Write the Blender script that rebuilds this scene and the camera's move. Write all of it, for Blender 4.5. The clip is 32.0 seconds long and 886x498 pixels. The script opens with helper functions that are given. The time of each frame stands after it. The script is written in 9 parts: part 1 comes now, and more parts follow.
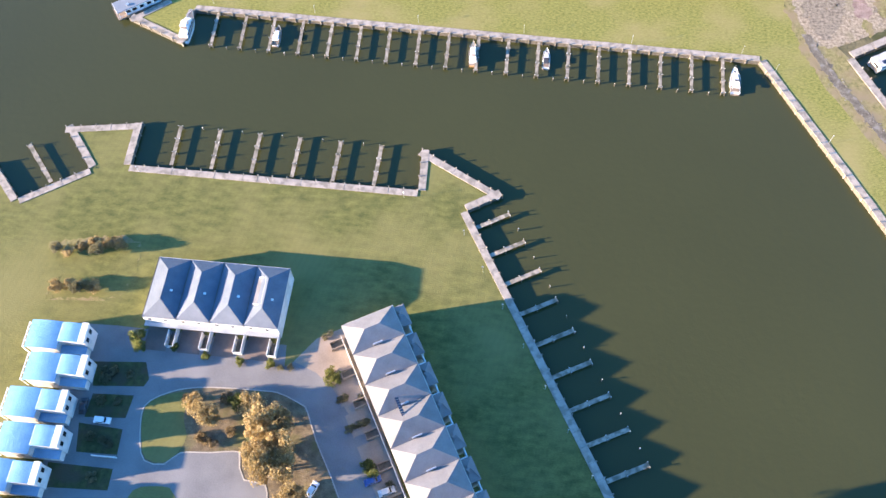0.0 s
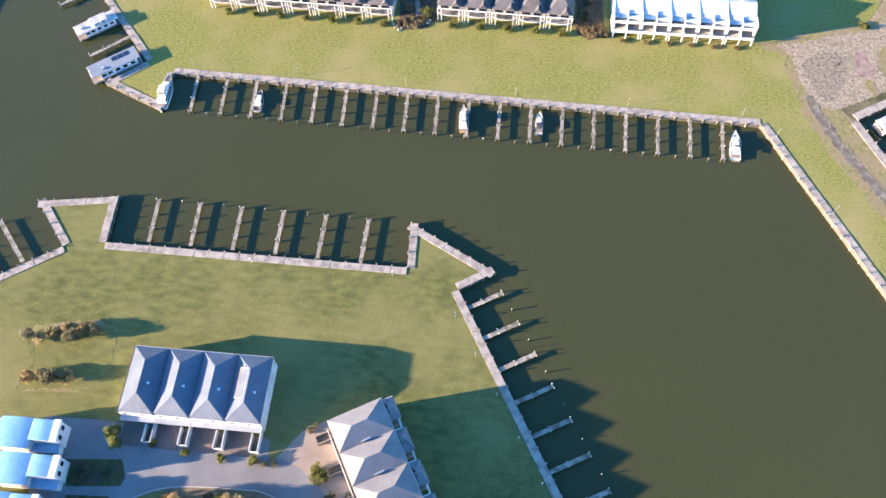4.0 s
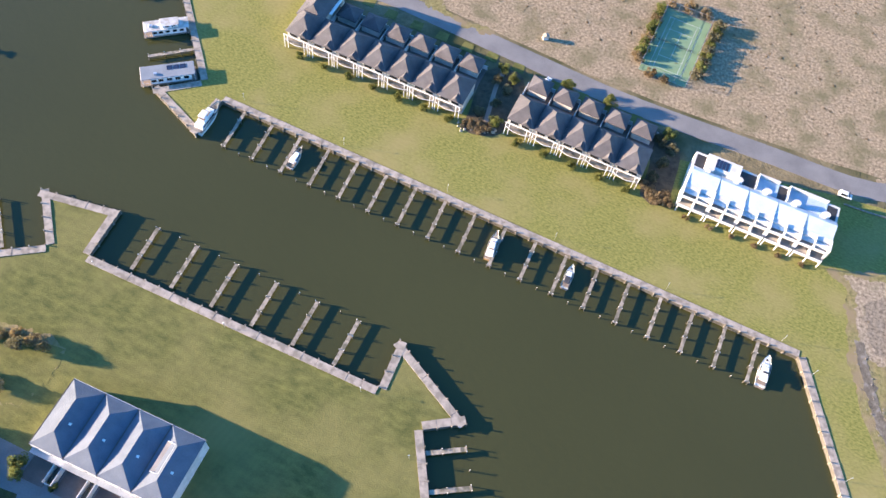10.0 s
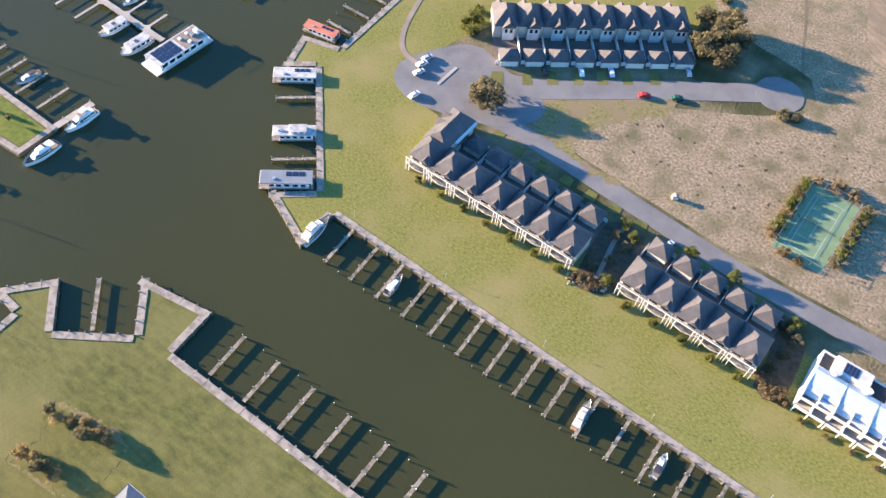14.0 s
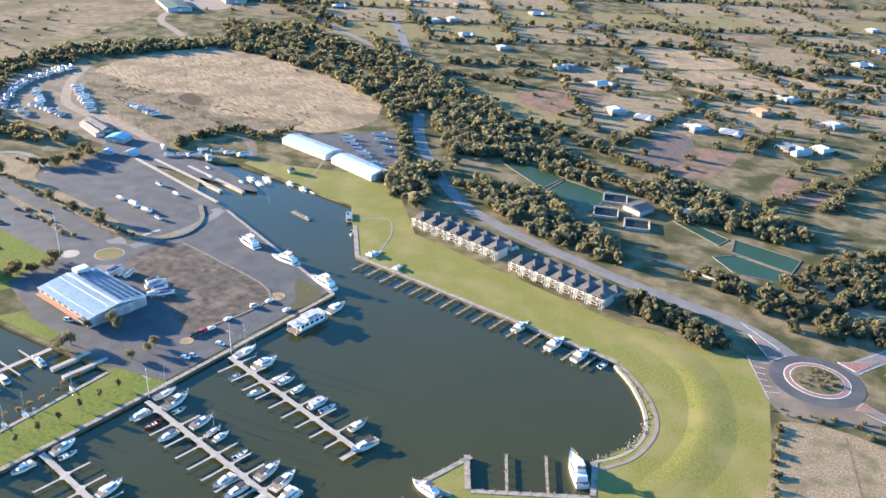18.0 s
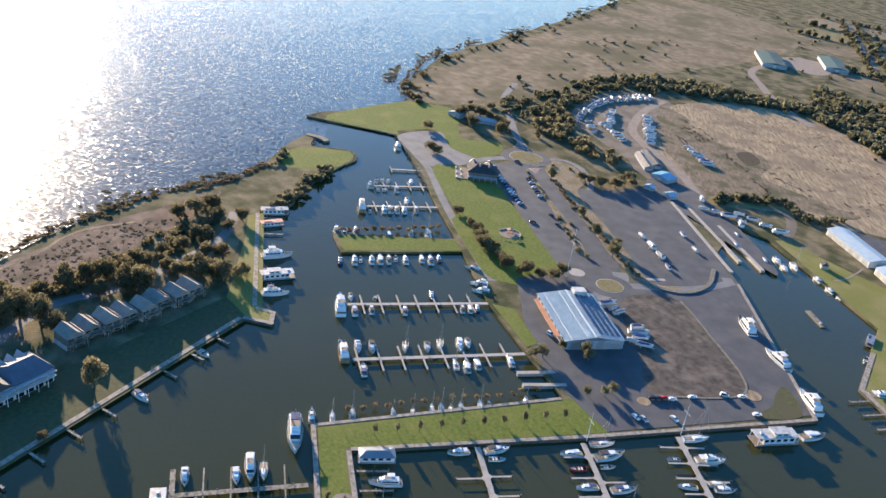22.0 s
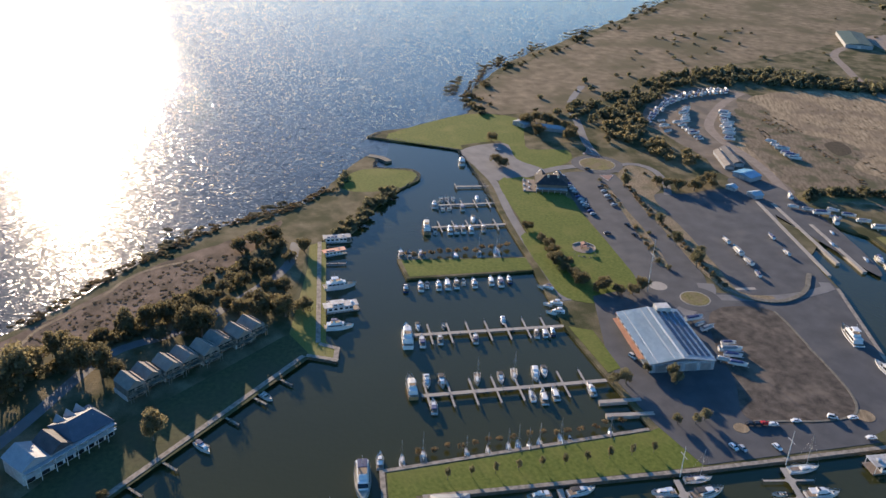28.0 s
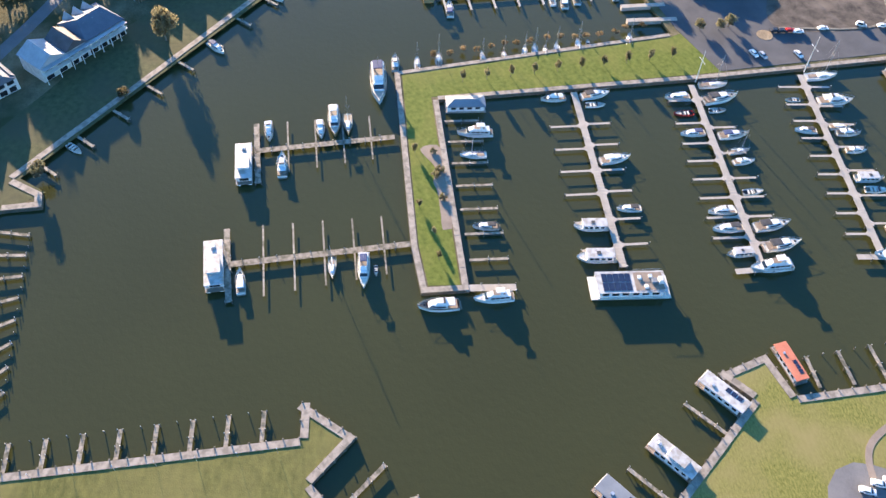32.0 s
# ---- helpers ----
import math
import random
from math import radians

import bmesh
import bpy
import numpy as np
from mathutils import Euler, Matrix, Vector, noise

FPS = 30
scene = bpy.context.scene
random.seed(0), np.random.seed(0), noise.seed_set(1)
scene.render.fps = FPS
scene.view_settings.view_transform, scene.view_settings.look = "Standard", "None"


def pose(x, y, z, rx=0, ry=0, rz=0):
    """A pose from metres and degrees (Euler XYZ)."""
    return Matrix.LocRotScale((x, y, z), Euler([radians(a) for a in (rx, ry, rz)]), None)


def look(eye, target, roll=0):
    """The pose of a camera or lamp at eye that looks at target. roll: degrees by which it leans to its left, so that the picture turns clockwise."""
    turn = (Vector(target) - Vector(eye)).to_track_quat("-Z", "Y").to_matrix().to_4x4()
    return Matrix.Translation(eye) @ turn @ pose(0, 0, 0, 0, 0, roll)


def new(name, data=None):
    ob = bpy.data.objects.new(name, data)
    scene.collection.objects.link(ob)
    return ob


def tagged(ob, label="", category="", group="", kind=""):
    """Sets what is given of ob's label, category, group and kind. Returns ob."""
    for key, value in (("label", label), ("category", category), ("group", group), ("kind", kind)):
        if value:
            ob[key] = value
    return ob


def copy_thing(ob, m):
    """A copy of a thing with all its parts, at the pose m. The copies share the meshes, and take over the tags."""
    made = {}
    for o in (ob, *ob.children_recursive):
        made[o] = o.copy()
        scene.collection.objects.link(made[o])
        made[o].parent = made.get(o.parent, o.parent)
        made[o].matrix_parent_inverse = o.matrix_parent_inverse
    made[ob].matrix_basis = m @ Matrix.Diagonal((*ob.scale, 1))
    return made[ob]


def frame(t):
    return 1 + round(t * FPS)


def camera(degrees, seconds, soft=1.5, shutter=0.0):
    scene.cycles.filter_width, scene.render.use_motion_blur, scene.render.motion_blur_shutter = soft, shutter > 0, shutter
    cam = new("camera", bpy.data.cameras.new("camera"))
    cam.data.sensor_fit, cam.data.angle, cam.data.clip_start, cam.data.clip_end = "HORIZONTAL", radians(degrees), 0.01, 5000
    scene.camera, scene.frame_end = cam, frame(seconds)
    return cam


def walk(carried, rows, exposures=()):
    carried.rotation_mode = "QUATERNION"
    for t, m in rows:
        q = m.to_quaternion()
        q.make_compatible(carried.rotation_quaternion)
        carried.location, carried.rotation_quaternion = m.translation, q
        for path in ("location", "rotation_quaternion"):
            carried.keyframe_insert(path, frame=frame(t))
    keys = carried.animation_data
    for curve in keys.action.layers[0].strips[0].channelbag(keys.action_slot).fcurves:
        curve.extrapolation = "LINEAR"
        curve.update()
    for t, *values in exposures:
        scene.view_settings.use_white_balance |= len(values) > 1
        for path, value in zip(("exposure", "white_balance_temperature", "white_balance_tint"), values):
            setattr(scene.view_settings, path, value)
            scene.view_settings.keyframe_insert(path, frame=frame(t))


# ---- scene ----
from mathutils import geometry

cam = camera(54.92, 32.0)
# seconds, x, y, z in metres, turns in degrees
EXPOSURES = [(0.0, 2.74, 7000, 25), (6.0, 2.58, 7000, 25), (10.0, 2.43, 7000, 25), (13.0, 2.2, 7050, 25), (15.0, 2.5, 7250, 22), (18.0, 2.4, 6900, 17), (19.0, 2.56, 6750, 18), (20.0, 2.24, 6750, 18), (21.0, 1.95, 6800, 19), (23.0, 1.55, 7000, 20), (26.0, 1.35, 7100, 21), (29.0, 0.92, 7150, 22), (30.0, 0.7, 7250, 22), (31.1, 1.2, 7250, 23), (31.7, 2.1, 7250, 23), (32.0, 2.34, 7250, 23)]
PATH = [
    (0.0, -0.00, 0.00, 209.20, 27.505, 1.345, -0.006),
    (0.5, 0.02, 2.85, 209.49, 27.456, 1.375, -0.076),
    (1.0, 0.04, 5.73, 209.71, 27.475, 1.409, -0.173),
    (1.5, 0.05, 8.65, 209.73, 27.474, 1.453, -0.304),
    (2.0, 0.18, 11.51, 209.80, 27.533, 1.499, -0.370),
    (2.5, 0.49, 14.44, 209.71, 27.596, -0.237, -0.524),
    (3.0, 0.68, 17.36, 209.73, 27.650, 0.838, -0.584),
    (3.5, 0.83, 20.44, 209.71, 27.670, 1.142, -0.642),
    (5.5, 2.29, 32.60, 209.92, 27.721, 1.620, -0.987),
    (6.0, 2.84, 35.56, 209.84, 27.758, 1.351, -1.074),
    (6.5, 3.44, 38.37, 209.75, 27.825, 0.982, -1.191),
    (7.0, 4.04, 41.01, 209.60, 27.927, 0.497, -1.281),
    (7.5, 4.52, 43.85, 209.37, 28.011, 0.307, -1.372),
    (8.0, 4.95, 46.74, 209.35, 28.003, 0.292, -1.439),
    (8.5, 5.54, 49.55, 209.31, 28.038, 0.312, -1.521),
    (9.0, 6.11, 52.12, 209.12, 28.150, 0.058, -1.363),
    (9.5, 6.72, 54.27, 208.66, 28.509, -1.425, 4.054),
    (10.0, 7.63, 56.03, 207.66, 29.028, -5.172, 17.046),
    (10.5, 8.50, 57.93, 206.89, 29.373, -8.091, 25.264),
    (11.0, 8.85, 60.34, 206.55, 29.533, -7.801, 26.485),
    (11.5, 8.68, 63.03, 206.54, 29.620, -6.782, 27.104),
    (12.0, 8.12, 65.64, 206.61, 29.620, -5.746, 27.547),
    (12.5, 7.31, 68.25, 206.72, 29.645, -4.952, 28.028),
    (13.0, 6.27, 70.89, 206.88, 29.656, -4.189, 28.437),
    (13.5, 5.11, 73.58, 207.04, 29.653, -3.943, 28.825),
    (14.0, 3.82, 76.66, 207.05, 33.827, -3.731, 29.143),
    (14.5, 2.77, 79.74, 207.38, 38.420, -3.487, 29.450),
    (15.0, 1.81, 82.89, 207.60, 43.442, -3.193, 29.816),
    (15.5, 0.89, 86.14, 207.63, 48.485, -3.172, 30.172),
    (17.5, -3.08, 99.96, 208.85, 64.546, -2.712, 31.801),
    (18.0, -4.09, 102.73, 209.37, 64.497, -2.690, 32.207),
    (18.5, -4.99, 104.94, 210.19, 64.353, -2.923, 36.391),
    (19.0, -5.93, 107.01, 211.27, 64.003, -7.565, 51.918),
    (19.5, -7.21, 109.37, 212.06, 63.839, -10.097, 58.426),
    (20.0, -8.69, 111.67, 212.59, 63.826, -10.018, 60.329),
    (20.5, -10.39, 113.71, 213.11, 63.518, -10.181, 69.214),
    (21.0, -12.38, 115.51, 213.26, 63.543, -9.864, 70.875),
    (21.5, -14.60, 117.11, 213.34, 63.592, -8.750, 71.246),
    (22.0, -17.03, 118.66, 213.50, 63.598, -7.407, 71.605),
    (22.5, -19.76, 120.16, 213.53, 63.594, -6.786, 71.901),
    (23.0, -22.47, 121.64, 213.58, 63.567, -6.256, 72.210),
    (23.5, -25.24, 123.10, 213.61, 63.535, -5.698, 72.503),
    (24.0, -28.08, 124.75, 213.69, 63.517, -5.284, 72.781),
    (24.5, -30.98, 126.44, 213.92, 63.504, -5.290, 73.039),
    (25.0, -33.83, 127.99, 214.07, 63.487, -5.185, 73.277),
    (25.5, -36.60, 129.32, 214.07, 63.840, -6.744, 73.384),
    (26.0, -38.16, 130.09, 213.98, 63.913, -1.871, 73.993),
    (26.5, -38.83, 130.50, 213.46, 63.868, -1.811, 74.235),
    (28.5, -38.80, 131.21, 209.53, 63.756, -2.182, 74.964),
    (29.0, -38.76, 131.38, 208.55, 63.704, -2.145, 75.124),
    (29.5, -38.68, 131.33, 207.64, 63.309, -2.221, 75.302),
    (30.0, -38.59, 131.35, 206.73, 58.596, -2.222, 75.482),
    (30.5, -38.35, 131.26, 205.73, 53.563, -2.184, 75.644),
    (31.0, -38.06, 131.07, 204.92, 48.139, -2.122, 75.771),
    (31.5, -37.68, 130.86, 204.08, 43.447, -2.040, 75.842),
    (32.0, -37.33, 130.85, 203.22, 38.711, -1.984, 75.971),
]
walk(cam, [(t, pose(*p)) for t, *p in PATH], EXPOSURES)
# end of path

# ---- light ----
SUN_DIR = Vector((-0.967, -0.155, 0.203)).normalized()      # towards the sun, low over the lake
world = bpy.data.worlds.new("sky")
scene.world = world
world.use_nodes = True
wn = world.node_tree
sky = wn.nodes.new("ShaderNodeTexSky")
sky.sky_type = "NISHITA"
sky.sun_disc = False
sky.sun_elevation = math.asin(SUN_DIR.z)
sky.sun_rotation = math.atan2(SUN_DIR.x, SUN_DIR.y)
sky.air_density, sky.dust_density, sky.ozone_density = 1.0, 0.3, 4.0
background = wn.nodes["Background"]
background.inputs["Strength"].default_value = 0.135
deep = wn.nodes.new("ShaderNodeHueSaturation")
deep.inputs["Saturation"].default_value = 1.2
wn.links.new(sky.outputs[0], deep.inputs["Color"])
wn.links.new(deep.outputs[0], background.inputs["Color"])
sun = new("sun", bpy.data.lights.new("sun", "SUN"))
sun.data.energy = 5.0
sun.data.angle = radians(0.6)
sun.data.color = (1.0, 0.86, 0.63)
sun.matrix_world = look((0, 0, 300), Vector((0, 0, 300)) - SUN_DIR)

# ---- materials ----


def material(name, low, high, rough=0.8, scale=1.0, fine=8.0, bump=0.3, metal=0.0, spots=None, spot_scale=0.15,
             spot_edge=(0.45, 0.62), stretch=(1, 1, 1), vary=0.0, specular=0.4, height=0.05, bands=0.0, band_turn=0.0, turned=0.0):
    """Colour from two octaves of noise in metres, patches of a third colour, and relief from the fine grain."""
    m = bpy.data.materials.new(name)
    m.use_nodes = True
    t = m.node_tree
    n, l = t.nodes, t.links
    bsdf = n["Principled BSDF"]
    pos = n.new("ShaderNodeNewGeometry")
    mapping = n.new("ShaderNodeMapping")
    mapping.inputs["Scale"].default_value = stretch
    if turned:
        spin = n.new("ShaderNodeMapping")
        spin.inputs["Rotation"].default_value = (0, 0, radians(-turned))
        l.new(pos.outputs["Position"], spin.inputs["Vector"])
        l.new(spin.outputs[0], mapping.inputs["Vector"])
    else:
        l.new(pos.outputs["Position"], mapping.inputs["Vector"])
    big = n.new("ShaderNodeTexNoise")
    big.inputs["Scale"].default_value, big.inputs["Detail"].default_value = scale, 5.0
    grain = n.new("ShaderNodeTexNoise")
    grain.inputs["Scale"].default_value, grain.inputs["Detail"].default_value = fine, 3.0
    for tex in (big, grain):
        l.new(mapping.outputs[0], tex.inputs["Vector"])
    mid = n.new("ShaderNodeMath")
    mid.operation = "MULTIPLY_ADD"
    l.new(grain.outputs["Fac"], mid.inputs[0])
    mid.inputs[1].default_value = 0.5
    l.new(big.outputs["Fac"], mid.inputs[2])
    ramp = n.new("ShaderNodeMapRange")
    ramp.inputs["From Min"].default_value, ramp.inputs["From Max"].default_value = 0.5, 1.0
    l.new(mid.outputs[0], ramp.inputs["Value"])
    mix = n.new("ShaderNodeMix")
    mix.data_type = "RGBA"
    mix.inputs["A"].default_value, mix.inputs["B"].default_value = (*low, 1), (*high, 1)
    l.new(ramp.outputs["Result"], mix.inputs["Factor"])
    colour = mix.outputs["Result"]
    if spots:
        patch = n.new("ShaderNodeTexNoise")
        patch.inputs["Scale"].default_value, patch.inputs["Detail"].default_value = spot_scale, 6.0
        l.new(pos.outputs["Position"], patch.inputs["Vector"])
        edge = n.new("ShaderNodeMapRange")
        edge.inputs["From Min"].default_value, edge.inputs["From Max"].default_value = spot_edge
        l.new(patch.outputs["Fac"], edge.inputs["Value"])
        over = n.new("ShaderNodeMix")
        over.data_type = "RGBA"
        over.inputs["B"].default_value = (*spots, 1)
        l.new(colour, over.inputs["A"])
        l.new(edge.outputs["Result"], over.inputs["Factor"])
        colour = over.outputs["Result"]
    if bands:
        turn = n.new("ShaderNodeMapping")
        turn.inputs["Rotation"].default_value = (0, 0, radians(band_turn))
        l.new(pos.outputs["Position"], turn.inputs["Vector"])
        wave = n.new("ShaderNodeTexWave")
        wave.inputs["Scale"].default_value, wave.inputs["Distortion"].default_value = 0.19, 4.0
        wave.inputs["Detail"].default_value, wave.inputs["Detail Scale"].default_value = 3.0, 1.5
        l.new(turn.outputs[0], wave.inputs["Vector"])
        shade = n.new("ShaderNodeHueSaturation")
        level = n.new("ShaderNodeMapRange")
        level.inputs["To Min"].default_value, level.inputs["To Max"].default_value = 1 - bands, 1 + bands
        l.new(wave.outputs["Fac"], level.inputs["Value"])
        l.new(level.outputs["Result"], shade.inputs["Value"])
        l.new(colour, shade.inputs["Color"])
        colour = shade.outputs["Color"]
    if vary:
        info = n.new("ShaderNodeObjectInfo")
        hsv = n.new("ShaderNodeHueSaturation")
        value = n.new("ShaderNodeMapRange")
        value.inputs["To Min"].default_value, value.inputs["To Max"].default_value = 1 - vary, 1 + vary
        l.new(info.outputs["Random"], value.inputs["Value"])
        l.new(value.outputs["Result"], hsv.inputs["Value"])
        l.new(colour, hsv.inputs["Color"])
        colour = hsv.outputs["Color"]
    l.new(colour, bsdf.inputs["Base Color"])
    bsdf.inputs["Roughness"].default_value = rough
    bsdf.inputs["Metallic"].default_value = metal
    bsdf.inputs["Specular IOR Level"].default_value = specular
    if bump:
        relief = n.new("ShaderNodeBump")
        relief.inputs["Strength"].default_value, relief.inputs["Distance"].default_value = bump, height
        l.new(grain.outputs["Fac"], relief.inputs["Height"])
        l.new(relief.outputs[0], bsdf.inputs["Normal"])
    return m


def water(name, body, rough, waves, wave_height):
    m = bpy.data.materials.new(name)
    m.use_nodes = True
    n, l = m.node_tree.nodes, m.node_tree.links
    bsdf = n["Principled BSDF"]
    pos = n.new("ShaderNodeNewGeometry")
    total = None
    for scale, weight in waves:
        tex = n.new("ShaderNodeTexNoise")
        tex.inputs["Scale"].default_value, tex.inputs["Detail"].default_value = scale, 3.0
        l.new(pos.outputs["Position"], tex.inputs["Vector"])
        mul = n.new("ShaderNodeMath")
        mul.operation = "MULTIPLY_ADD"
        mul.inputs[1].default_value = weight
        l.new(tex.outputs["Fac"], mul.inputs[0])
        if total:
            l.new(total, mul.inputs[2])
        else:
            mul.inputs[2].default_value = 0
        total = mul.outputs[0]
    silt = n.new("ShaderNodeTexNoise")
    silt.inputs["Scale"].default_value, silt.inputs["Detail"].default_value = 0.012, 4.0
    l.new(pos.outputs["Position"], silt.inputs["Vector"])
    mix = n.new("ShaderNodeMix")
    mix.data_type = "RGBA"
    mix.inputs["A"].default_value = (*[c * 0.82 for c in body], 1)
    mix.inputs["B"].default_value = (*[c * 1.18 for c in body], 1)
    l.new(silt.outputs["Fac"], mix.inputs["Factor"])
    l.new(mix.outputs["Result"], bsdf.inputs["Base Color"])
    relief = n.new("ShaderNodeBump")
    relief.inputs["Strength"].default_value, relief.inputs["Distance"].default_value = 1.0, wave_height
    l.new(total, relief.inputs["Height"])
    l.new(relief.outputs[0], bsdf.inputs["Normal"])
    bsdf.inputs["Roughness"].default_value = rough
    bsdf.inputs["IOR"].default_value = 1.33
    return m


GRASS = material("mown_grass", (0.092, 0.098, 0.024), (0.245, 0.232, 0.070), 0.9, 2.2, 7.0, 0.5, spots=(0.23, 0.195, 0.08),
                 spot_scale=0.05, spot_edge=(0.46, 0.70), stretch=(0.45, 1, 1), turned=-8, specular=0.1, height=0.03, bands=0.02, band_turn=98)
# Darker grass: shade painted on the spit lawn, worn turf at the yard corner.
SHADED_WORN_GRASS = material("shaded_and_worn_grass", (0.052, 0.057, 0.028), (0.105, 0.108, 0.05), 0.9, 0.5, 4.0, 0.6, spots=(0.085, 0.078, 0.045),
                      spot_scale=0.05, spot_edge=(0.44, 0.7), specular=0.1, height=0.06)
ROUGH_GRASS = material("coarse_grass", (0.058, 0.066, 0.022), (0.150, 0.146, 0.046), 0.9, 0.55, 3.6, 0.8, spots=(0.165, 0.15, 0.056),
                       spot_scale=0.035, spot_edge=(0.42, 0.66), stretch=(0.5, 1, 1), turned=-7, specular=0.1, height=0.1, bands=0.02, band_turn=20)
LUSH = material("lush_green_grass", (0.068, 0.096, 0.018), (0.148, 0.172, 0.037), 0.9, 0.6, 3.0, 0.6, spots=(0.17, 0.165, 0.045),
                spot_scale=0.06, spot_edge=(0.5, 0.8), specular=0.1, height=0.06, bands=0.03, band_turn=70)
DRY = material("dry_grassland", (0.10, 0.077, 0.049), (0.40, 0.306, 0.2), 0.95, 1.1, 3.6, 0.8, spots=(0.135, 0.12, 0.065),
               spot_scale=0.11, spot_edge=(0.46, 0.72), specular=0.05, height=0.12)
STRAW = material("straw_field", (0.15, 0.11, 0.068), (0.455, 0.345, 0.22), 0.95, 0.42, 2.6, 0.7, spots=(0.19, 0.142, 0.098),
                 spot_scale=0.03, spot_edge=(0.46, 0.66), stretch=(0.2, 1, 1), turned=-26, specular=0.05, height=0.15)
WORN = material("worn_brown_field", (0.11, 0.084, 0.058), (0.275, 0.211, 0.145), 0.95, 0.5, 2.2, 0.6, spots=(0.10, 0.095, 0.055),
                spot_scale=0.06, spot_edge=(0.48, 0.64), stretch=(0.3, 1, 1), turned=-26, specular=0.05, height=0.15)
SCRUB = material("scrub_ground", (0.11, 0.093, 0.055), (0.23, 0.185, 0.112), 0.95, 0.14, 1.1, 0.8, spots=(0.062, 0.064, 0.03),
                 spot_scale=0.05, spot_edge=(0.42, 0.6), specular=0.05, height=0.3)
ASPHALT = material("worn_asphalt", (0.118, 0.116, 0.116), (0.185, 0.18, 0.176), 0.85, 0.12, 3.0, 0.25, spots=(0.19, 0.185, 0.18),
                   spot_scale=0.08, spot_edge=(0.5, 0.8), specular=0.3, height=0.02)
ASPHALT_YARD = material("dark_hardstand", (0.048, 0.051, 0.057), (0.083, 0.086, 0.092), 0.85, 0.1, 3.0, 0.25, spots=(0.094, 0.092, 0.09),
                        spot_scale=0.05, spot_edge=(0.52, 0.75), specular=0.3, height=0.02)
GRAVEL = material("gravel", (0.13, 0.104, 0.078), (0.235, 0.19, 0.145), 0.95, 0.08, 2.0, 0.5, spots=(0.13, 0.11, 0.09),
                  spot_scale=0.05, specular=0.1)
PAVING = material("pale_paving", (0.19, 0.15, 0.12), (0.28, 0.225, 0.18), 0.9, 0.2, 3.0, 0.2, specular=0.2)
BOARDS = material("weathered_boards", (0.24, 0.205, 0.17), (0.36, 0.31, 0.26), 0.85, 0.35, 3.5, 0.5, spots=(0.19, 0.165, 0.135),
                  spot_scale=0.5, specular=0.2, height=0.03)
TIMBER = material("grey_pier_timber", (0.20, 0.17, 0.135), (0.35, 0.30, 0.24), 0.85, 0.5, 4.0, 0.5, spots=(0.12, 0.11, 0.08),
                  spot_scale=0.6, vary=0.15, specular=0.2, height=0.03)
PILE = material("dark_wet_timber", (0.05, 0.045, 0.035), (0.13, 0.115, 0.09), 0.7, 1.0, 6.0, 0.4)
CONCRETE = material("concrete", (0.27, 0.24, 0.205), (0.38, 0.34, 0.29), 0.85, 0.3, 4.0, 0.3, specular=0.3)
STONE = material("quay_stone", (0.10, 0.09, 0.075), (0.22, 0.20, 0.16), 0.9, 0.6, 2.5, 0.8, specular=0.2)
HARBOUR = water("harbour_water", (0.0385, 0.0402, 0.0147), 0.08, ((0.5, 1.0), (2.0, 0.25)), 0.05)
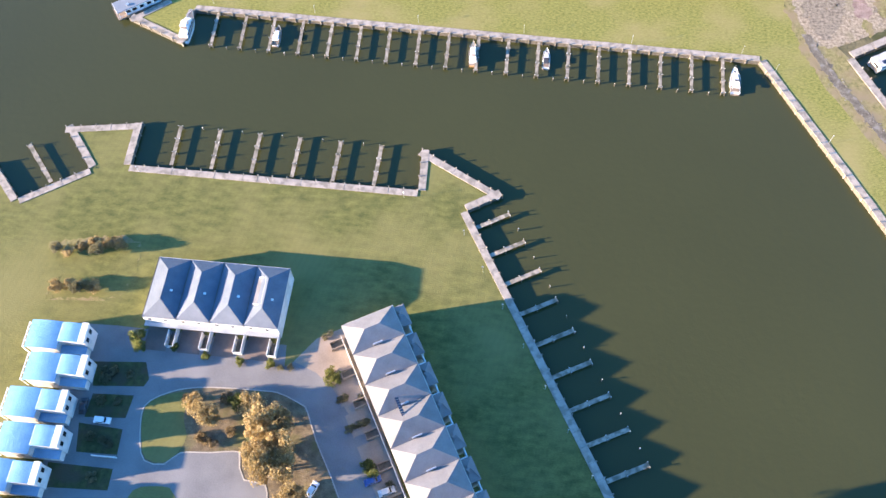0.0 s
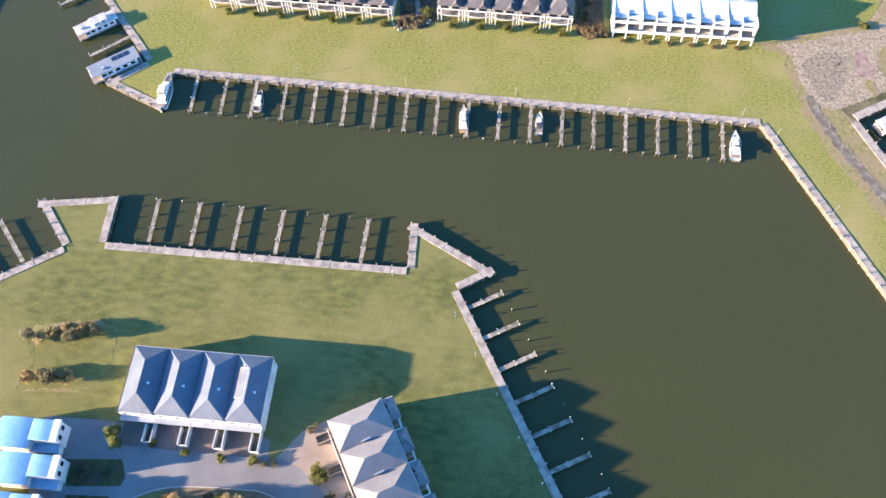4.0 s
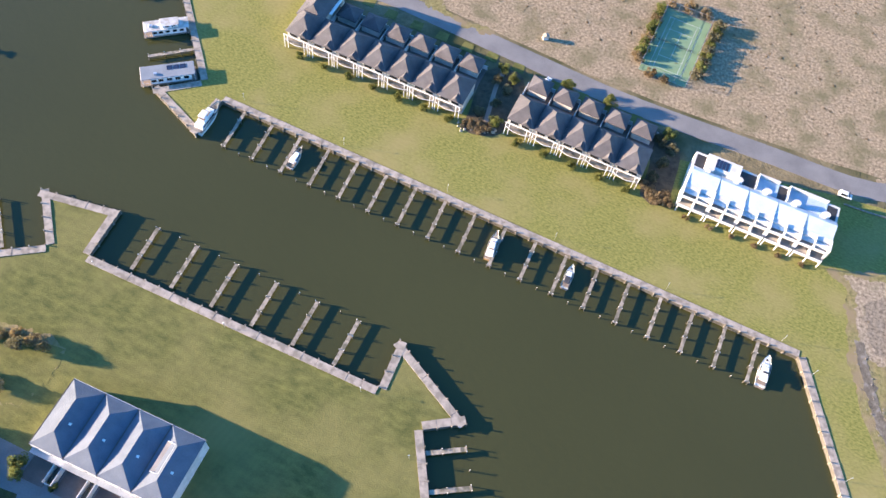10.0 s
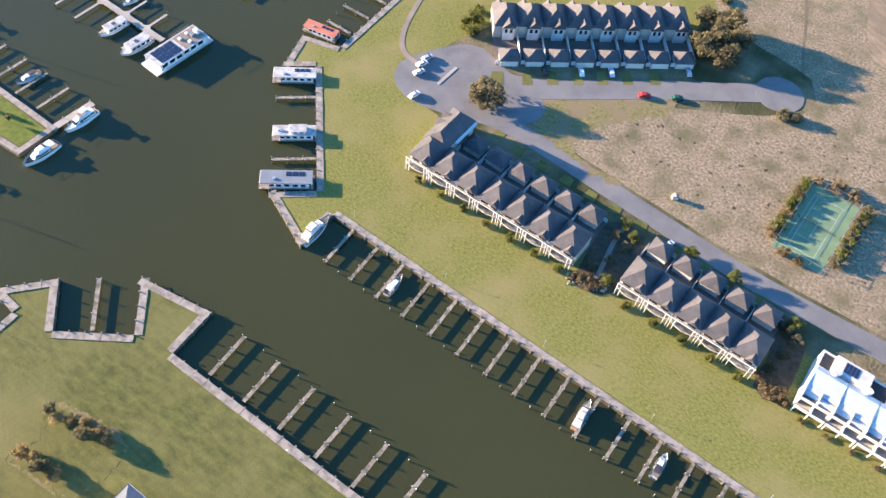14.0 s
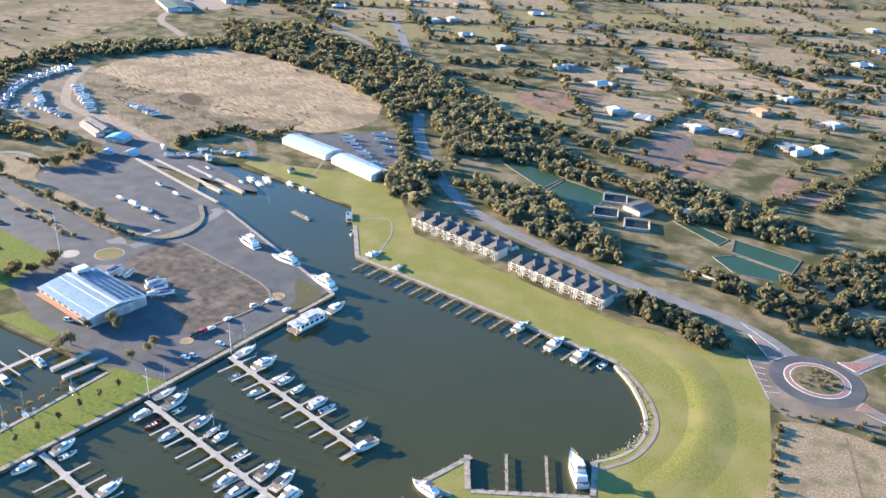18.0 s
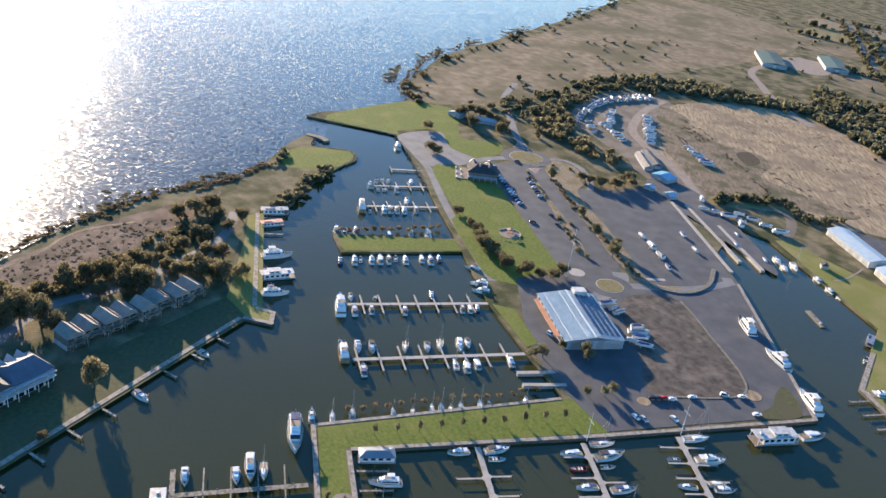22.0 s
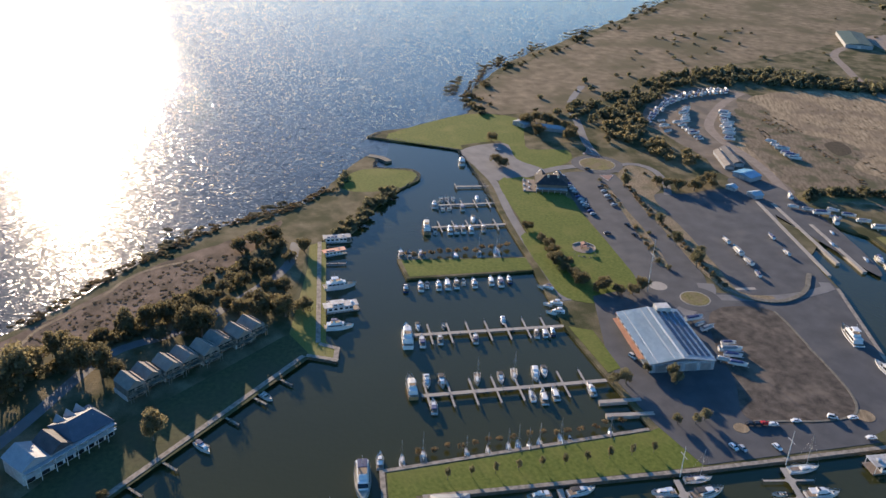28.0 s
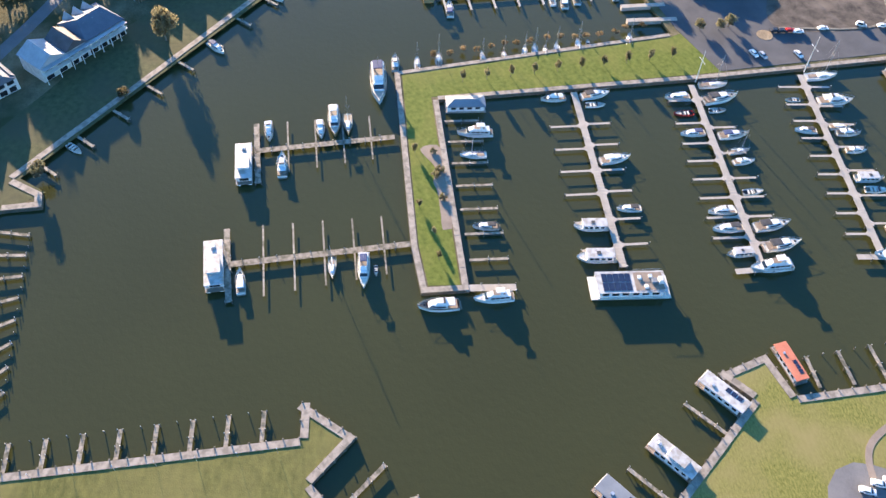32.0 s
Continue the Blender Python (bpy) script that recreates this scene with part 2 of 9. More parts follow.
def ruffled(name, body, rough, cells, tail):
    """Wind-ruffled open water: small facets of uneven slope, few of them steep."""
    m = bpy.data.materials.new(name)
    m.use_nodes = True
    n, l = m.node_tree.nodes, m.node_tree.links
    bsdf = n["Principled BSDF"]
    pos = n.new("ShaderNodeNewGeometry")
    turn = n.new("ShaderNodeMapping")
    turn.inputs["Rotation"].default_value = (0, 0, radians(20))
    turn.inputs["Scale"].default_value = (1.0, 0.6, 1.0)
    l.new(pos.outputs["Position"], turn.inputs["Vector"])
    total = None
    for scale, weight in cells:
        tex = n.new("ShaderNodeTexVoronoi")
        tex.inputs["Scale"].default_value = scale
        l.new(turn.outputs[0], tex.inputs["Vector"])
        centred = n.new("ShaderNodeVectorMath")
        centred.operation = "MULTIPLY_ADD"
        centred.inputs[1].default_value, centred.inputs[2].default_value = (2, 2, 0), (-1, -1, 0)
        l.new(tex.outputs["Color"], centred.inputs[0])
        size = n.new("ShaderNodeVectorMath")
        size.operation = "ABSOLUTE"
        l.new(centred.outputs[0], size.inputs[0])
        room = n.new("ShaderNodeVectorMath")
        room.operation = "SUBTRACT"
        room.inputs[0].default_value = (tail, tail, 1)
        l.new(size.outputs[0], room.inputs[1])
        steep = n.new("ShaderNodeVectorMath")
        steep.operation = "DIVIDE"
        l.new(centred.outputs[0], steep.inputs[0])
        l.new(room.outputs[0], steep.inputs[1])
        add = n.new("ShaderNodeVectorMath")
        add.operation = "MULTIPLY_ADD"
        add.inputs[1].default_value = (weight, weight, 0)
        l.new(steep.outputs[0], add.inputs[0])
        if total:
            l.new(total, add.inputs[2])
        else:
            add.inputs[2].default_value = (0, 0, 1)
        total = add.outputs[0]
    unit_normal = n.new("ShaderNodeVectorMath")
    unit_normal.operation = "NORMALIZE"
    l.new(total, unit_normal.inputs[0])
    l.new(unit_normal.outputs[0], bsdf.inputs["Normal"])
    gust = n.new("ShaderNodeTexNoise")
    gust.inputs["Scale"].default_value, gust.inputs["Detail"].default_value = 0.008, 4.0
    l.new(pos.outputs["Position"], gust.inputs["Vector"])
    mix = n.new("ShaderNodeMix")
    mix.data_type = "RGBA"
    mix.inputs["A"].default_value = (*[c * 0.85 for c in body], 1)
    mix.inputs["B"].default_value = (*[c * 1.15 for c in body], 1)
    l.new(gust.outputs["Fac"], mix.inputs["Factor"])
    l.new(mix.outputs["Result"], bsdf.inputs["Base Color"])
    bsdf.inputs["Roughness"].default_value = rough
    bsdf.inputs["IOR"].default_value = 1.33
    bsdf.inputs["Specular Tint"].default_value = (0.59, 0.60, 0.595, 1)
    return m


LAKE = ruffled("lake_water", (0.04, 0.046, 0.046), 0.14, ((1.2, 0.0106), (4.0, 0.0106)), 1.045)
THIN_GRASS = material("thin_dry_grass", (0.105, 0.098, 0.04), (0.27, 0.228, 0.105), 0.95, 0.9, 3.4, 0.8, spots=(0.21, 0.162, 0.095), spot_scale=0.16,
                      spot_edge=(0.42, 0.6), specular=0.05, height=0.2)

# ---- building tools ----


def part(name, bm, mat, parent=None, label="", smooth=False):
    """Links a bmesh as one mesh object, under a thing or a part where one is given."""
    me = bpy.data.meshes.new(name)
    bm.normal_update()
    bm.to_mesh(me)
    bm.free()
    mats = mat if isinstance(mat, (list, tuple)) else [mat]
    for one in mats:
        me.materials.append(one)
    if smooth:
        me.polygons.foreach_set("use_smooth", [True] * len(me.polygons))
    ob = new(name, me)
    if parent:
        ob.parent = parent
    if label:
        ob["label"] = label
    return ob


def thing(name, label, category, group="", at=None, kind=""):
    ob = new(name)
    ob.empty_display_size = 0.5
    if at is not None:
        ob.matrix_basis = at
    return tagged(ob, label, category, group, kind)


def box(bm, x0, x1, y0, y1, z0, z1, slot=0, m=None):
    vs = [bm.verts.new((x, y, z)) for z in (z0, z1) for y in (y0, y1) for x in (x0, x1)]
    if m is not None:
        for v in vs:
            v.co = m @ v.co
    for f in ((0, 2, 3, 1), (4, 5, 7, 6), (0, 1, 5, 4), (2, 6, 7, 3), (0, 4, 6, 2), (1, 3, 7, 5)):
        face = bm.faces.new([vs[i] for i in f])
        face.material_index = slot
    return vs


def boxes(*rows, m=None):
    bm = bmesh.new()
    for r in rows:
        box(bm, *r, m=m)
    return bm


def prism(bm, outline, z0, z1, slot=0, m=None):
    """A closed slab over a plan outline."""
    pts = [Vector((p[0], p[1], 0)) for p in outline]
    area = sum(a.x * b.y - b.x * a.y for a, b in zip(pts, pts[1:] + pts[:1]))
    if area < 0:
        pts.reverse()
    from_tess = geometry.tessellate_polygon([pts])
    lo = [bm.verts.new((p.x, p.y, z0)) for p in pts]
    hi = [bm.verts.new((p.x, p.y, z1)) for p in pts]
    if m is not None:
        for v in lo + hi:
            v.co = m @ v.co
    for tri in from_tess:
        a, b, c = tri
        up = (pts[b] - pts[a]).cross(pts[c] - pts[a]).z > 0
        top = (a, b, c) if up else (c, b, a)
        bm.faces.new([hi[i] for i in top]).material_index = slot
        bm.faces.new([lo[i] for i in reversed(top)]).material_index = slot
    k = len(pts)
    for i in range(k):
        j = (i + 1) % k
        bm.faces.new((lo[i], lo[j], hi[j], hi[i])).material_index = slot


def cylinder(bm, x, y, z0, z1, r0, r1=None, sides=8, slot=0):
    r1 = r0 if r1 is None else r1
    ring = [(math.cos(2 * math.pi * i / sides), math.sin(2 * math.pi * i / sides)) for i in range(sides)]
    lo = [bm.verts.new((x + r0 * c, y + r0 * s, z0)) for c, s in ring]
    hi = [bm.verts.new((x + r1 * c, y + r1 * s, z1)) for c, s in ring]
    for i in range(sides):
        j = (i + 1) % sides
        bm.faces.new((lo[i], lo[j], hi[j], hi[i])).material_index = slot
    bm.faces.new(hi).material_index = slot
    bm.faces.new(lo[::-1]).material_index = slot


def wobble(points, step, amount, seed, closed=True):
    """A natural outline through plan points: rounded and roughened."""
    out, k = [], len(points)
    for i in range(k if closed else k - 1):
        p0, p1, p2, p3 = (Vector((*points[(i + d) % k if closed else min(max(i + d, 0), k - 1)], 0)) for d in (-1, 0, 1, 2))
        n = max(1, int((p2 - p1).length / step))
        for s in range(n):
            t = s / n
            q = 0.5 * (2 * p1 + (p2 - p0) * t + (2 * p0 - 5 * p1 + 4 * p2 - p3) * t * t + (3 * p1 - p0 - 3 * p2 + p3) * t ** 3)
            w = noise.noise_vector(q * (0.5 / step) + Vector((seed * 7.3, 0, 0)))
            out.append((q.x + w.x * amount, q.y + w.y * amount))
    if not closed:
        out.append(tuple(points[-1]))
    return out


def ground_sheet(name, outline, z, mat, label, category="ground", depth=0.5):
    bm = bmesh.new()
    prism(bm, outline, z - depth, z, 0)
    return tagged(part(name, bm, mat), label, category, kind="structure")


def ribbon(line, width, offset=0.0):
    """The outline of a strip along a plan line."""
    left, right = [], []
    for i, p in enumerate(line):
        a = Vector(line[max(i - 1, 0)])
        b = Vector(line[min(i + 1, len(line) - 1)])
        d = (b - a).normalized()
        nrm = Vector((-d.y, d.x))
        c = Vector(p) + nrm * offset
        # mitre at the corners
        if 0 < i < len(line) - 1:
            d1 = (Vector(p) - a).normalized()
            k = max(0.5, abs(Vector((-d1.y, d1.x)).dot(nrm)))
        else:
            k = 1.0
        left.append(tuple(c + nrm * (width / 2 / k)))
        right.append(tuple(c - nrm * (width / 2 / k)))
    return left + right[::-1]


WATER = -1.3
# ---- ground and water ----
SOUTH_EDGE = [(-148, 53), (-141, 126), (-151, 128), (-138, 140), (-128, 127), (-109, 137), (-119, 152), (-96, 153), (-97, 138),
              (-12, 128), (-11, 142), (12, 126), (2, 121), (34, 46), (62, -20)]
NORTH_EDGE = [(146, 46), (118, 112), (93, 173), (-86, 198), (-88, 184), (-107, 195), (-95, 203), (-125, 247), (-134, 241), (-137, 257),
              (-123, 259), (-119, 308), (-133, 307), (-125, 332), (-115, 316), (-78, 338), (-85, 356)]
BASIN_CURVE = [(-85, 356), (-76, 370), (-75, 383), (-77, 395), (-86, 410), (-103, 426)]
CHANNEL = [(-103, 426), (-263, 441), (-310, 498), (-372, 504), (-418, 508), (-446, 493), (-487, 500), (-482, 466), (-418, 474), (-400, 454), (-365, 446)]
YARD_EDGE = [(-365, 446), (-245, 401), (-251, 296), (-260, 192), (-177, 181), (-179, 167), (-197, 168), (-278, 180), (-279, 290), (-313, 288),
             (-359, 286), (-416, 292), (-420, 223), (-443, 223), (-432, 294), (-476, 297), (-506, 300), (-560, 304), (-608, 306)]
LAKE_SHORE = [(-608, 306), (-628, 280), (-647, 248), (-655, 254), (-692, 338), (-739, 354), (-829, 409), (-926, 508), (-1084, 685), (-1242, 846),
              (-1600, 1180), (-1850, 1600)]
FAR_SHORE = [(-1850, 1600), (-1600, 1810), (-936, 1800), (-400, 1880), (600, 1950), (3200, 1900)]
SPIT_EDGE = [(-149, -140), (-149, 37), (-236, 40), (-238, 47), (-237, 59), (-243, 59), (-251, 50), (-295, 97), (-358, 163), (-351, 176), (-362, 179), (-368, 171),
             (-473, 186)]
SPIT_WILD = [(-473, 186), (-477, 201), (-502, 216), (-541, 246), (-558, 264), (-574, 263), (-583, 238), (-604, 244), (-606, 238), (-583, 219),
             (-546, 198), (-519, 174), (-503, 133), (-455, 80), (-420, 54), (-405, 35), (-360, -40), (-300, -150)]
south_land = SOUTH_EDGE + [(62, -140), (-149, -140), (-149, 36)]
north_land = (NORTH_EDGE[:-1] + wobble(BASIN_CURVE, 5, 0.2, 1, False)[:-1] + CHANNEL[:-1] + YARD_EDGE[:-1] + wobble(LAKE_SHORE, 14, 5, 2, False)[:-1]
              + wobble(FAR_SHORE, 60, 14, 3, False) + [(3200, -140), (330, -140), (250, 70), (172, 196), (137, 181), (122, 174), (130, 153), (168, 70), (240, -140), (180, -100)])
spit_land = SPIT_EDGE[:-1] + wobble(SPIT_WILD, 6, 2.2, 4, False) + [(-240, -200)]
ground_sheet("ground_south", south_land, 0, ROUGH_GRASS, "mown green lawn round the southern houses, edged by boardwalk", depth=2.5)
ground_sheet("ground", north_land, 0, SCRUB, "scrubby olive and brown ground that runs to the far river", depth=2.5)
ground_sheet("ground_spit", spit_land, 0, SCRUB, "low wooded spit between the harbour and the lake", depth=2.5)
LAKE_LINE = [(-150, -900), (-300, -100), (-440, 100), (-500, 170), (-570, 240), (-640, 262), (-720, 380), (-1000, 660), (-1500, 1200), (-1800, 1650), (-1750, 1900), (-1500, 4500)]
ground_sheet("water_lake", LAKE_LINE + [(-4500, 4500), (-4500, -900)], WATER, LAKE, "wide wind-ruffled lake with a bright sun glint", "water")
ground_sheet("water_harbour", LAKE_LINE + [(4500, 4500), (4500, -900)], WATER, HARBOUR, "calm olive-green harbour water", "water")

# ---- lawns, roads, fields ----
Z1, Z2, Z3, Z4 = 0.03, 0.06, 0.09, 0.12
ground_sheet("lawn_north", [(146, 46), (118, 112), (93, 173), (-86, 198), (-88, 184), (-107, 195), (-95, 203), (-125, 247), (-134, 241), (-137, 257),
              (-123, 259), (-119, 308), (-133, 307), (-125, 332), (-115, 316), (-78, 338), (-85, 356), (-77, 372), (-75, 384), (-77, 396),
              (-86, 412), (-103, 426), (-263, 441), (-310, 498), (-416, 512), (-416, 520), (-330, 548), (-300, 536), (-254, 487),
              (-124, 463), (-85, 462), (-54, 466), (-38, 438), (-28, 398), (-16, 352), (-20, 336), (-84, 298), (-90, 286), (-98, 266), (-90, 252), (-80, 250),
              (-20, 226), (40, 226), (100, 231), (120, 231.5), (132.7, 234), (143, 241.5), (146, 229), (138, 216.5), (131, 208), (115, 205.2), (107, 200.2), (104.6, 195.7), (106.2, 187), (107.5, 179.3), (110, 169), (115.3, 157), (120, 145), (124.5, 134.3), (165, 46)], Z1, GRASS, "long mown lawn beside the north quay", depth=0.2)
ground_sheet("field_dry", wobble([(-52, 264), (-10, 255), (30, 248), (77, 244), (119, 243), (124, 250), (136, 250), (147, 240), (146, 228), (138, 216), (131, 208), (115, 205), (108, 200), (109, 188), (113, 180), (120, 179), (140, 188), (176, 202), (260, 70), (420, 46), (420, 520), (90, 440), (-20, 432),
              (-28, 405), (-17, 352), (24, 335), (26, 318), (14, 309), (-51, 276)], 8, 0.6, 5), Z1 + 0.01, DRY, "rough dry grass beside the road", depth=0.2)
ground_sheet("verge_bend", wobble([(112, 242), (122, 244), (127, 252), (126, 262), (137, 262), (139, 250), (152, 243), (147, 235), (132, 233), (118, 231.6)], 0.8, 1.2, 87), Z1 + 0.016, DRY, "dry rough ground at the road bend", depth=0.2)
ground_sheet("field_straw", wobble([(-700, 612), (-712, 690), (-697, 738), (-633, 760), (-534, 743), (-469, 718), (-429, 694), (-404, 640), (-425, 590), (-443, 570), (-484, 520), (-580, 522)], 8, 4, 6), Z1 + 0.012,
             STRAW, "bare straw-coloured field behind the boatyard", depth=0.2)
ground_sheet("field_dune", wobble([(-700, 352), (-805, 400), (-1020, 640), (-1230, 866), (-1350, 1010), (-1150, 1080), (-1000, 1010), (-900, 860), (-830, 700), (-790, 600), (-725, 500), (-688, 392)], 9, 4, 7), Z1,
             DRY2 := material("pale_dry_grass", (0.11, 0.086, 0.056), (0.29, 0.222, 0.145), 0.95, 0.09, 1.1, 0.6, spots=(0.115, 0.10, 0.058), spot_scale=0.016,
                              spot_edge=(0.46, 0.62), specular=0.05), "pale dry grassland on the lake point", depth=0.2)
ground_sheet("yard_gravel", wobble([(-664, 484), (-735, 556), (-732, 606), (-690, 612), (-600, 528), (-490, 508), (-484, 486), (-540, 476), (-560, 482)], 10, 2, 8), Z1,
             GRAVEL, "pale gravel boatyard", depth=0.2)
ground_sheet("lawn_point", wobble([(-640, 258), (-651, 262), (-690, 335), (-673, 375), (-620, 362), (-600, 358), (-594, 385.5), (-569, 376), (-555.5, 333), (-594, 334), (-621, 343), (-616.7, 309.6), (-608, 309)], 8, 0.6, 9), Z1, LUSH,
             "green lawn on the harbour point", depth=0.2)
ground_sheet("lawn_club", wobble([(-543, 315), (-545.3, 336.8), (-500.7, 352), (-489.9, 349.8), (-440.5, 346.7), (-395.9, 343), (-384.4, 333.7), (-393.8, 320.3), (-407.4, 306), (-442, 304), (-484.4, 308)], 6, 0.5, 10), Z2 + 0.02, LUSH,
             "green sloping lawn below the clubhouse", depth=0.2)
ground_sheet("lawn_arm", [(-253.4, 300), (-262.0, 189.9), (-179.4, 178.9), (-181.2, 169.6), (-197, 170.3), (-275.7, 182.3), (-276.6, 288), (-279, 297)], Z1, LUSH,
             "green grassed arm of the harbour", depth=0.2)
ground_sheet("garden_arm", wobble([(-237, 180), (-238, 186), (-231, 188), (-225, 186), (-215, 184.5), (-201, 182), (-201, 179), (-215, 181), (-222, 181), (-228, 183)], 2, 0.3, 51), Z2, PAVING,
             "bare garden strip on the grassed arm", depth=0.2)
ground_sheet("lawn_island", [(-441, 225), (-422, 225), (-417, 292), (-431, 293)], Z1, LUSH, "narrow grassed mole between yacht berths", depth=0.2)
ground_sheet("lawn_basin", [(-358, 288), (-318, 290), (-320, 297), (-352, 298)], Z2 + 0.09, LUSH, "small green verge beside the basin", depth=0.2)
# The spit lawn carries its shade in the colour; the lit strip keeps GRASS.
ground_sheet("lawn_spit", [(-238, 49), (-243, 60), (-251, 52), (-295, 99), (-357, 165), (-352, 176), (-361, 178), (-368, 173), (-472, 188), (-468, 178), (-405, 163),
                           (-380, 160), (-333, 98), (-318, 78), (-296, 62), (-260, 30), (-236, 30)], Z1, SHADED_WORN_GRASS, "lawn along the spit, its shade darkened into the grass colour", depth=0.2)
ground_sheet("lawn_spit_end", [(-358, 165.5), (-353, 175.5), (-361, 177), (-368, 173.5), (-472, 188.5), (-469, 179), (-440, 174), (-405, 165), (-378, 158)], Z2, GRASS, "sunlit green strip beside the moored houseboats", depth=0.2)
ground_sheet("lawn_mound", wobble([(-549, 210), (-572, 219), (-580, 235), (-571, 261), (-558, 261), (-542, 246), (-540, 222)], 4, 0.6, 11), Z1, LUSH,
             "bright green mound at the spit's end", depth=0.2)
ground_sheet("marsh_spit", wobble([(-352, -20), (-400, 36), (-419, 58), (-446, 84), (-462, 100), (-486, 140), (-505, 166), (-486, 160), (-460, 141), (-429, 115), (-407, 95), (-389, 68), (-374, 40)], 6, 1.5, 12), Z1, material("marsh_grass", (0.12, 0.085, 0.062), (0.25, 0.18, 0.135), 0.95, 0.12, 1.0, 0.6, spots=(0.10, 0.075, 0.055), spot_scale=0.09, specular=0.05, height=0.2),
             "brown reedy marsh along the lake shore", depth=0.2)


def disc(x, y, r, n=40):
    return [(x + r * math.cos(2 * math.pi * i / n), y + r * math.sin(2 * math.pi * i / n)) for i in range(n)]


def road(name, line, width, label, z=Z2, mat=ASPHALT, step=6):
    return ground_sheet(name, ribbon(wobble(line, step, 0, 1, False), width), z, mat, label, "road", 0.2)


road("road_north", [(-92, 256), (-70, 257), (-54, 258), (-10, 250), (30, 243), (77, 239), (103.6, 236.6), (116.6, 238), (125.3, 240.9), (129.8, 246.8), (130.7, 256), (128, 300)], 7.0, "grey asphalt road behind the terraces")
ground_sheet("road_yard_north", wobble([(-102, 264), (-92, 251), (-66, 254), (-54, 260), (-50, 272), (-70, 281), (-86, 285)], 5, 0.2, 3), Z3, ASPHALT,
             "asphalt parking bay and turning area", "road", 0.2)
road("road_inner", [(-78, 274), (-64, 276), (-55, 279), (-22, 300), (10, 319), (17, 324)], 8.8, "grey asphalt cul-de-sac", Z4)
ground_sheet("road_turning", disc(16, 322, 8.5), Z4 + 0.03, ASPHALT, "rounded end of the cul-de-sac", "road", 0.2)
ground_sheet("verge_field", wobble([(-54, 275), (-37.2, 286.2), (-16.1, 299), (-15.1, 290.6), (-29, 277), (-33.7, 268), (-34.1, 259.4), (-16.5, 256), (-20, 253.6), (-39.6, 259), (-50.7, 263.6)], 0.7, 2.0, 71), Z2 + 0.004, THIN_GRASS,
             "greener fringe of the dry field beside the road", depth=0.2)
for x, y, w in ((-70.6, 275.3, 2.4), (-61.9, 280.9, 1.8), (-54.5, 285.7, 2.0), (-47.1, 290.5, 1.8), (-40, 295.1, 2.0), (-32.5, 299.9, 1.8), (-24.5, 305.1, 2.0)):
    c, d = Vector((x, y)), Vector((0.85, 0.527))
    e = Vector((-0.527, 0.85))
    ground_sheet("garden_front", [tuple(c + d * w * p + e * 3.2 * q) for p, q in ((-1, -1), (1, -1), (1, 1), (-0.6, 1))], Z4 + 0.04, ROUGH_GRASS, "small front lawn between two driveways", depth=0.2)
for x, y in ((-58.7, 254.7), (-50.3, 252.3), (-41, 250.8), (-31.9, 249.4), (-23, 248), (-14.4, 247), (-5.2, 245.6), (8, 242.6), (17, 241.4), (26, 240.2), (35, 239)):
    ground_sheet("garden_front", [(x - 2, y - 3.4), (x + 2.2, y - 3.8), (x + 2.2, y - 0.2), (x - 1.2, y + 0.2)], Z2 + 0.05, ROUGH_GRASS, "small green strip behind the garages", depth=0.2)
ground_sheet("garden_gap", wobble([(-14.1, 239), (-4.9, 242), (-1.2, 237), (-2.6, 225), (-3.1, 217), (-8.5, 213.7), (-15.6, 214.3), (-15.1, 220)], 3, 0.4, 72), Z2, MULCH_PIT_SHADE := material("mulch_and_pit_shade", (0.05, 0.042, 0.03), (0.12, 0.095, 0.065), 0.95, 0.6, 3.0, 0.7, specular=0.05),
             "dark mulched garden between the terraces", depth=0.2)
ground_sheet("garden_gap_east", wobble([(41, 236), (50, 232), (51, 220), (49, 208.5), (41.5, 209.5), (42.5, 222)], 3, 0.4, 73), Z2, MULCH_PIT_SHADE, "dark mulched garden beside the apartment house", depth=0.2)
road("path_garden", [(-8.6, 242), (-9.6, 234.6), (-9.3, 225.7), (-9.1, 220.7), (-8.5, 216)], 1.4, "winding pale path through the garden", Z4, PAVING, 2)
ground_sheet("kerb_bar", ribbon([(-86, 262), (-84.5, 272.3)], 1.1), Z4 + 0.12, CONCRETE, "narrow pale concrete divider in the parking bay", "kerb", 0.2)
ground_sheet("field_purple", wobble([(-199, 690), (-205, 754), (-194, 790), (-173, 770), (-169, 700)], 6, 1.5, 74), Z1 + 0.02, material("ploughed_soil", (0.09, 0.075, 0.07), (0.16, 0.13, 0.115), 0.95, 0.3, 1.6, 0.5, specular=0.05),
             "ploughed brown paddock beside the white houses", "field", 0.2)
SHORE = wobble([(-352, 10), (-371, 36), (-401, 45.5), (-415, 58), (-428, 71.6), (-452, 88.7), (-463, 117)], 5, 1.0, 75, False)
ground_sheet("shore_sand", ribbon(SHORE, 2.0), Z2, STRAW, "thin pale line of sand and dry reeds along the marsh", depth=0.2)
road("road_far", [(-1213, 1292), (-881, 1043), (-745, 971), (-666, 928), (-572, 879), (-488, 830), (-437, 797), (-400, 735)], 8, "grey road through the bushland", Z2 - 0.008)
road("road_west", [(-34, 478), (-65, 496), (-131, 506), (-224, 530), (-275, 560), (-349, 636), (-421, 740), (-560, 920), (-680, 1060)], 9, "asphalt road through the trees")
road("path_lawn", [(-94, 266), (-101, 268), (-106, 272), (-110, 282), (-113, 300)], 1.8, "narrow pale path over the lawn", Z3 + 0.03, PAVING, 2)
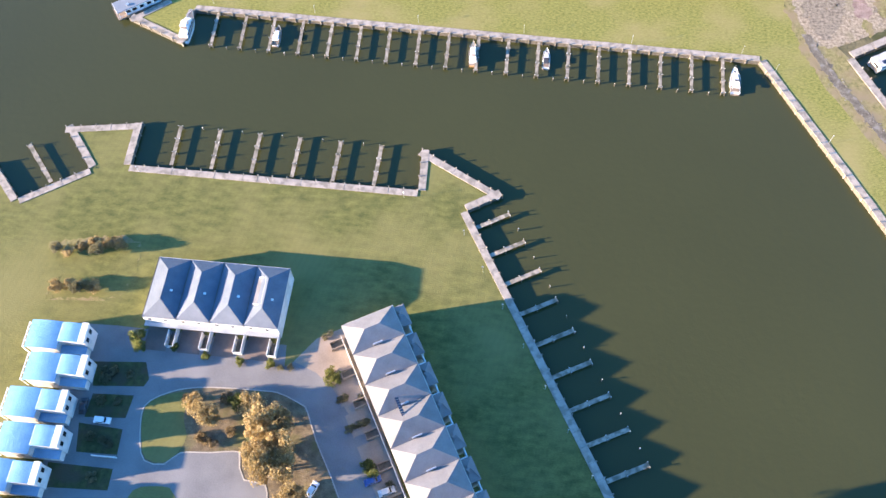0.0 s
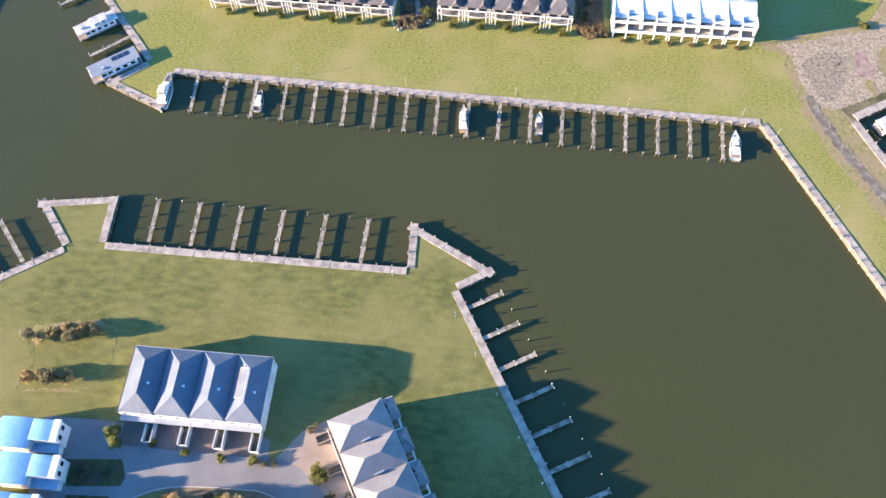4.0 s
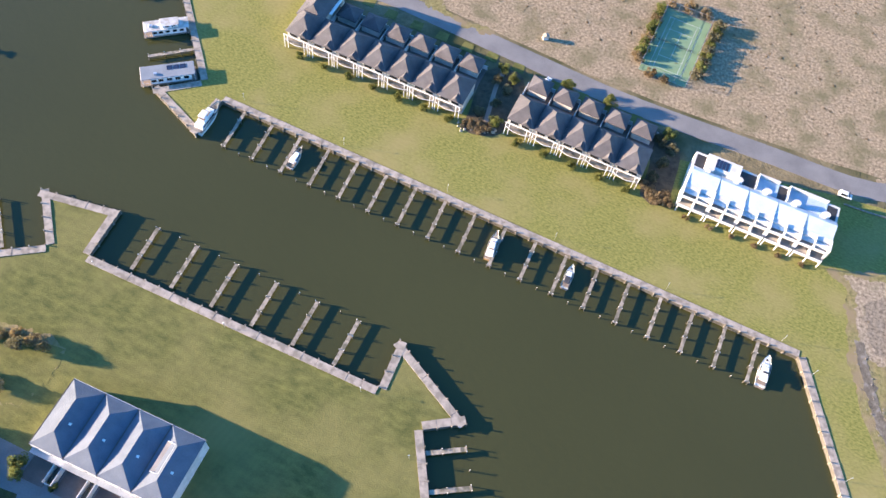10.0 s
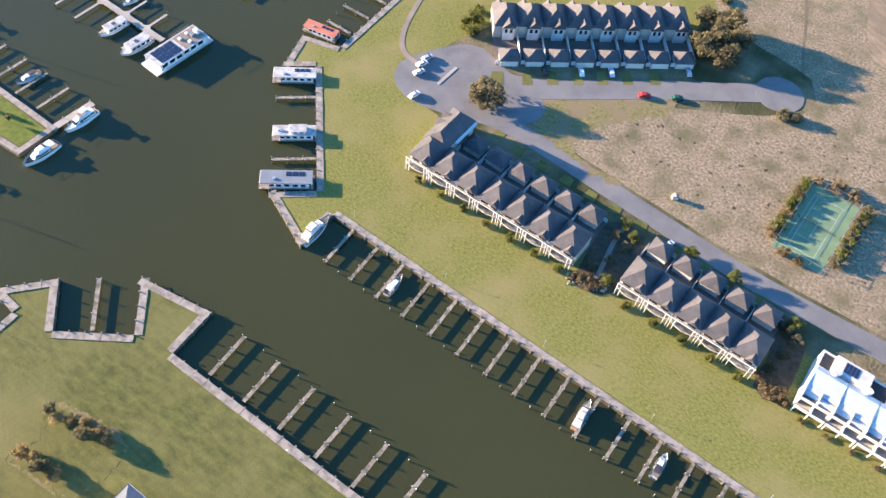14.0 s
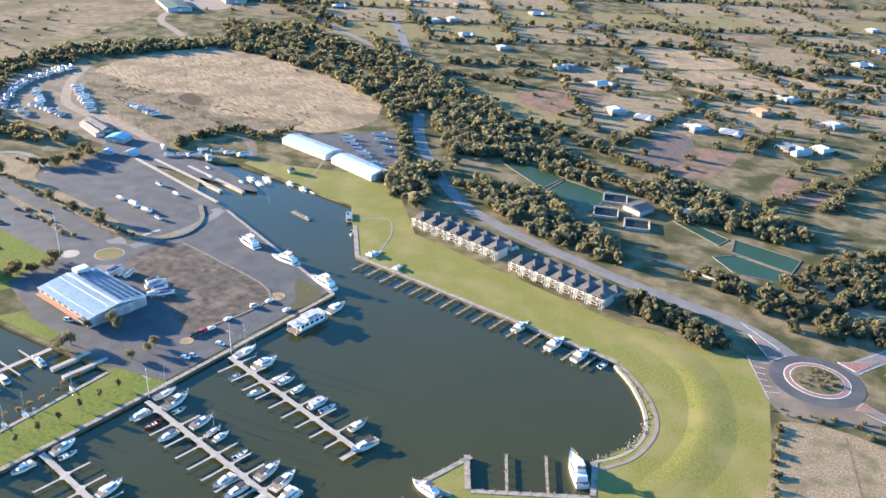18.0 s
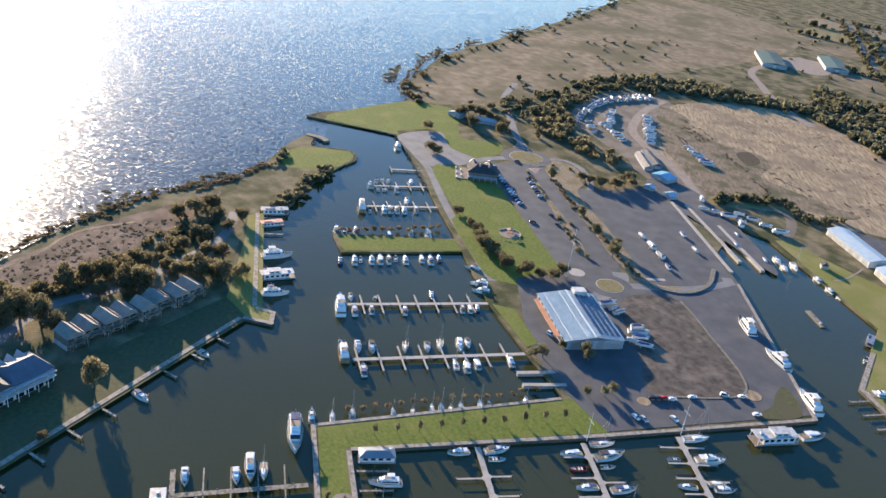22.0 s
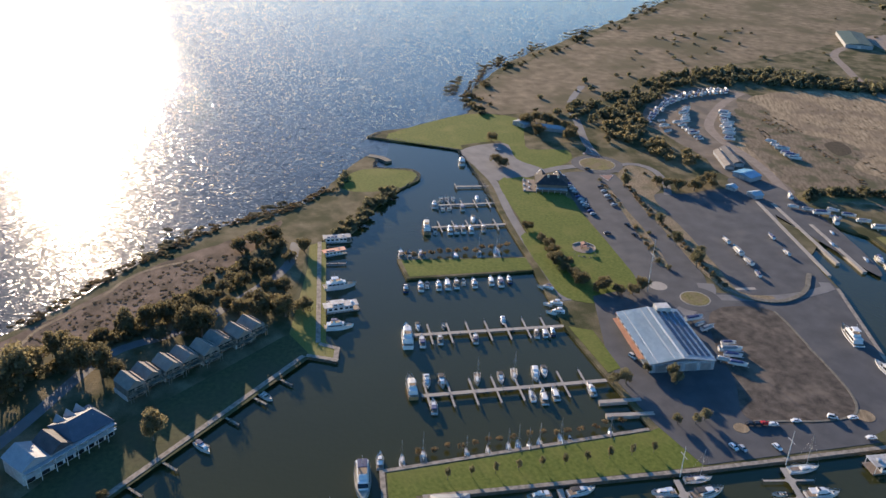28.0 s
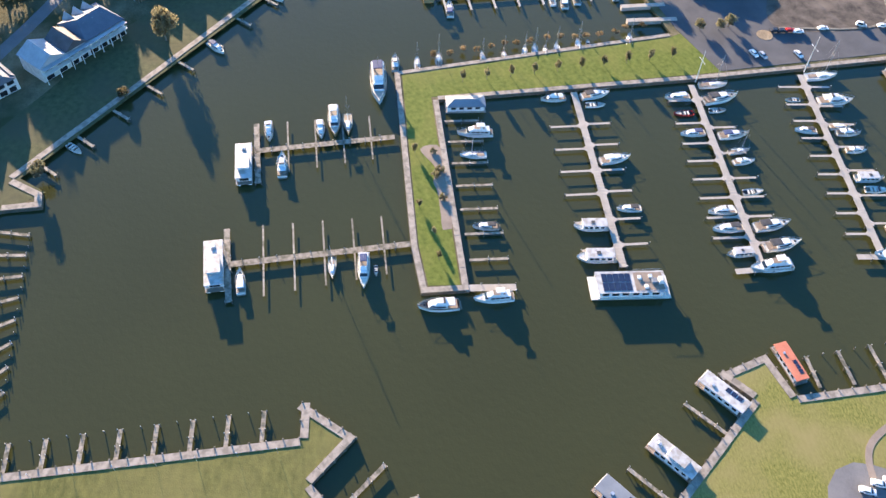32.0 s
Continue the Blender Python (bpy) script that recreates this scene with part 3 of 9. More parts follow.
road("road_east", [(-15, 480), (-7, 497), (2, 513), (13, 537), (32, 580), (72, 700), (130, 900)], 9, "asphalt road leaving the roundabout")
road("road_south_east", [(-10, 456), (25, 452), (90, 455), (300, 470)], 8, "asphalt road leaving the roundabout")
ground_sheet("forecourt", [(-56, 470), (-39, 438), (-30, 430), (10, 444), (0, 456), (-30, 480)], Z2 + 0.01, GRAVEL, "pale gravel apron beside the roundabout", "pavement", 0.2)
ground_sheet("roundabout_road", disc(-24, 467, 20.5), Z3, ASPHALT_YARD, "dark asphalt ring of the roundabout", "road", 0.2)
RED_PAVING = material("red_paving", (0.19, 0.10, 0.082), (0.27, 0.15, 0.122), 0.85, 0.4, 4.0, 0.2)
MARK = material("road_marking", (0.42, 0.42, 0.41), (0.58, 0.58, 0.56), 0.7, 0.6, 6.0, 0.0)
isle = thing("roundabout", "roundabout island with red apron, white rings and low planting", "roundabout", "", pose(-24, 467.5, 0))
for name, r, z, mat in (("outer_ring", 14.4, 0.14, MARK), ("red_apron", 13.9, 0.17, RED_PAVING), ("inner_ring", 11.7, 0.2, MARK), ("planting_bed", 11.3, 0.26, SCRUB)):
    bm = bmesh.new()
    prism(bm, disc(0, 0, r, 48), 0, z)
    part(name, bm, mat, isle)
for pts in (((-60, 490), (-45, 471), (-40, 480)), ((-19, 489), (-10, 485), (-2, 502)), ((-6, 453), (5, 457), (-4, 461))):
    cx, cy = sum(p[0] for p in pts) / 3, sum(p[1] for p in pts) / 3
    island = thing("traffic_island", "red paved splitter island with white edge at the roundabout", "traffic island", "splitter islands", pose(cx, cy, 0))
    for name, k, z, mat in (("edge", 1.0, 0.14, MARK), ("paving", 0.94, 0.18, RED_PAVING)):
        bm = bmesh.new()
        prism(bm, [((x - cx) * k, (y - cy) * k) for x, y in pts], 0, z)
        part(name, bm, mat, island)
lines = thing("road_marking", "white painted lane lines and hatching by the roundabout", "road marking", "", pose(0, 0, 0))
PAINTED = [((-9, 484), (-1, 500), (6, 513), (17, 537)), ((-13, 493), (-5, 507), (2, 521), (9, 538)), ((-44, 484), (-66, 499)),
           ((-2, 452.8), (25, 448.6), (90, 451.6)), ((-55.4, 469), (-38.6, 439)), ((-54, 466.5), (-46, 468)), ((-51.5, 462), (-45.5, 463)), ((-49, 457.5), (-44.5, 458)), ((-46.5, 453), (-42.5, 453.5)),
           ((-44, 448.5), (-40, 449.5)), ((-41.5, 444), (-35.5, 447))]
for pts in PAINTED:
    bm = bmesh.new()
    prism(bm, ribbon(wobble(list(pts), 3, 0, 1, False), 0.2), 0.02, 0.118)
    part("line", bm, MARK, lines)
bm = bmesh.new()
prism(bm, ribbon(wobble([(-124, 541), (-105, 540), (-76, 534), (-63, 528.5), (-48, 527.5)], 4, 0.15, 19, False), 0.8), 0, 1.2)
tagged(part("boundary_wall", bm, CONCRETE), "long low pale boundary wall below the ponds", "wall")

# grassed bank round the end of the basin
BANK = wobble([(-108, 452), (-93, 452), (-73, 440), (-60, 418), (-54, 393), (-56, 368), (-64, 346)], 2.5, 0, 1, False)
bm = bmesh.new()
rows = []
for i, (x, y) in enumerate(BANK):
    p, q = BANK[max(0, i - 1)], BANK[min(len(BANK) - 1, i + 1)]
    d = Vector((q[0] - p[0], q[1] - p[1])).normalized()
    rise = 0.6 * math.sin(math.pi * i / (len(BANK) - 1)) ** 0.7
    rows.append([bm.verts.new((x - d.y * w, y + d.x * w, -0.03 + rise * (0.5 + 0.5 * math.cos(math.pi * w / (16 if w > 0 else 9))))) for w in range(-9, 17, 1)])
for a, b in zip(rows, rows[1:]):
    for k in range(len(a) - 1):
        bm.faces.new((a[k], b[k], b[k + 1], a[k + 1])).smooth = True
bmesh.ops.recalc_face_normals(bm, faces=bm.faces[:])
tagged(part("lawn_bank", bm, GRASS), "low sunlit grass bank round the basin end", "lawn", kind="structure")

# furrow and straw strip in the dry paddock
ground_sheet("field_furrow", ribbon(wobble([(-6, 430), (3, 402), (11, 374), (20, 337)], 4, 0.3, 44, False), 0.9), Z2 + 0.01, material("furrow_soil", (0.12, 0.094, 0.065), (0.20, 0.155, 0.108), 0.95, 0.4, 2.0, 0.5, specular=0.05),
             "dark furrow across the dry paddock", "field", 0.2)
ground_sheet("field_strip", wobble([(19, 437), (36, 447), (52, 405), (60, 365), (41, 358), (31, 392)], 4, 0.8, 45), Z2 + 0.012, STRAW, "pale straw strip in the paddock", "field", 0.2)

ground_sheet("road_south", [(-104, 10), (-104, 88), (-92, 87), (-84, 86), (-82, 86), (-46, 81), (-46, 75), (-33, 83), (-30, 83), (-4, 18), (-4, 10)], Z1, ASPHALT,
             "asphalt court between the southern houses", "road", 0.2)
ground_sheet("drive_south", [(-43.7, 76.5), (-38.2, 82.7), (-31.3, 85.8), (-18.2, 58.4), (-25.2, 57), (-32.9, 68.7), (-37.6, 73.3)], Z2, PAVING, "pale pinkish paved driveway", "pavement", 0.2)
COURT_ISLAND = wobble([(-81, 64.6), (-80.6, 55.9), (-78.8, 51), (-73.7, 50), (-70, 52.7), (-62, 52.8), (-55.2, 52.9), (-54.8, 49), (-53.5, 46), (-48, 44.6), (-47, 38), (-42, 31), (-29, 36),
                       (-30, 41.6), (-33.1, 48.6), (-36.4, 55.6), (-39.9, 64.3), (-42.9, 66.1), (-47.4, 68.1), (-57.7, 69.2), (-67.9, 69.6), (-75.1, 68.3)], 2, 0.15, 13)
ground_sheet("garden_island", COURT_ISLAND, Z3, material("leaf_litter", (0.085, 0.065, 0.042), (0.20, 0.155, 0.098), 0.95, 0.5, 3.0, 0.8, spots=(0.11, 0.105, 0.045),
             spot_scale=0.12, spot_edge=(0.5, 0.66), specular=0.05, height=0.15), "mulched garden island under gum trees", depth=0.2)
ground_sheet("garden_south", wobble([(-114, 112), (-104, 113.5), (-92, 113), (-89, 105), (-93, 96), (-102, 95.4), (-113, 96), (-110, 103)], 0.6, 2.2, 85), Z1, THIN_GRASS, "bare worn soil among sparse bushes", depth=0.2)
ground_sheet("lawn_trees", wobble([(-458, 300), (-455, 308), (-407, 308), (-393, 321), (-384, 335), (-374, 320), (-384, 298), (-414, 296.5)], 3, 0.4, 86), Z2 + 0.015, LUSH, "shaded grass under the lawn trees", depth=0.2)
ground_sheet("garden_patch", wobble([(-80.6, 64.4), (-80.2, 56), (-78.5, 51.4), (-73.7, 50.4), (-70.3, 53.3), (-69.1, 57.3), (-70.5, 61.6), (-70, 68), (-75, 67.9)], 2, 0.2, 14), Z4, ROUGH_GRASS, "small lawn at the end of the garden island", depth=0.2)
ground_sheet("garden_patch_south", wobble([(-83, 34), (-81.5, 41.8), (-78.4, 44.5), (-71.5, 44.3), (-69.5, 41.8), (-66, 34)], 2, 0.2, 15), Z3, ROUGH_GRASS, "small rounded lawn beside the court", depth=0.2)
bm = bmesh.new()
prism(bm, ribbon(COURT_ISLAND + COURT_ISLAND[:1], 0.3), 0, 0.15)
tagged(part("kerb_island", bm, CONCRETE), "pale concrete kerb round the garden island", "kerb", kind="structure")
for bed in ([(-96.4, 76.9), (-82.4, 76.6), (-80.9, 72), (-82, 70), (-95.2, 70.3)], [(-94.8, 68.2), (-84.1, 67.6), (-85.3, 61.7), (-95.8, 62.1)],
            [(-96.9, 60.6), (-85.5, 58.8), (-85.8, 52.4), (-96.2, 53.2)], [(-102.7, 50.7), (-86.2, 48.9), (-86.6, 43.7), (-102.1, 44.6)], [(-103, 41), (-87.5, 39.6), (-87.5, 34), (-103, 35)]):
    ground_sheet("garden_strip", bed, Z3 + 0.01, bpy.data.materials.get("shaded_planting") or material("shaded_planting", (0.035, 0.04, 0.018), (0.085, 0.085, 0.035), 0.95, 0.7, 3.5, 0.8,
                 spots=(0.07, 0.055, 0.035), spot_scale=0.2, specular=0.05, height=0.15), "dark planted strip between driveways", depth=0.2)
bm = bmesh.new()
prism(bm, ribbon([(-92, 52.2), (-85.6, 51.6)], 0.2), 0, 1.0)
tagged(part("garden_fence", bm, material("white_fence", (0.5, 0.5, 0.48), (0.62, 0.62, 0.6), 0.6, 0.6, 5.0, 0.05)), "low white fence between two driveways", "fence")

ground_sheet("yard_asphalt", [(-383, 312), (-388, 343), (-378, 365), (-358, 420), (-362, 444), (-249, 401), (-254, 299), (-281, 293), (-313, 291), (-342, 299)], Z3, ASPHALT_YARD,
             "grey asphalt hardstand round the workshop", "road", 0.2)
DIRT_LOT = [(-355, 362.8), (-359, 377.9), (-349.8, 396), (-319.2, 392.5), (-269.4, 379.8), (-273.5, 333.8), (-301.8, 342.5), (-329.7, 349.8)]
ground_sheet("yard_dirt", wobble(DIRT_LOT, 4, 0.4, 16), Z4 - 0.012, material("brown_dirt", (0.045, 0.039, 0.034), (0.135, 0.112, 0.092), 0.95, 0.22, 1.8, 0.6, spots=(0.175, 0.14, 0.11),
             spot_scale=0.055, spot_edge=(0.52, 0.68), specular=0.1), "bare brown dirt yard with worn patches", depth=0.2)
bm = bmesh.new()
prism(bm, ribbon(wobble(DIRT_LOT[2:6], 3, 0.3, 17, False), 1.1), 0, 0.28)
tagged(part("yard_kerb", bm, STONE), "low rough stone edge of the dirt yard", "kerb", kind="structure")
EARTH = material("red_earth", (0.16, 0.10, 0.075), (0.25, 0.165, 0.125), 0.95, 0.2, 1.5, 0.4, spots=(0.13, 0.10, 0.07), spot_scale=0.08, specular=0.05)
for pts in ([(-354, 804), (-297, 773), (-283, 842), (-310, 871)], [(-168, 695), (-140, 698), (-138, 763), (-173, 758)], [(-92, 690), (-62, 695), (-70, 740), (-100, 735)]):
    ground_sheet("field_earth", wobble(pts, 8, 1.5, 41), Z1 + 0.018, EARTH, "reddish bare earth paddock", "field", 0.2)
ground_sheet("field_crop", wobble([(-40, 560), (-10, 600), (40, 620), (60, 560), (20, 520)], 8, 1.5, 42), Z1 + 0.018, STRAW, "pale straw paddock beside the road", "field", 0.2)
ground_sheet("yard_verge", wobble([(-270, 403), (-266, 394), (-258, 386.3), (-254.2, 375.3), (-250.3, 375.7), (-249.4, 396)], 3, 0.3, 81), Z4, SHADED_WORN_GRASS, "worn grass corner of the yard", depth=0.2)
for x, y, r in ((-266.5, 381.5, 4.2), (-270.5, 326, 3.2)):
    ground_sheet("yard_nib", disc(x, y, r, 16), Z4 + 0.06, STRAW, "rounded bare-earth nib at the parking bays", "kerb", 0.2)
ground_sheet("carpark_boats", wobble([(-497, 404.4), (-500, 431.8), (-502, 468), (-473, 475.5), (-440, 464), (-376, 447), (-358, 441), (-352.7, 411.4), (-363, 392), (-417, 390)], 6, 0.3, 17), Z2, ASPHALT_YARD,
             "wide blue-grey boat parking hardstand", "road", 0.2)
ground_sheet("plaza_point", wobble([(-606.7, 308), (-615.8, 344), (-581.9, 341.7), (-554.7, 353), (-543.2, 316.2), (-563, 308.6)], 5, 0.2, 82), Z2 + 0.004, ASPHALT, "asphalt turning place at the harbour mouth", "road", 0.2)
ground_sheet("slipway_apron", wobble([(-490, 470), (-520, 476), (-508, 500), (-470, 502), (-400, 490), (-372, 478), (-418, 474)], 6, 0.4, 83), Z2 + 0.004, ASPHALT_YARD, "grey hardstand above the slipways", "road", 0.2)
ground_sheet("boat_pad", ribbon([(-374.9, 389.6), (-373.3, 400.6)], 2.6), Z4 + 0.03, CONCRETE, "pale concrete wash-down pad", "pavement", 0.2)
ground_sheet("carpark_club", wobble([(-548, 362), (-546, 395), (-530, 399), (-485.5, 392), (-421.6, 385), (-384, 378), (-372, 356), (-385, 342.4), (-440, 347), (-489.6, 350.8), (-512, 354)], 6, 0.2, 18), Z2 + 0.012, ASPHALT_YARD,
             "asphalt car park beside the clubhouse", "road", 0.2)
ground_sheet("verge_loop", wobble([(-538.8, 401), (-555.7, 416), (-551, 424), (-537.7, 427.3), (-512, 420), (-495, 406), (-441.9, 400), (-400, 394), (-371, 390.4), (-364.7, 405), (-361.5, 405), (-363, 391), (-372, 383.6), (-402, 382.6), (-444, 388), (-486, 391.7), (-515, 397)], 4, 0.5, 31), Z3 + 0.02, DRY,
             "dry planted verge between the two car parks", depth=0.2)
ground_sheet("verge_club", wobble([(-527, 381), (-524, 385), (-484, 380), (-447, 376), (-404, 367), (-406, 363), (-453, 371), (-488, 377)], 4, 0.3, 32), Z3 + 0.02, DRY, "narrow dry verge beside the club car park", depth=0.2)
# No hollow is dug: the pit's inner shadow is a flat dark sheet.
ground_sheet("field_pit", wobble([(-571.3, 593.4), (-576.8, 611.1), (-555, 606.5), (-547, 588.4)], 4, 1.0, 33), Z3, MULCH_PIT_SHADE, "flat dark sheet for the shadow inside a hollow in the straw field", depth=0.2)
ground_sheet("field_worn", wobble([(-700, 600), (-667.1, 576), (-625, 545), (-603, 536), (-547.7, 522), (-495, 512), (-478, 545), (-450, 588), (-446, 612), (-484, 596), (-521.7, 582), (-545, 610), (-576, 614), (-600, 594), (-636.5, 592), (-668, 606)], 4, 3.2, 34), Z2 + 0.008, WORN, "worn bare storage strip in the field", depth=0.2)
ground_sheet("hedge_bank", wobble([(-472, 503), (-490, 517), (-476.4, 560.7), (-440, 564), (-439, 557), (-462, 550)], 5, 0.8, 35), Z2 + 0.02, THIN_GRASS, "rough green bank beside the slipways", depth=0.2)
bm = bmesh.new()
prism(bm, ribbon(wobble([(-377, 384), (-366, 390), (-359, 400), (-359, 412), (-366, 426), (-382, 440)], 3, 0.2, 61, False), 2.6), 0, 0.7)
tagged(part("lot_bank", bm, STONE), "dark stone bank round the boat park's end", "bank", kind="structure")
road("road_point", [(-550.3, 321.8), (-552.7, 343.9), (-560, 367), (-560.7, 380)], 7, "asphalt drive past the clubhouse", Z3 - 0.008)
road("road_loop", [(-545, 402), (-558, 412), (-556, 425), (-541, 431), (-516, 426), (-500, 418)], 5, "asphalt lane round the planted verge", Z3 - 0.004)
road("road_shed", [(-384, 377), (-372, 371), (-360, 352), (-352, 342)], 9, "asphalt link past the workshop", Z3 + 0.006)
road("road_lake", [(-572, 402), (-607, 407), (-649, 419), (-705, 435), (-760, 470)], 6, "narrow asphalt road toward the lake shore", Z3 - 0.004)
road("road_quay", [(-606, 309), (-567.6, 310), (-538, 311), (-493.9, 305), (-450.8, 301), (-416, 299), (-381.5, 297)], 5.2, "narrow asphalt drive along the yacht berths", Z2 + 0.008)
road("road_ramp", [(-372, 363), (-362, 408), (-366, 440), (-372, 442)], 6, "asphalt link to the ramp", Z3 + 0.01)
road("path_sheds", [(-374.4, 547.5), (-364.4, 526.3), (-361.9, 513)], 1.4, "thin pale path from the storage sheds to the quay", Z3, PAVING, 3)
road("path_basin_lawn", [(-291, 484), (-284, 493), (-278.5, 495), (-270, 486), (-263, 474), (-257, 456)], 1.2, "thin winding footpath over the channel lawn", Z3, PAVING, 3)
road("track_field", [(-430, 492), (-463.8, 494.9), (-496.1, 502.7), (-526.6, 511.3), (-560.3, 515.9), (-587.9, 516.4), (-624.3, 524), (-655, 545), (-690, 578), (-716, 612)], 8, "pale dirt track past the boatyard", Z2, PAVING)
road("track_barns", [(-647, 739), (-718, 754), (-790, 786), (-849, 818), (-890, 880), (-930, 960)], 9, "pale dirt track past the barns", Z2, PAVING)
road("road_spit", [(-270, 10), (-330, 50), (-376, 79), (-390, 108), (-414, 137), (-444, 163), (-474, 172)], 5.5, "narrow road on the spit", Z1 + 0.005)
for x, y, r in ((-369.9, 362.9, 7.2), (-562, 395.6, 12.4)):
    ground_sheet("traffic_circle", disc(x, y, r + 6), Z4 + 0.006, ASPHALT_YARD, "asphalt ring round a planted circle", "road", 0.2)
    ground_sheet("kerb_circle", disc(x, y, r + 0.6), Z4 + 0.07, CONCRETE, "pale concrete kerb of a planted circle", "kerb", 0.2)
    ground_sheet("planted_circle", disc(x, y, r), Z4 + 0.12, THIN_GRASS, "round planted island with a pale kerb", depth=0.2)
for pts in (((-583, 393.5), (-596, 404), (-582, 402)), ((-541, 388), (-540, 398), (-529.8, 389.6))):
    cx, cy = sum(p[0] for p in pts) / 3, sum(p[1] for p in pts) / 3
    island = thing("traffic_island", "red paved splitter island with white edge at the roundabout", "traffic island", "splitter islands", pose(cx, cy, 0))
    for name, k, z, mat in (("edge", 1.0, 0.17, MARK), ("paving", 0.92, 0.21, RED_PAVING)):
        bm = bmesh.new()
        prism(bm, [((x - cx) * k, (y - cy) * k) for x, y in pts], 0, z)
        part(name, bm, mat, island)
ground_sheet("helipad_disc", disc(-386.3, 350.6, 4.8), Z4 + 0.02, CONCRETE, "pale concrete disc beside the road", "pavement", 0.2)
ground_sheet("hangar_lot", [(-430, 582), (-404, 606), (-378, 642), (-322, 582), (-320, 556), (-372, 566)], Z2, ASPHALT_YARD, "asphalt boat lot behind the storage sheds", "road", 0.2)
road("lot_track", [(-416, 520), (-440, 545), (-470, 560)], 7, "pale gravel track by the channel", Z2, GRAVEL)
POND = water("pond_water", (0.02, 0.055, 0.03), 0.5, ((0.5, 1.0),), 0.02)
for pts in ([(-277, 633), (-271, 649), (-224, 630), (-227, 602)], [(-223, 600), (-222, 628), (-183, 620), (-185, 581)], [(-136, 604), (-125, 609), (-99, 597.5), (-102, 585)],
            [(-96, 600), (-56, 594.5), (-57, 573), (-92.6, 580.5)], [(-100, 567), (-90, 577.5), (-58.6, 571.6), (-60, 556.5), (-83.6, 553)]):
    ground_sheet("pond", pts, Z2, POND, "still green treatment pond with a straight rim", "pond", 0.2)
    bm = bmesh.new()
    for a, b in zip(pts, pts[1:] + pts[:1]):
        prism(bm, ribbon([a, b], 0.6), 0, 0.3)
    tagged(part("pond_rim", bm, STONE), "low stone rim of a pond", "kerb", kind="structure")
for x, y, a in ((-179, 614, 20), (-175, 588, 20), (-152, 582, 20)):
    tank = thing("settling_tank", "square dark concrete settling tank", "tank", "tanks", pose(x, y, 0, 0, 0, a))
    for k in range(4):
        part("wall", boxes((-8, 8, 7.2, 8, 0, 1.8), m=pose(0, 0, 0, 0, 0, 90 * k)), CONCRETE, tank)
    part("water_surface", boxes((-7.5, 7.5, -7.5, 7.5, 0.0, 0.6)), material("dark_tank_water", (0.012, 0.016, 0.014), (0.02, 0.026, 0.022), 0.55, 0.4, 2.0, 0.0, specular=0.15), tank)

DITCH = [(109.2, 184), (111.4, 174.5), (115.2, 163.4), (120.4, 152.7), (126.2, 140.8), (137, 118), (160, 66)]
ground_sheet("verge_inlet", wobble([(107, 190), (113, 186), (118, 178), (124, 166), (131, 150), (158, 92), (168, 66), (152, 74), (134, 114), (122, 138), (115.6, 152), (110, 166), (107.4, 179)], 3, 0.8, 21), Z1 + 0.012, THIN_GRASS,
             "rough yellowish verge beside the inlet", depth=0.2)
ground_sheet("ditch_inlet", ribbon(wobble(DITCH, 0.6, 0.8, 22, False), 2.6), Z2 + 0.013, material("wet_dark_soil", (0.07, 0.06, 0.045), (0.19, 0.16, 0.12), 0.8, 0.5, 2.5, 0.8, spots=(0.19, 0.17, 0.145), spot_scale=0.5, spot_edge=(0.56, 0.64), specular=0.2),
             "dark drainage ditch beside the inlet", depth=0.2)
ditch_rng = random.Random(37)
bm = bmesh.new()
ditch_line = wobble(DITCH, 1.0, 0.6, 22, False)
for k in range(150):
    x, y = ditch_rng.choice(ditch_line)
    w = ditch_rng.uniform(0.08, 0.22)
    box(bm, -w, w, -w * 0.8, w * 0.8, -w * 0.5, w * 0.5, 0, pose(x + ditch_rng.choice((-1.7, 1.7, 1.5)) + ditch_rng.gauss(0, 0.5), y + ditch_rng.gauss(0, 0.8), 0.08, ditch_rng.uniform(0, 40), ditch_rng.uniform(0, 40), ditch_rng.uniform(0, 90)))
tagged(part("ditch_rocks", bm, PALE_ROCK := material("pale_rock", (0.14, 0.12, 0.10), (0.26, 0.225, 0.185), 0.9, 0.8, 3.0, 0.6, specular=0.15)), "pale broken rock along the ditch", "rocks", kind="stuff")
INLET_DRY = material("dry_inlet_weeds", (0.115, 0.091, 0.062), (0.39, 0.312, 0.22), 0.95, 1.1, 3.6, 0.8, spots=(0.17, 0.15, 0.085), spot_scale=0.14, spot_edge=(0.54, 0.75), specular=0.05, height=0.15)
ground_sheet("verge_fringe", wobble([(98, 203.6), (104.5, 199.5), (104.6, 194), (105.6, 187), (106.4, 178.5), (109, 169.6), (112.5, 160), (116, 163), (112, 172), (111, 184), (110, 194), (112, 203), (121, 206.4), (131, 207.4),
             (139, 210.6), (146, 219), (143, 213), (147, 226), (143, 233), (140.4, 228), (142, 221), (137, 213.6), (130, 210.8), (120, 209.4), (111, 207)], 0.7, 1.3, 26), Z2 - 0.01, THIN_GRASS, "yellowing fringe where the lawn thins out", depth=0.2)
ground_sheet("verge_scrub", wobble([(103, 203.4), (107.4, 200), (107.6, 194.5), (108.6, 187.5), (110, 181), (113.6, 178.5), (121, 179.4), (138.3, 187.5), (150, 194), (160, 212), (152, 224), (144.6, 220), (137.6, 211.4), (130.5, 208), (121, 206.8), (112, 204.6)], 0.7, 1.4, 27), Z2 + 0.004, INLET_DRY,
             "dry brown weeds beside the inlet", depth=0.2)
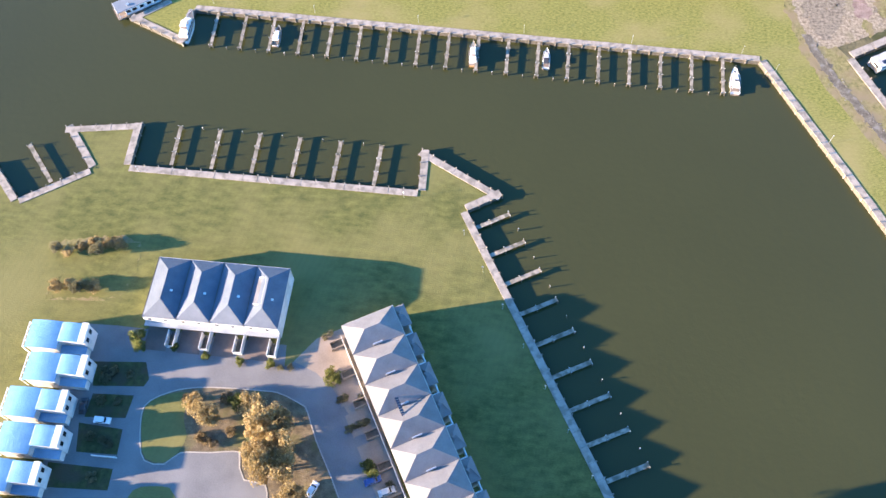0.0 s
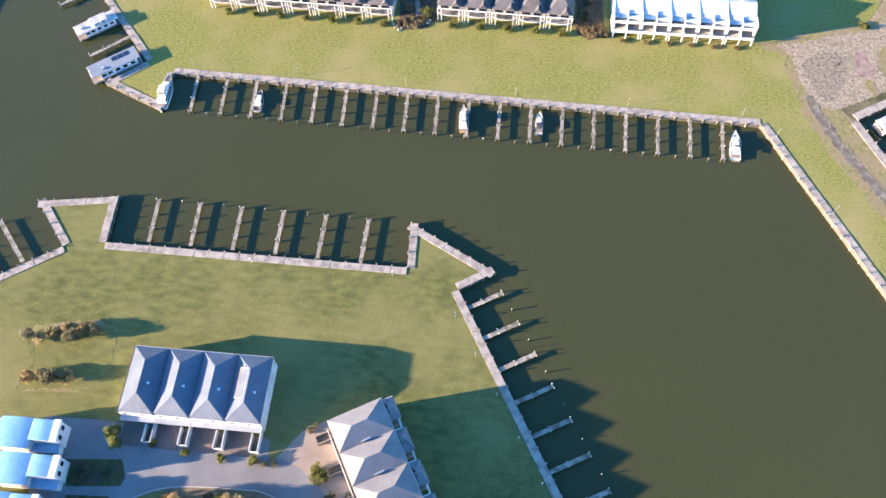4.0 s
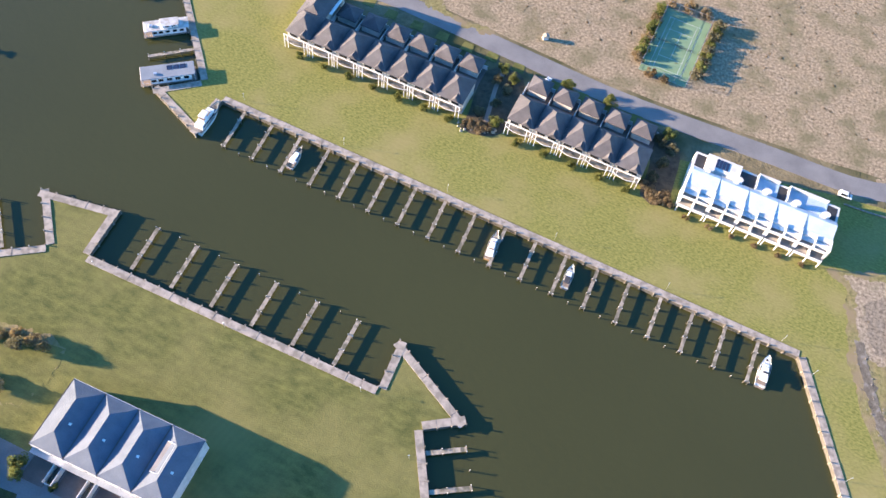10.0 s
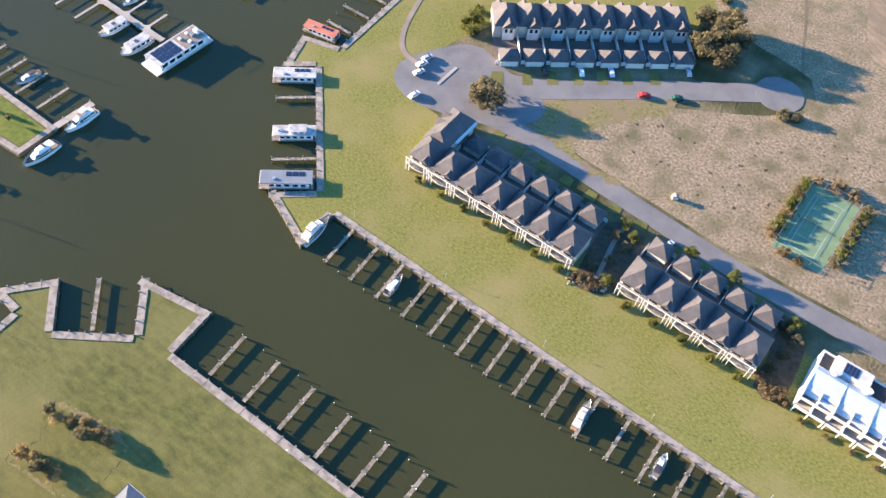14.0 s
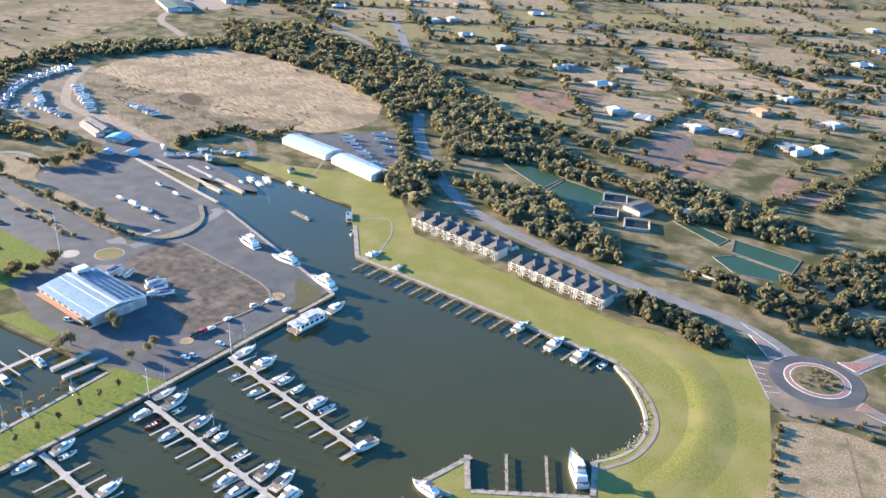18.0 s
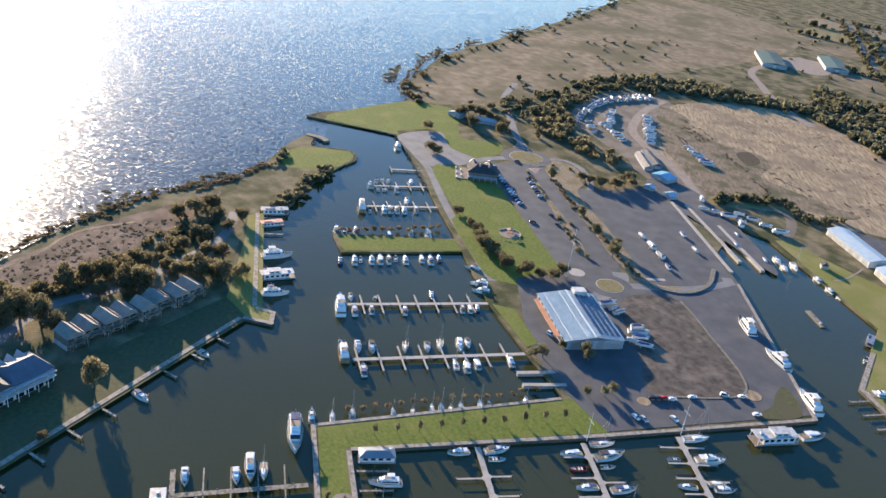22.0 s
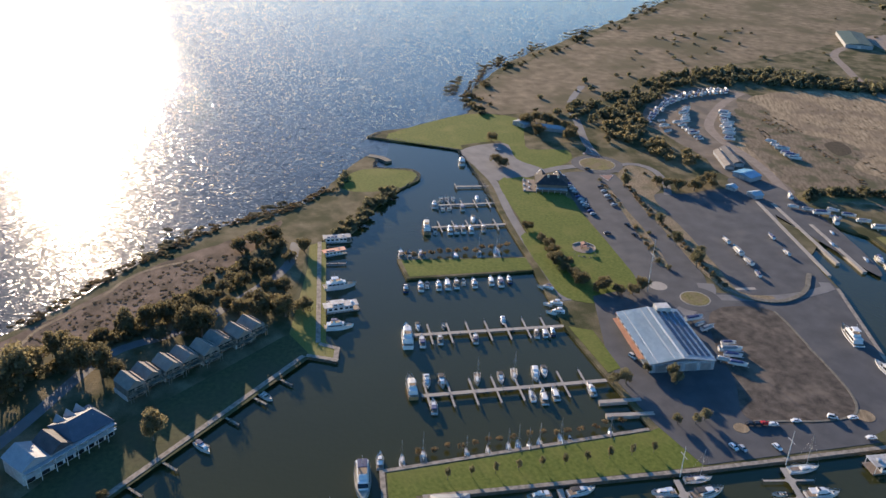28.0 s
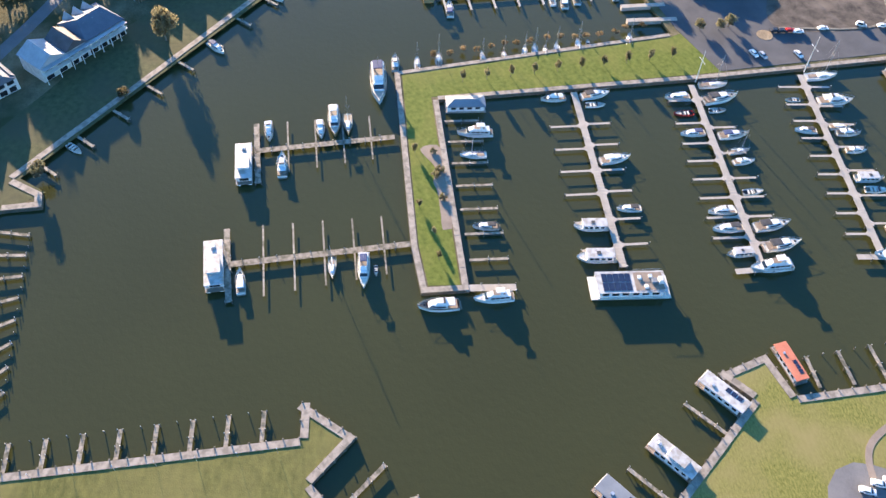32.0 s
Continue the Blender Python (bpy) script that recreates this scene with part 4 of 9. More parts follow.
for pts, mat, label in (([(110.5, 196), (117, 200), (124, 197.5), (120, 186), (114.4, 181), (111.4, 187)], material("grey_brown_weeds", (0.09, 0.073, 0.053), (0.30, 0.245, 0.18), 0.95, 1.1, 3.6, 0.8, specular=0.05, height=0.15), "grey-brown weeds beside the ditch"),
                        ([(126.8, 197.6), (130.1, 200.8), (132, 191.6), (127, 190.6)], material("reddish_weeds", (0.15, 0.10, 0.08), (0.32, 0.23, 0.19), 0.95, 0.5, 2.6, 0.8, specular=0.05, height=0.15), "patch of reddish dry weeds"),
                        ([(135, 200), (145, 203), (152, 198), (139.6, 191), (134, 191)], THIN_GRASS, "thin green patch in the dry ground"), ([(127.6, 188), (130.4, 188), (130.6, 183.6), (128.6, 183)], THIN_GRASS, "thin green patch in the dry ground")):
    ground_sheet("verge_patch", wobble(pts, 0.6, 1.5, 28), Z2 + 0.009, mat, label, depth=0.2)
bm = bmesh.new()
prism(bm, ribbon(wobble([(102, 228.6), (116, 228.2), (129.5, 231.6), (140.5, 239.3)], 2, 0.1, 27, False), 0.35), 0, 0.5)
tagged(part("garden_wall", bm, PALE_ROCK), "low stone edging below the road bend", "wall")
# paddocks to the far river
pad_rng = random.Random(11)
pad_mats = (DRY, DRY2, THIN_GRASS, DRY, SCRUB, THIN_GRASS, STRAW)
PADDOCKS = []
u, v = Vector((0.79, 0.61)), Vector((-0.61, 0.79))
for i in range(-8, 10):
    for j in range(0, 9):
        c = Vector((-330, 760)) + u * (118 * i + pad_rng.uniform(-8, 8)) + v * (112 * j + pad_rng.uniform(-8, 8))
        if c.y < 700 + 0.12 * abs(c.x + 300) or c.y > 1700 or c.x < -1250 + 0.2 * (1500 - c.y) or (c.x < -560 and c.y < 900 + 0.3 * (-560 - c.x)) or c.x > 700:
            continue
        PADDOCKS.append(c)
        a, b = pad_rng.uniform(42, 54), pad_rng.uniform(38, 52)
        ground_sheet("paddock", wobble([tuple(c + u * sx * a + v * sy * b) for sx, sy in ((-1, -1), (1, -1), (1, 1), (-1, 1))], 13, 1.5, i * 9 + j), 0.008 + 0.0045 * ((i + 8) % 2 + 2 * (j % 3)),
                     pad_rng.choice(pad_mats), "dry fenced paddock among tree lines", "field", 0.2)

# tennis court
COURT = material("green_court", (0.11, 0.19, 0.10), (0.165, 0.25, 0.14), 0.8, 0.3, 3.0, 0.05, spots=(0.15, 0.23, 0.125), spot_scale=0.2)
court = thing("tennis_court", "faded green tennis court with white lines inside a wire fence", "tennis court", "", pose(42.3, 272.5, 0.05, 0, 0, -8))
part("surface", boxes((-8, 8, -15.8, 15.8, -0.05, 0.06)), COURT, court)
for x in (-5.485, -4.115, 4.115, 5.485):
    part("line", boxes((x - 0.05, x + 0.05, -11.885, 11.885, 0.06, 0.075)), MARK, court)
for y, w in ((-11.885, 5.585), (11.885, 5.585), (-6.4, 4.1), (6.4, 4.1)):
    part("line", boxes((-w, w, y - 0.05, y + 0.05, 0.062, 0.077)), MARK, court)
part("line", boxes((-0.05, 0.05, -6.3, 6.3, 0.062, 0.077)), MARK, court)
part("net", boxes(*[(-6.2, 6.2, -0.01, 0.01, 0.1 + 0.15 * k, 0.13 + 0.15 * k) for k in range(6)], (-6.25, -6.17, -0.04, 0.04, 0, 1.05), (6.17, 6.25, -0.04, 0.04, 0, 1.05)), material("black_net", (0.02, 0.02, 0.022), (0.04, 0.04, 0.042), 0.9, 1.0, 6.0, 0.1), court)
for x in (-8, -4, 0, 4, 8):
    for y in (-15.8, 15.8):
        part("fence_post", boxes((x - 0.05, x + 0.05, y - 0.05, y + 0.05, 0, 3)), STEEL := bpy.data.materials.get("galvanised_steel") or material("galvanised_steel", (0.3, 0.31, 0.32), (0.4, 0.41, 0.42), 0.5, 0.5, 4.0, 0.05, metal=0.6), court)
for y in (-12, -8, -4, 0, 4, 8, 12):
    for x in (-8, 8):
        part("fence_post", boxes((x - 0.05, x + 0.05, y - 0.05, y + 0.05, 0, 3)), STEEL, court)
for x0, x1, y0, y1 in ((-8, 8, -15.83, -15.77), (-8, 8, 15.77, 15.83), (-8.03, -7.97, -15.8, 15.8), (7.97, 8.03, -15.8, 15.8)):
    part("fence_rail", boxes((x0, x1, y0, y1, 2.94, 3.02)), STEEL, court)
    part("fence_rail", boxes((x0, x1, y0, y1, 0.3, 0.36)), STEEL, court)

# ---- boardwalks along the quays ----


def boardwalk(name, line, label, width=2.1, posts=True, right=True):
    """Deck panels along a plan line (land on its right, or else its left), with fender posts on the water side."""
    walk_thing = thing(name, label, "boardwalk", kind="structure")
    bm = boxes((0, 1, -0.5, 0.5, 0, 1))
    me = bpy.data.meshes.new("panel")
    bm.to_mesh(me)
    bm.free()
    me.materials.append(BOARDS)
    bm = boxes((-0.14, 0.14, -0.14, 0.14, -1.6, 0.55))
    box(bm, -0.17, 0.17, -0.17, 0.17, 0.55, 0.62, 0)
    pm = bpy.data.meshes.new("post")
    bm.to_mesh(pm)
    bm.free()
    pm.materials.append(TIMBER)
    pm.materials.append(WHITE)
    # Added dark board: hides the lit bank, reads as open shade below the deck.
    fascia = bmesh.new()
    for k, (a, b) in enumerate(zip(line, line[1:])):
        a, b = Vector(a), Vector(b)
        d = b - a
        out = Vector((-d.y, d.x)).normalized() * (0.06 if right else -0.06)
        prism(fascia, ribbon([tuple(a + out), tuple(b + out)], 0.07), -2.6, 0.05)
        n = max(1, round(d.length / 4.2))
        ang = math.degrees(math.atan2(d.y, d.x))
        u = d.normalized()
        side = Vector((u.y, -u.x)) if right else Vector((-u.y, u.x))
        for i in range(n):
            p = a + d * (i / n) + side * (width / 2)
            ob = new("panel", me)
            ob.parent = walk_thing
            ob.matrix_basis = pose(p.x, p.y, 0.0, 0, 0, ang) @ Matrix.Diagonal((d.length / n - 0.05, width, 0.16 + 0.02 * ((i * 7) % 3) + 0.005 * (k % 4), 1))
            if posts:
                q = a + d * (i / n) - side * 0.16
                po = new("post", pm)
                po.parent = walk_thing
                po.matrix_basis = pose(q.x, q.y, 0, 0, 0, ang)
    part("fascia", fascia, PILE, walk_thing, "added dark board that stands in for the shade under the deck")
    return walk_thing


WHITE = material("white_paint", (0.55, 0.55, 0.53), (0.66, 0.66, 0.64), 0.5, 0.6, 5.0, 0.05, specular=0.4)
boardwalk("boardwalk_south", SOUTH_EDGE[:15], "weathered timber boardwalk with fender posts round the southern lawn")
boardwalk("boardwalk_north", NORTH_EDGE, "weathered timber boardwalk along the north quay")
boardwalk("boardwalk_inlet", [(160, 88), (130, 153), (122, 174), (137, 181), (165, 193)], "weathered boardwalk round the eastern inlet", 2.4, True, False)
boardwalk("boardwalk_channel", [(-103, 426), (-263, 441), (-290, 474)], "grey timber boardwalk along the far basin", 2.4, False)
boardwalk("boardwalk_yard", [(-364, 445.6), (-245, 401), (-251, 296), (-260, 192), (-177, 181), (-179, 167), (-197, 168), (-278, 180)],
          "pale concrete and timber quay round the grassed arm", 1.9, False)
boardwalk("boardwalk_arm", [(-278, 180.5), (-279, 289)], "narrow pale path along the yacht side of the arm", 1.7, False)
boardwalk("boardwalk_spit", [(-236, 40), (-238, 47), (-237, 59), (-243, 59), (-251, 50), (-295, 97), (-358, 163), (-351, 176), (-362, 179), (-368, 171), (-472, 186)],
          "pale boardwalk along the shaded spit", 2.2, False, False)
rim = ground_sheet("path_basin", ribbon(wobble([(-82, 352), (-73.6, 365), (-70.8, 378), (-71.8, 391), (-78.4, 404.5), (-89.5, 417), (-102, 427)], 3, 0, 1, False), 1.7), Z4,
                   PAVING, "pale curved path and stone edge round the basin end", "path", 0.3)
bm = bmesh.new()
prism(bm, ribbon(wobble([(-85, 354.5), (-76.6, 367), (-74.2, 378), (-75.4, 389.5), (-82, 402.5), (-92, 415), (-103, 424.5)], 3, 0.15, 23, False), 1.5), -1.6, 0.1)
tagged(part("basin_edge", bm, PALE_STONE := material("pale_stone", (0.22, 0.19, 0.14), (0.40, 0.345, 0.26), 0.9, 0.8, 3.0, 0.7, specular=0.15)), "pale stone edging round the basin end", "stone edge", kind="structure")

# ---- jetties ----
PILE_MESH = bpy.data.meshes.new("pile")
bm = bmesh.new()
cylinder(bm, 0, 0, -2.2, 0.45, 0.15, 0.13, 7)
cylinder(bm, 0, 0, 0.45, 0.52, 0.13, 0.04, 7, 1)
bm.to_mesh(PILE_MESH)
bm.free()
PILE_MESH.materials.append(PILE)
PILE_MESH.materials.append(WHITE)


def jetty(root, tip, width, label, group, z=-0.15, piles=True, mat=None, step=5.2):
    """A narrow plank deck on stringers, with pairs of piles."""
    a, b = Vector(root), Vector(tip)
    d = b - a
    length = d.length
    ob = thing("jetty", label, "jetty", group, pose(a.x, a.y, 0, 0, 0, math.degrees(math.atan2(d.y, d.x))))
    bm = bmesh.new()
    n = max(2, int(length / 0.45))
    rows = []
    for i in range(2 * n):
        x = length * ((i // 2) + (i % 2) * 0.86) / n
        k = 0.02 * ((i // 2 * 5) % 3)
        rows.append([bm.verts.new(p) for p in ((x, -width / 2 - k, z - 0.06), (x, width / 2 + k, z - 0.06), (x, width / 2 + k, z + k * 0.6), (x, -width / 2 - k, z + k * 0.6))])
    for p, q in zip(rows, rows[1:]):
        for k in range(4):
            bm.faces.new((p[k], p[(k + 1) % 4], q[(k + 1) % 4], q[k]))
    bm.faces.new(rows[0])
    bm.faces.new(rows[-1][::-1])
    bmesh.ops.recalc_face_normals(bm, faces=bm.faces)
    part("deck", bm, mat or TIMBER, ob)
    s = width * 0.36
    if piles:
        part("bearer", boxes((0, length, -s - 0.08, -s + 0.08, z - 0.3, z - 0.06), (0, length, s - 0.08, s + 0.08, z - 0.3, z - 0.06)), PILE, ob)
    if piles:
        k = max(1, round(length / step))
        for i in range(1, k + 1):
            for y in (-width / 2 - 0.1, width / 2 + 0.1):
                p = new("support_post", PILE_MESH)
                p.parent = ob
                p.matrix_basis = pose(length * i / k - 0.2, y, z)
    return ob


def between(p, q, s):
    return (p[0] + (q[0] - p[0]) * s, p[1] + (q[1] - p[1]) * s)


def jetty_row(n, roots, tips, width, label, group, moorings=True, skip=()):
    for i in range(n):
        s = i / (n - 1) if n > 1 else 0
        a, b = between(*roots, s), between(*tips, s)
        if i not in skip:
            jetty(a, b, width, label, group)
        if moorings and i < n - 1:
            s2 = (i + 0.55) / (n - 1)
            c = between(*tips, s2)
            post = tagged(new("mooring_post", PILE_MESH), "dark timber mooring pile with a pale cap", "post", group + " moorings")
            post.matrix_basis = pose(c[0], c[1], -0.4)


jetty_row(6, ((-85, 138), (-25, 130)), ((-84, 152), (-23, 144)), 1.05, "weathered plank finger jetty on timber piles", "south jetties")
jetty((-119.5, 132.5), (-129, 146), 1.2, "weathered plank jetty inside a square berth", "south jetties")
jetty_row(9, ((3, 115), (34, 45)), ((14, 120), (45.3, 49.3)), 1.15, "short grey plank jetty off the eastern lawn", "east jetties")
jetty_row(18, ((-78, 198), (82, 175)), ((-79, 183), (80, 161)), 0.9, "grey plank finger jetty in the long berth row", "north jetties")
jetty_row(2, ((-116, 236), (-102, 214)), ((-128, 228), (-114, 206)), 1.0, "thin plank jetty between houseboats", "houseboat jetties", False)
jetty_row(4, ((-124, 267), (-120, 297)), ((-134, 268), (-133, 298)), 1.0, "thin plank jetty off the angled quay", "angled jetties")
jetty_row(2, ((-104, 323), (-91, 330)), ((-114, 341), (-101, 349)), 1.0, "thin plank jetty inside the north berth", "berth jetties", False)
jetty_row(15, ((-254, 440), (-113, 427)), ((-255, 428), (-115, 413)), 1.0, "grey plank jetty of the far berth row", "far jetties")
jetty_row(9, ((-148.5, 44), (-141, 116)), ((-157, 45), (-151, 118)), 1.1, "short plank jetty on the western quay", "west jetties")
jetty_row(8, ((-232, 40), (-160, 38)), ((-226, 56), (-172, 52)), 1.0, "thin jetty at the closed end of the harbour", "end jetties")
jetty_row(9, ((-257, 57), (-345, 149)), ((-250, 63), (-338, 155)), 1.0, "short jetty in the spit's shadow", "spit jetties", False)
jetty_row(5, ((-385, 173.5), (-466, 185)), ((-383, 187), (-464, 198)), 1.0, "thin jetty by the moored houseboats", "spit berths", False)
FINGER = "pale concrete finger of a floating pier"


def pier(root, tip, width, label, group, pairs, reach, first=0.12, last=0.97, left=True, right=True):
    """A long floating pier with side fingers on both sides."""
    ob = jetty(root, tip, width, label, group, 0.0, True, CONCRETE, 12)
    a, b = Vector(root), Vector(tip)
    d = (b - a).normalized()
    nrm = Vector((-d.y, d.x))
    for i in range(pairs):
        s = first + (last - first) * i / max(1, pairs - 1)
        c = a + (b - a) * s
        for sign, wanted in ((1, left), (-1, right)):
            if wanted:
                p = c + nrm * sign * width / 2
                jetty(p, p + nrm * sign * reach, 0.85, FINGER, group + " fingers", 0.0, False, CONCRETE)
                e = c + nrm * sign * (width / 2 + reach + 0.3)
                post = tagged(new("mooring_post", PILE_MESH), "pile at the end of a pier finger", "post", group + " fingers")
                post.matrix_basis = pose(e.x, e.y, 0.3)
    return ob


PIER = "long pale floating pier with side fingers"
for root, tip, fingers in (((-254, 241), (-175, 229), [(0.22, -11.7), (0.36, -11.9), (0.49, -12.0), (0.62, -12.2), (0.77, -11.5), (0.91, -11.5), (0.21, 9.8), (0.34, 10.2), (0.49, 9.7), (0.61, 10.0), (0.76, 10.0), (0.89, 9.9)]),
                           ((-249, 285), (-166, 271), [(0.10, -10.6), (0.24, -11.0), (0.36, -11.1), (0.46, -11.6), (0.56, -11.9), (0.66, -11.9), (0.76, -11.9), (0.86, -12.2), (0.09, 10.0), (0.27, 10.0), (0.42, 10.0), (0.56, 9.8), (0.66, 9.8), (0.76, 9.6), (0.89, 9.6)]),
                           ((-246, 328), (-161, 310), [(0.08, -10.3), (0.19, -10.1), (0.29, -10.1), (0.39, -9.8), (0.49, -9.5), (0.59, -9.5), (0.69, -9.2), (0.79, -9.0), (0.89, -8.8), (0.08, 9.0), (0.20, 10.5), (0.31, 11.5), (0.44, 11.0), (0.57, 10.7), (0.70, 10.5), (0.84, 10.0)])):
    pier(root, tip, 2.3, PIER, "marina piers", 0, 0)
    a, b = Vector(root), Vector(tip)
    nrm = Vector((a.y - b.y, b.x - a.x)).normalized()
    for share, reach in fingers:
        c = a + (b - a) * share
        side = nrm if reach > 0 else -nrm
        jetty(c + side * 1.15, c + side * abs(reach), 0.85, FINGER, "marina fingers", 0.0, False, CONCRETE)
        knee = bmesh.new()
        prism(knee, [tuple(c + side * 1.1 + (b - a).normalized() * w) for w in (-1.5, 1.5)] + [tuple(c + side * 2.6)], -0.05, 0.03)
        tagged(part("pier_knee", knee, CONCRETE), "triangular concrete knee where a finger joins its pier", "pier knee", "pier knees")
        e = c + side * (abs(reach) + 0.3)
        post = tagged(new("mooring_post", PILE_MESH), "pile at the end of a pier finger", "post", "marina fingers")
        post.matrix_basis = pose(e.x, e.y, 0.3)
jetty((-166, 262), (-164, 280), 2.0, "cross pier at the end of a long pier", "pier ends", 0.0, True, CONCRETE)
jetty((-163, 302), (-159, 320), 2.0, "cross pier at the end of a long pier", "pier ends", 0.0, True, CONCRETE)
for i in range(7):
    c = between((-249, 191.5), (-188, 184), i / 6)
    jetty(c, (c[0] + 2, c[1] + 12), 0.9, "narrow finger jetty off the arm", "arm jetties")
jetty((-178, 180), (-175, 195), 2.4, "broad landing stage at the arm's end", "arm landing", 0.0, True, CONCRETE)
jetty((-245, 173), (-248, 126), 2.2, "long timber jetty with crossing mooring beams", "west arm jetties")
jetty((-261, 128), (-233, 125.5), 1.8, "cross jetty at the end of a long jetty", "west arm jetties")
jetty((-198, 168), (-202, 112), 2.2, "long timber jetty with crossing mooring beams", "west arm jetties")
jetty((-216, 114), (-188, 112), 1.8, "cross jetty at the end of a long jetty", "west arm jetties")
for i in range(4):
    y = 137 + 9.3 * i
    jetty((-260 + i, y + 1.5), (-236, y - 1.2), 0.5, "thin crossing mooring beam", "mooring beams", -0.15, False)
for i in range(5):
    y = 123.5 + 9.1 * i
    jetty((-215 + i, y + 1.5), (-188, y - 1.4), 0.5, "thin crossing mooring beam", "mooring beams", -0.15, False)
pier((-536, 306), (-539, 283), 1.8, PIER, "basin piers", 2, 4)
pier((-508, 301), (-511, 262), 1.8, PIER, "basin piers", 5, 6)
pier((-476, 297), (-480, 247), 2.0, PIER, "basin piers", 6, 7)
pier((-359, 286), (-366, 210), 2.2, PIER, "basin piers", 8, 8)
pier((-313, 287), (-319, 206), 2.2, PIER, "basin piers", 8, 8.5)
for a, b in (((-299, 277), (-297, 295)), ((-290, 276), (-287, 296))):
    bm = bmesh.new()
    prism(bm, ribbon([a, b], 2.2), -2.0, 0.25)
    tagged(part("breakwater", bm, CONCRETE), "low concrete wall of a boat slip", "wall", "slip walls")

# ---- boats ----
HULL = material("white_gelcoat", (0.60, 0.60, 0.59), (0.70, 0.70, 0.69), 0.25, 0.4, 3.0, 0.02, specular=0.5, vary=0.06)
HULL_BLUE = material("dark_blue_hull", (0.02, 0.035, 0.09), (0.04, 0.06, 0.14), 0.25, 0.4, 3.0, 0.02)
HULL_RED = material("red_hull", (0.42, 0.035, 0.03), (0.55, 0.06, 0.05), 0.3, 0.4, 3.0, 0.02)
HULL_TAN = material("varnished_tan_hull", (0.30, 0.17, 0.08), (0.42, 0.26, 0.13), 0.4, 0.4, 3.0, 0.05)
DECK = material("cream_deck", (0.58, 0.55, 0.48), (0.70, 0.67, 0.60), 0.6, 0.5, 4.0, 0.05, vary=0.08)
TEAK = material("teak_deck", (0.17, 0.13, 0.10), (0.25, 0.195, 0.15), 0.7, 0.8, 6.0, 0.1)
GLASS = material("dark_tinted_glass", (0.012, 0.016, 0.02), (0.02, 0.026, 0.032), 0.08, 0.4, 3.0, 0.0, specular=0.6)
CANVAS_BLUE = material("blue_canvas", (0.025, 0.045, 0.11), (0.04, 0.07, 0.17), 0.8, 0.8, 5.0, 0.1, vary=0.2)
CANVAS_DARK = material("black_canvas", (0.025, 0.027, 0.03), (0.05, 0.052, 0.06), 0.8, 0.8, 5.0, 0.1)
METAL = material("dull_aluminium", (0.48, 0.49, 0.50), (0.62, 0.63, 0.64), 0.4, 0.5, 4.0, 0.03, metal=0.8)
BLACK = material("black_rubber", (0.015, 0.015, 0.016), (0.03, 0.03, 0.032), 0.7, 1.0, 6.0, 0.1)
ROOF_WHITE = material("white_boat_roof", (0.38, 0.38, 0.375), (0.49, 0.485, 0.475), 0.45, 0.3, 3.0, 0.03, spots=(0.30, 0.28, 0.25), spot_scale=0.5)
ROOF_GREY = material("grey_boat_roof", (0.14, 0.16, 0.18), (0.20, 0.22, 0.24), 0.5, 0.3, 3.0, 0.03)
ROOF_RED = material("faded_red_roof", (0.42, 0.12, 0.07), (0.55, 0.19, 0.11), 0.6, 0.3, 3.0, 0.05)
SOLAR = material("solar_panel", (0.012, 0.018, 0.04), (0.02, 0.03, 0.06), 0.15, 0.8, 4.0, 0.0, specular=0.6)


def hull(length, beam, free, bow=2.2, stations=10, keel=0.55):
    """A lofted open hull from stern (x = -length/2) to stem."""
    bm = bmesh.new()
    rings = []
    for i in range(stations + 1):
        s = i / stations
        w = beam / 2 * (0.88 + 0.12 * min(1, s * 3)) * max(0.02, 1 - max(0, (s - 0.42) / 0.58) ** bow)
        z = free * (1 + 0.4 * s * s)
        x = -length / 2 + length * s
        low = x - 0.06 * length * s * s
        rings.append([bm.verts.new(p) for p in ((x, w, z), (low, w * 0.93, 0.05), (low, w * keel, -0.45), (low, -w * keel, -0.45), (low, -w * 0.93, 0.05), (x, -w, z))])
    for a, b in zip(rings, rings[1:]):
        for k in range(5):
            bm.faces.new((a[k], b[k], b[k + 1], a[k + 1]))
    bm.faces.new(rings[0][::-1])
    bm.faces.new(rings[-1])
    bmesh.ops.recalc_face_normals(bm, faces=bm.faces)
    return bm


def deck(length, beam, free, bow=2.2, start=0.0, end=1.0, drop=0.12, stations=10, inset=0.12):
    bm = bmesh.new()
    left, right = [], []
    for i in range(stations + 1):
        s = start + (end - start) * i / stations
        w = max(0.02, beam / 2 * (0.88 + 0.12 * min(1, s * 3)) * max(0.02, 1 - max(0, (s - 0.42) / 0.58) ** bow) - inset)
        x = -length / 2 + length * s
        z = free * (1 + 0.4 * s * s) - drop
        left.append(bm.verts.new((x, w, z)))
        right.append(bm.verts.new((x, -w, z)))
    for i in range(stations):
        bm.faces.new((left[i], right[i], right[i + 1], left[i + 1]))
    bmesh.ops.solidify(bm, geom=bm.faces[:], thickness=0.06)
    return bm


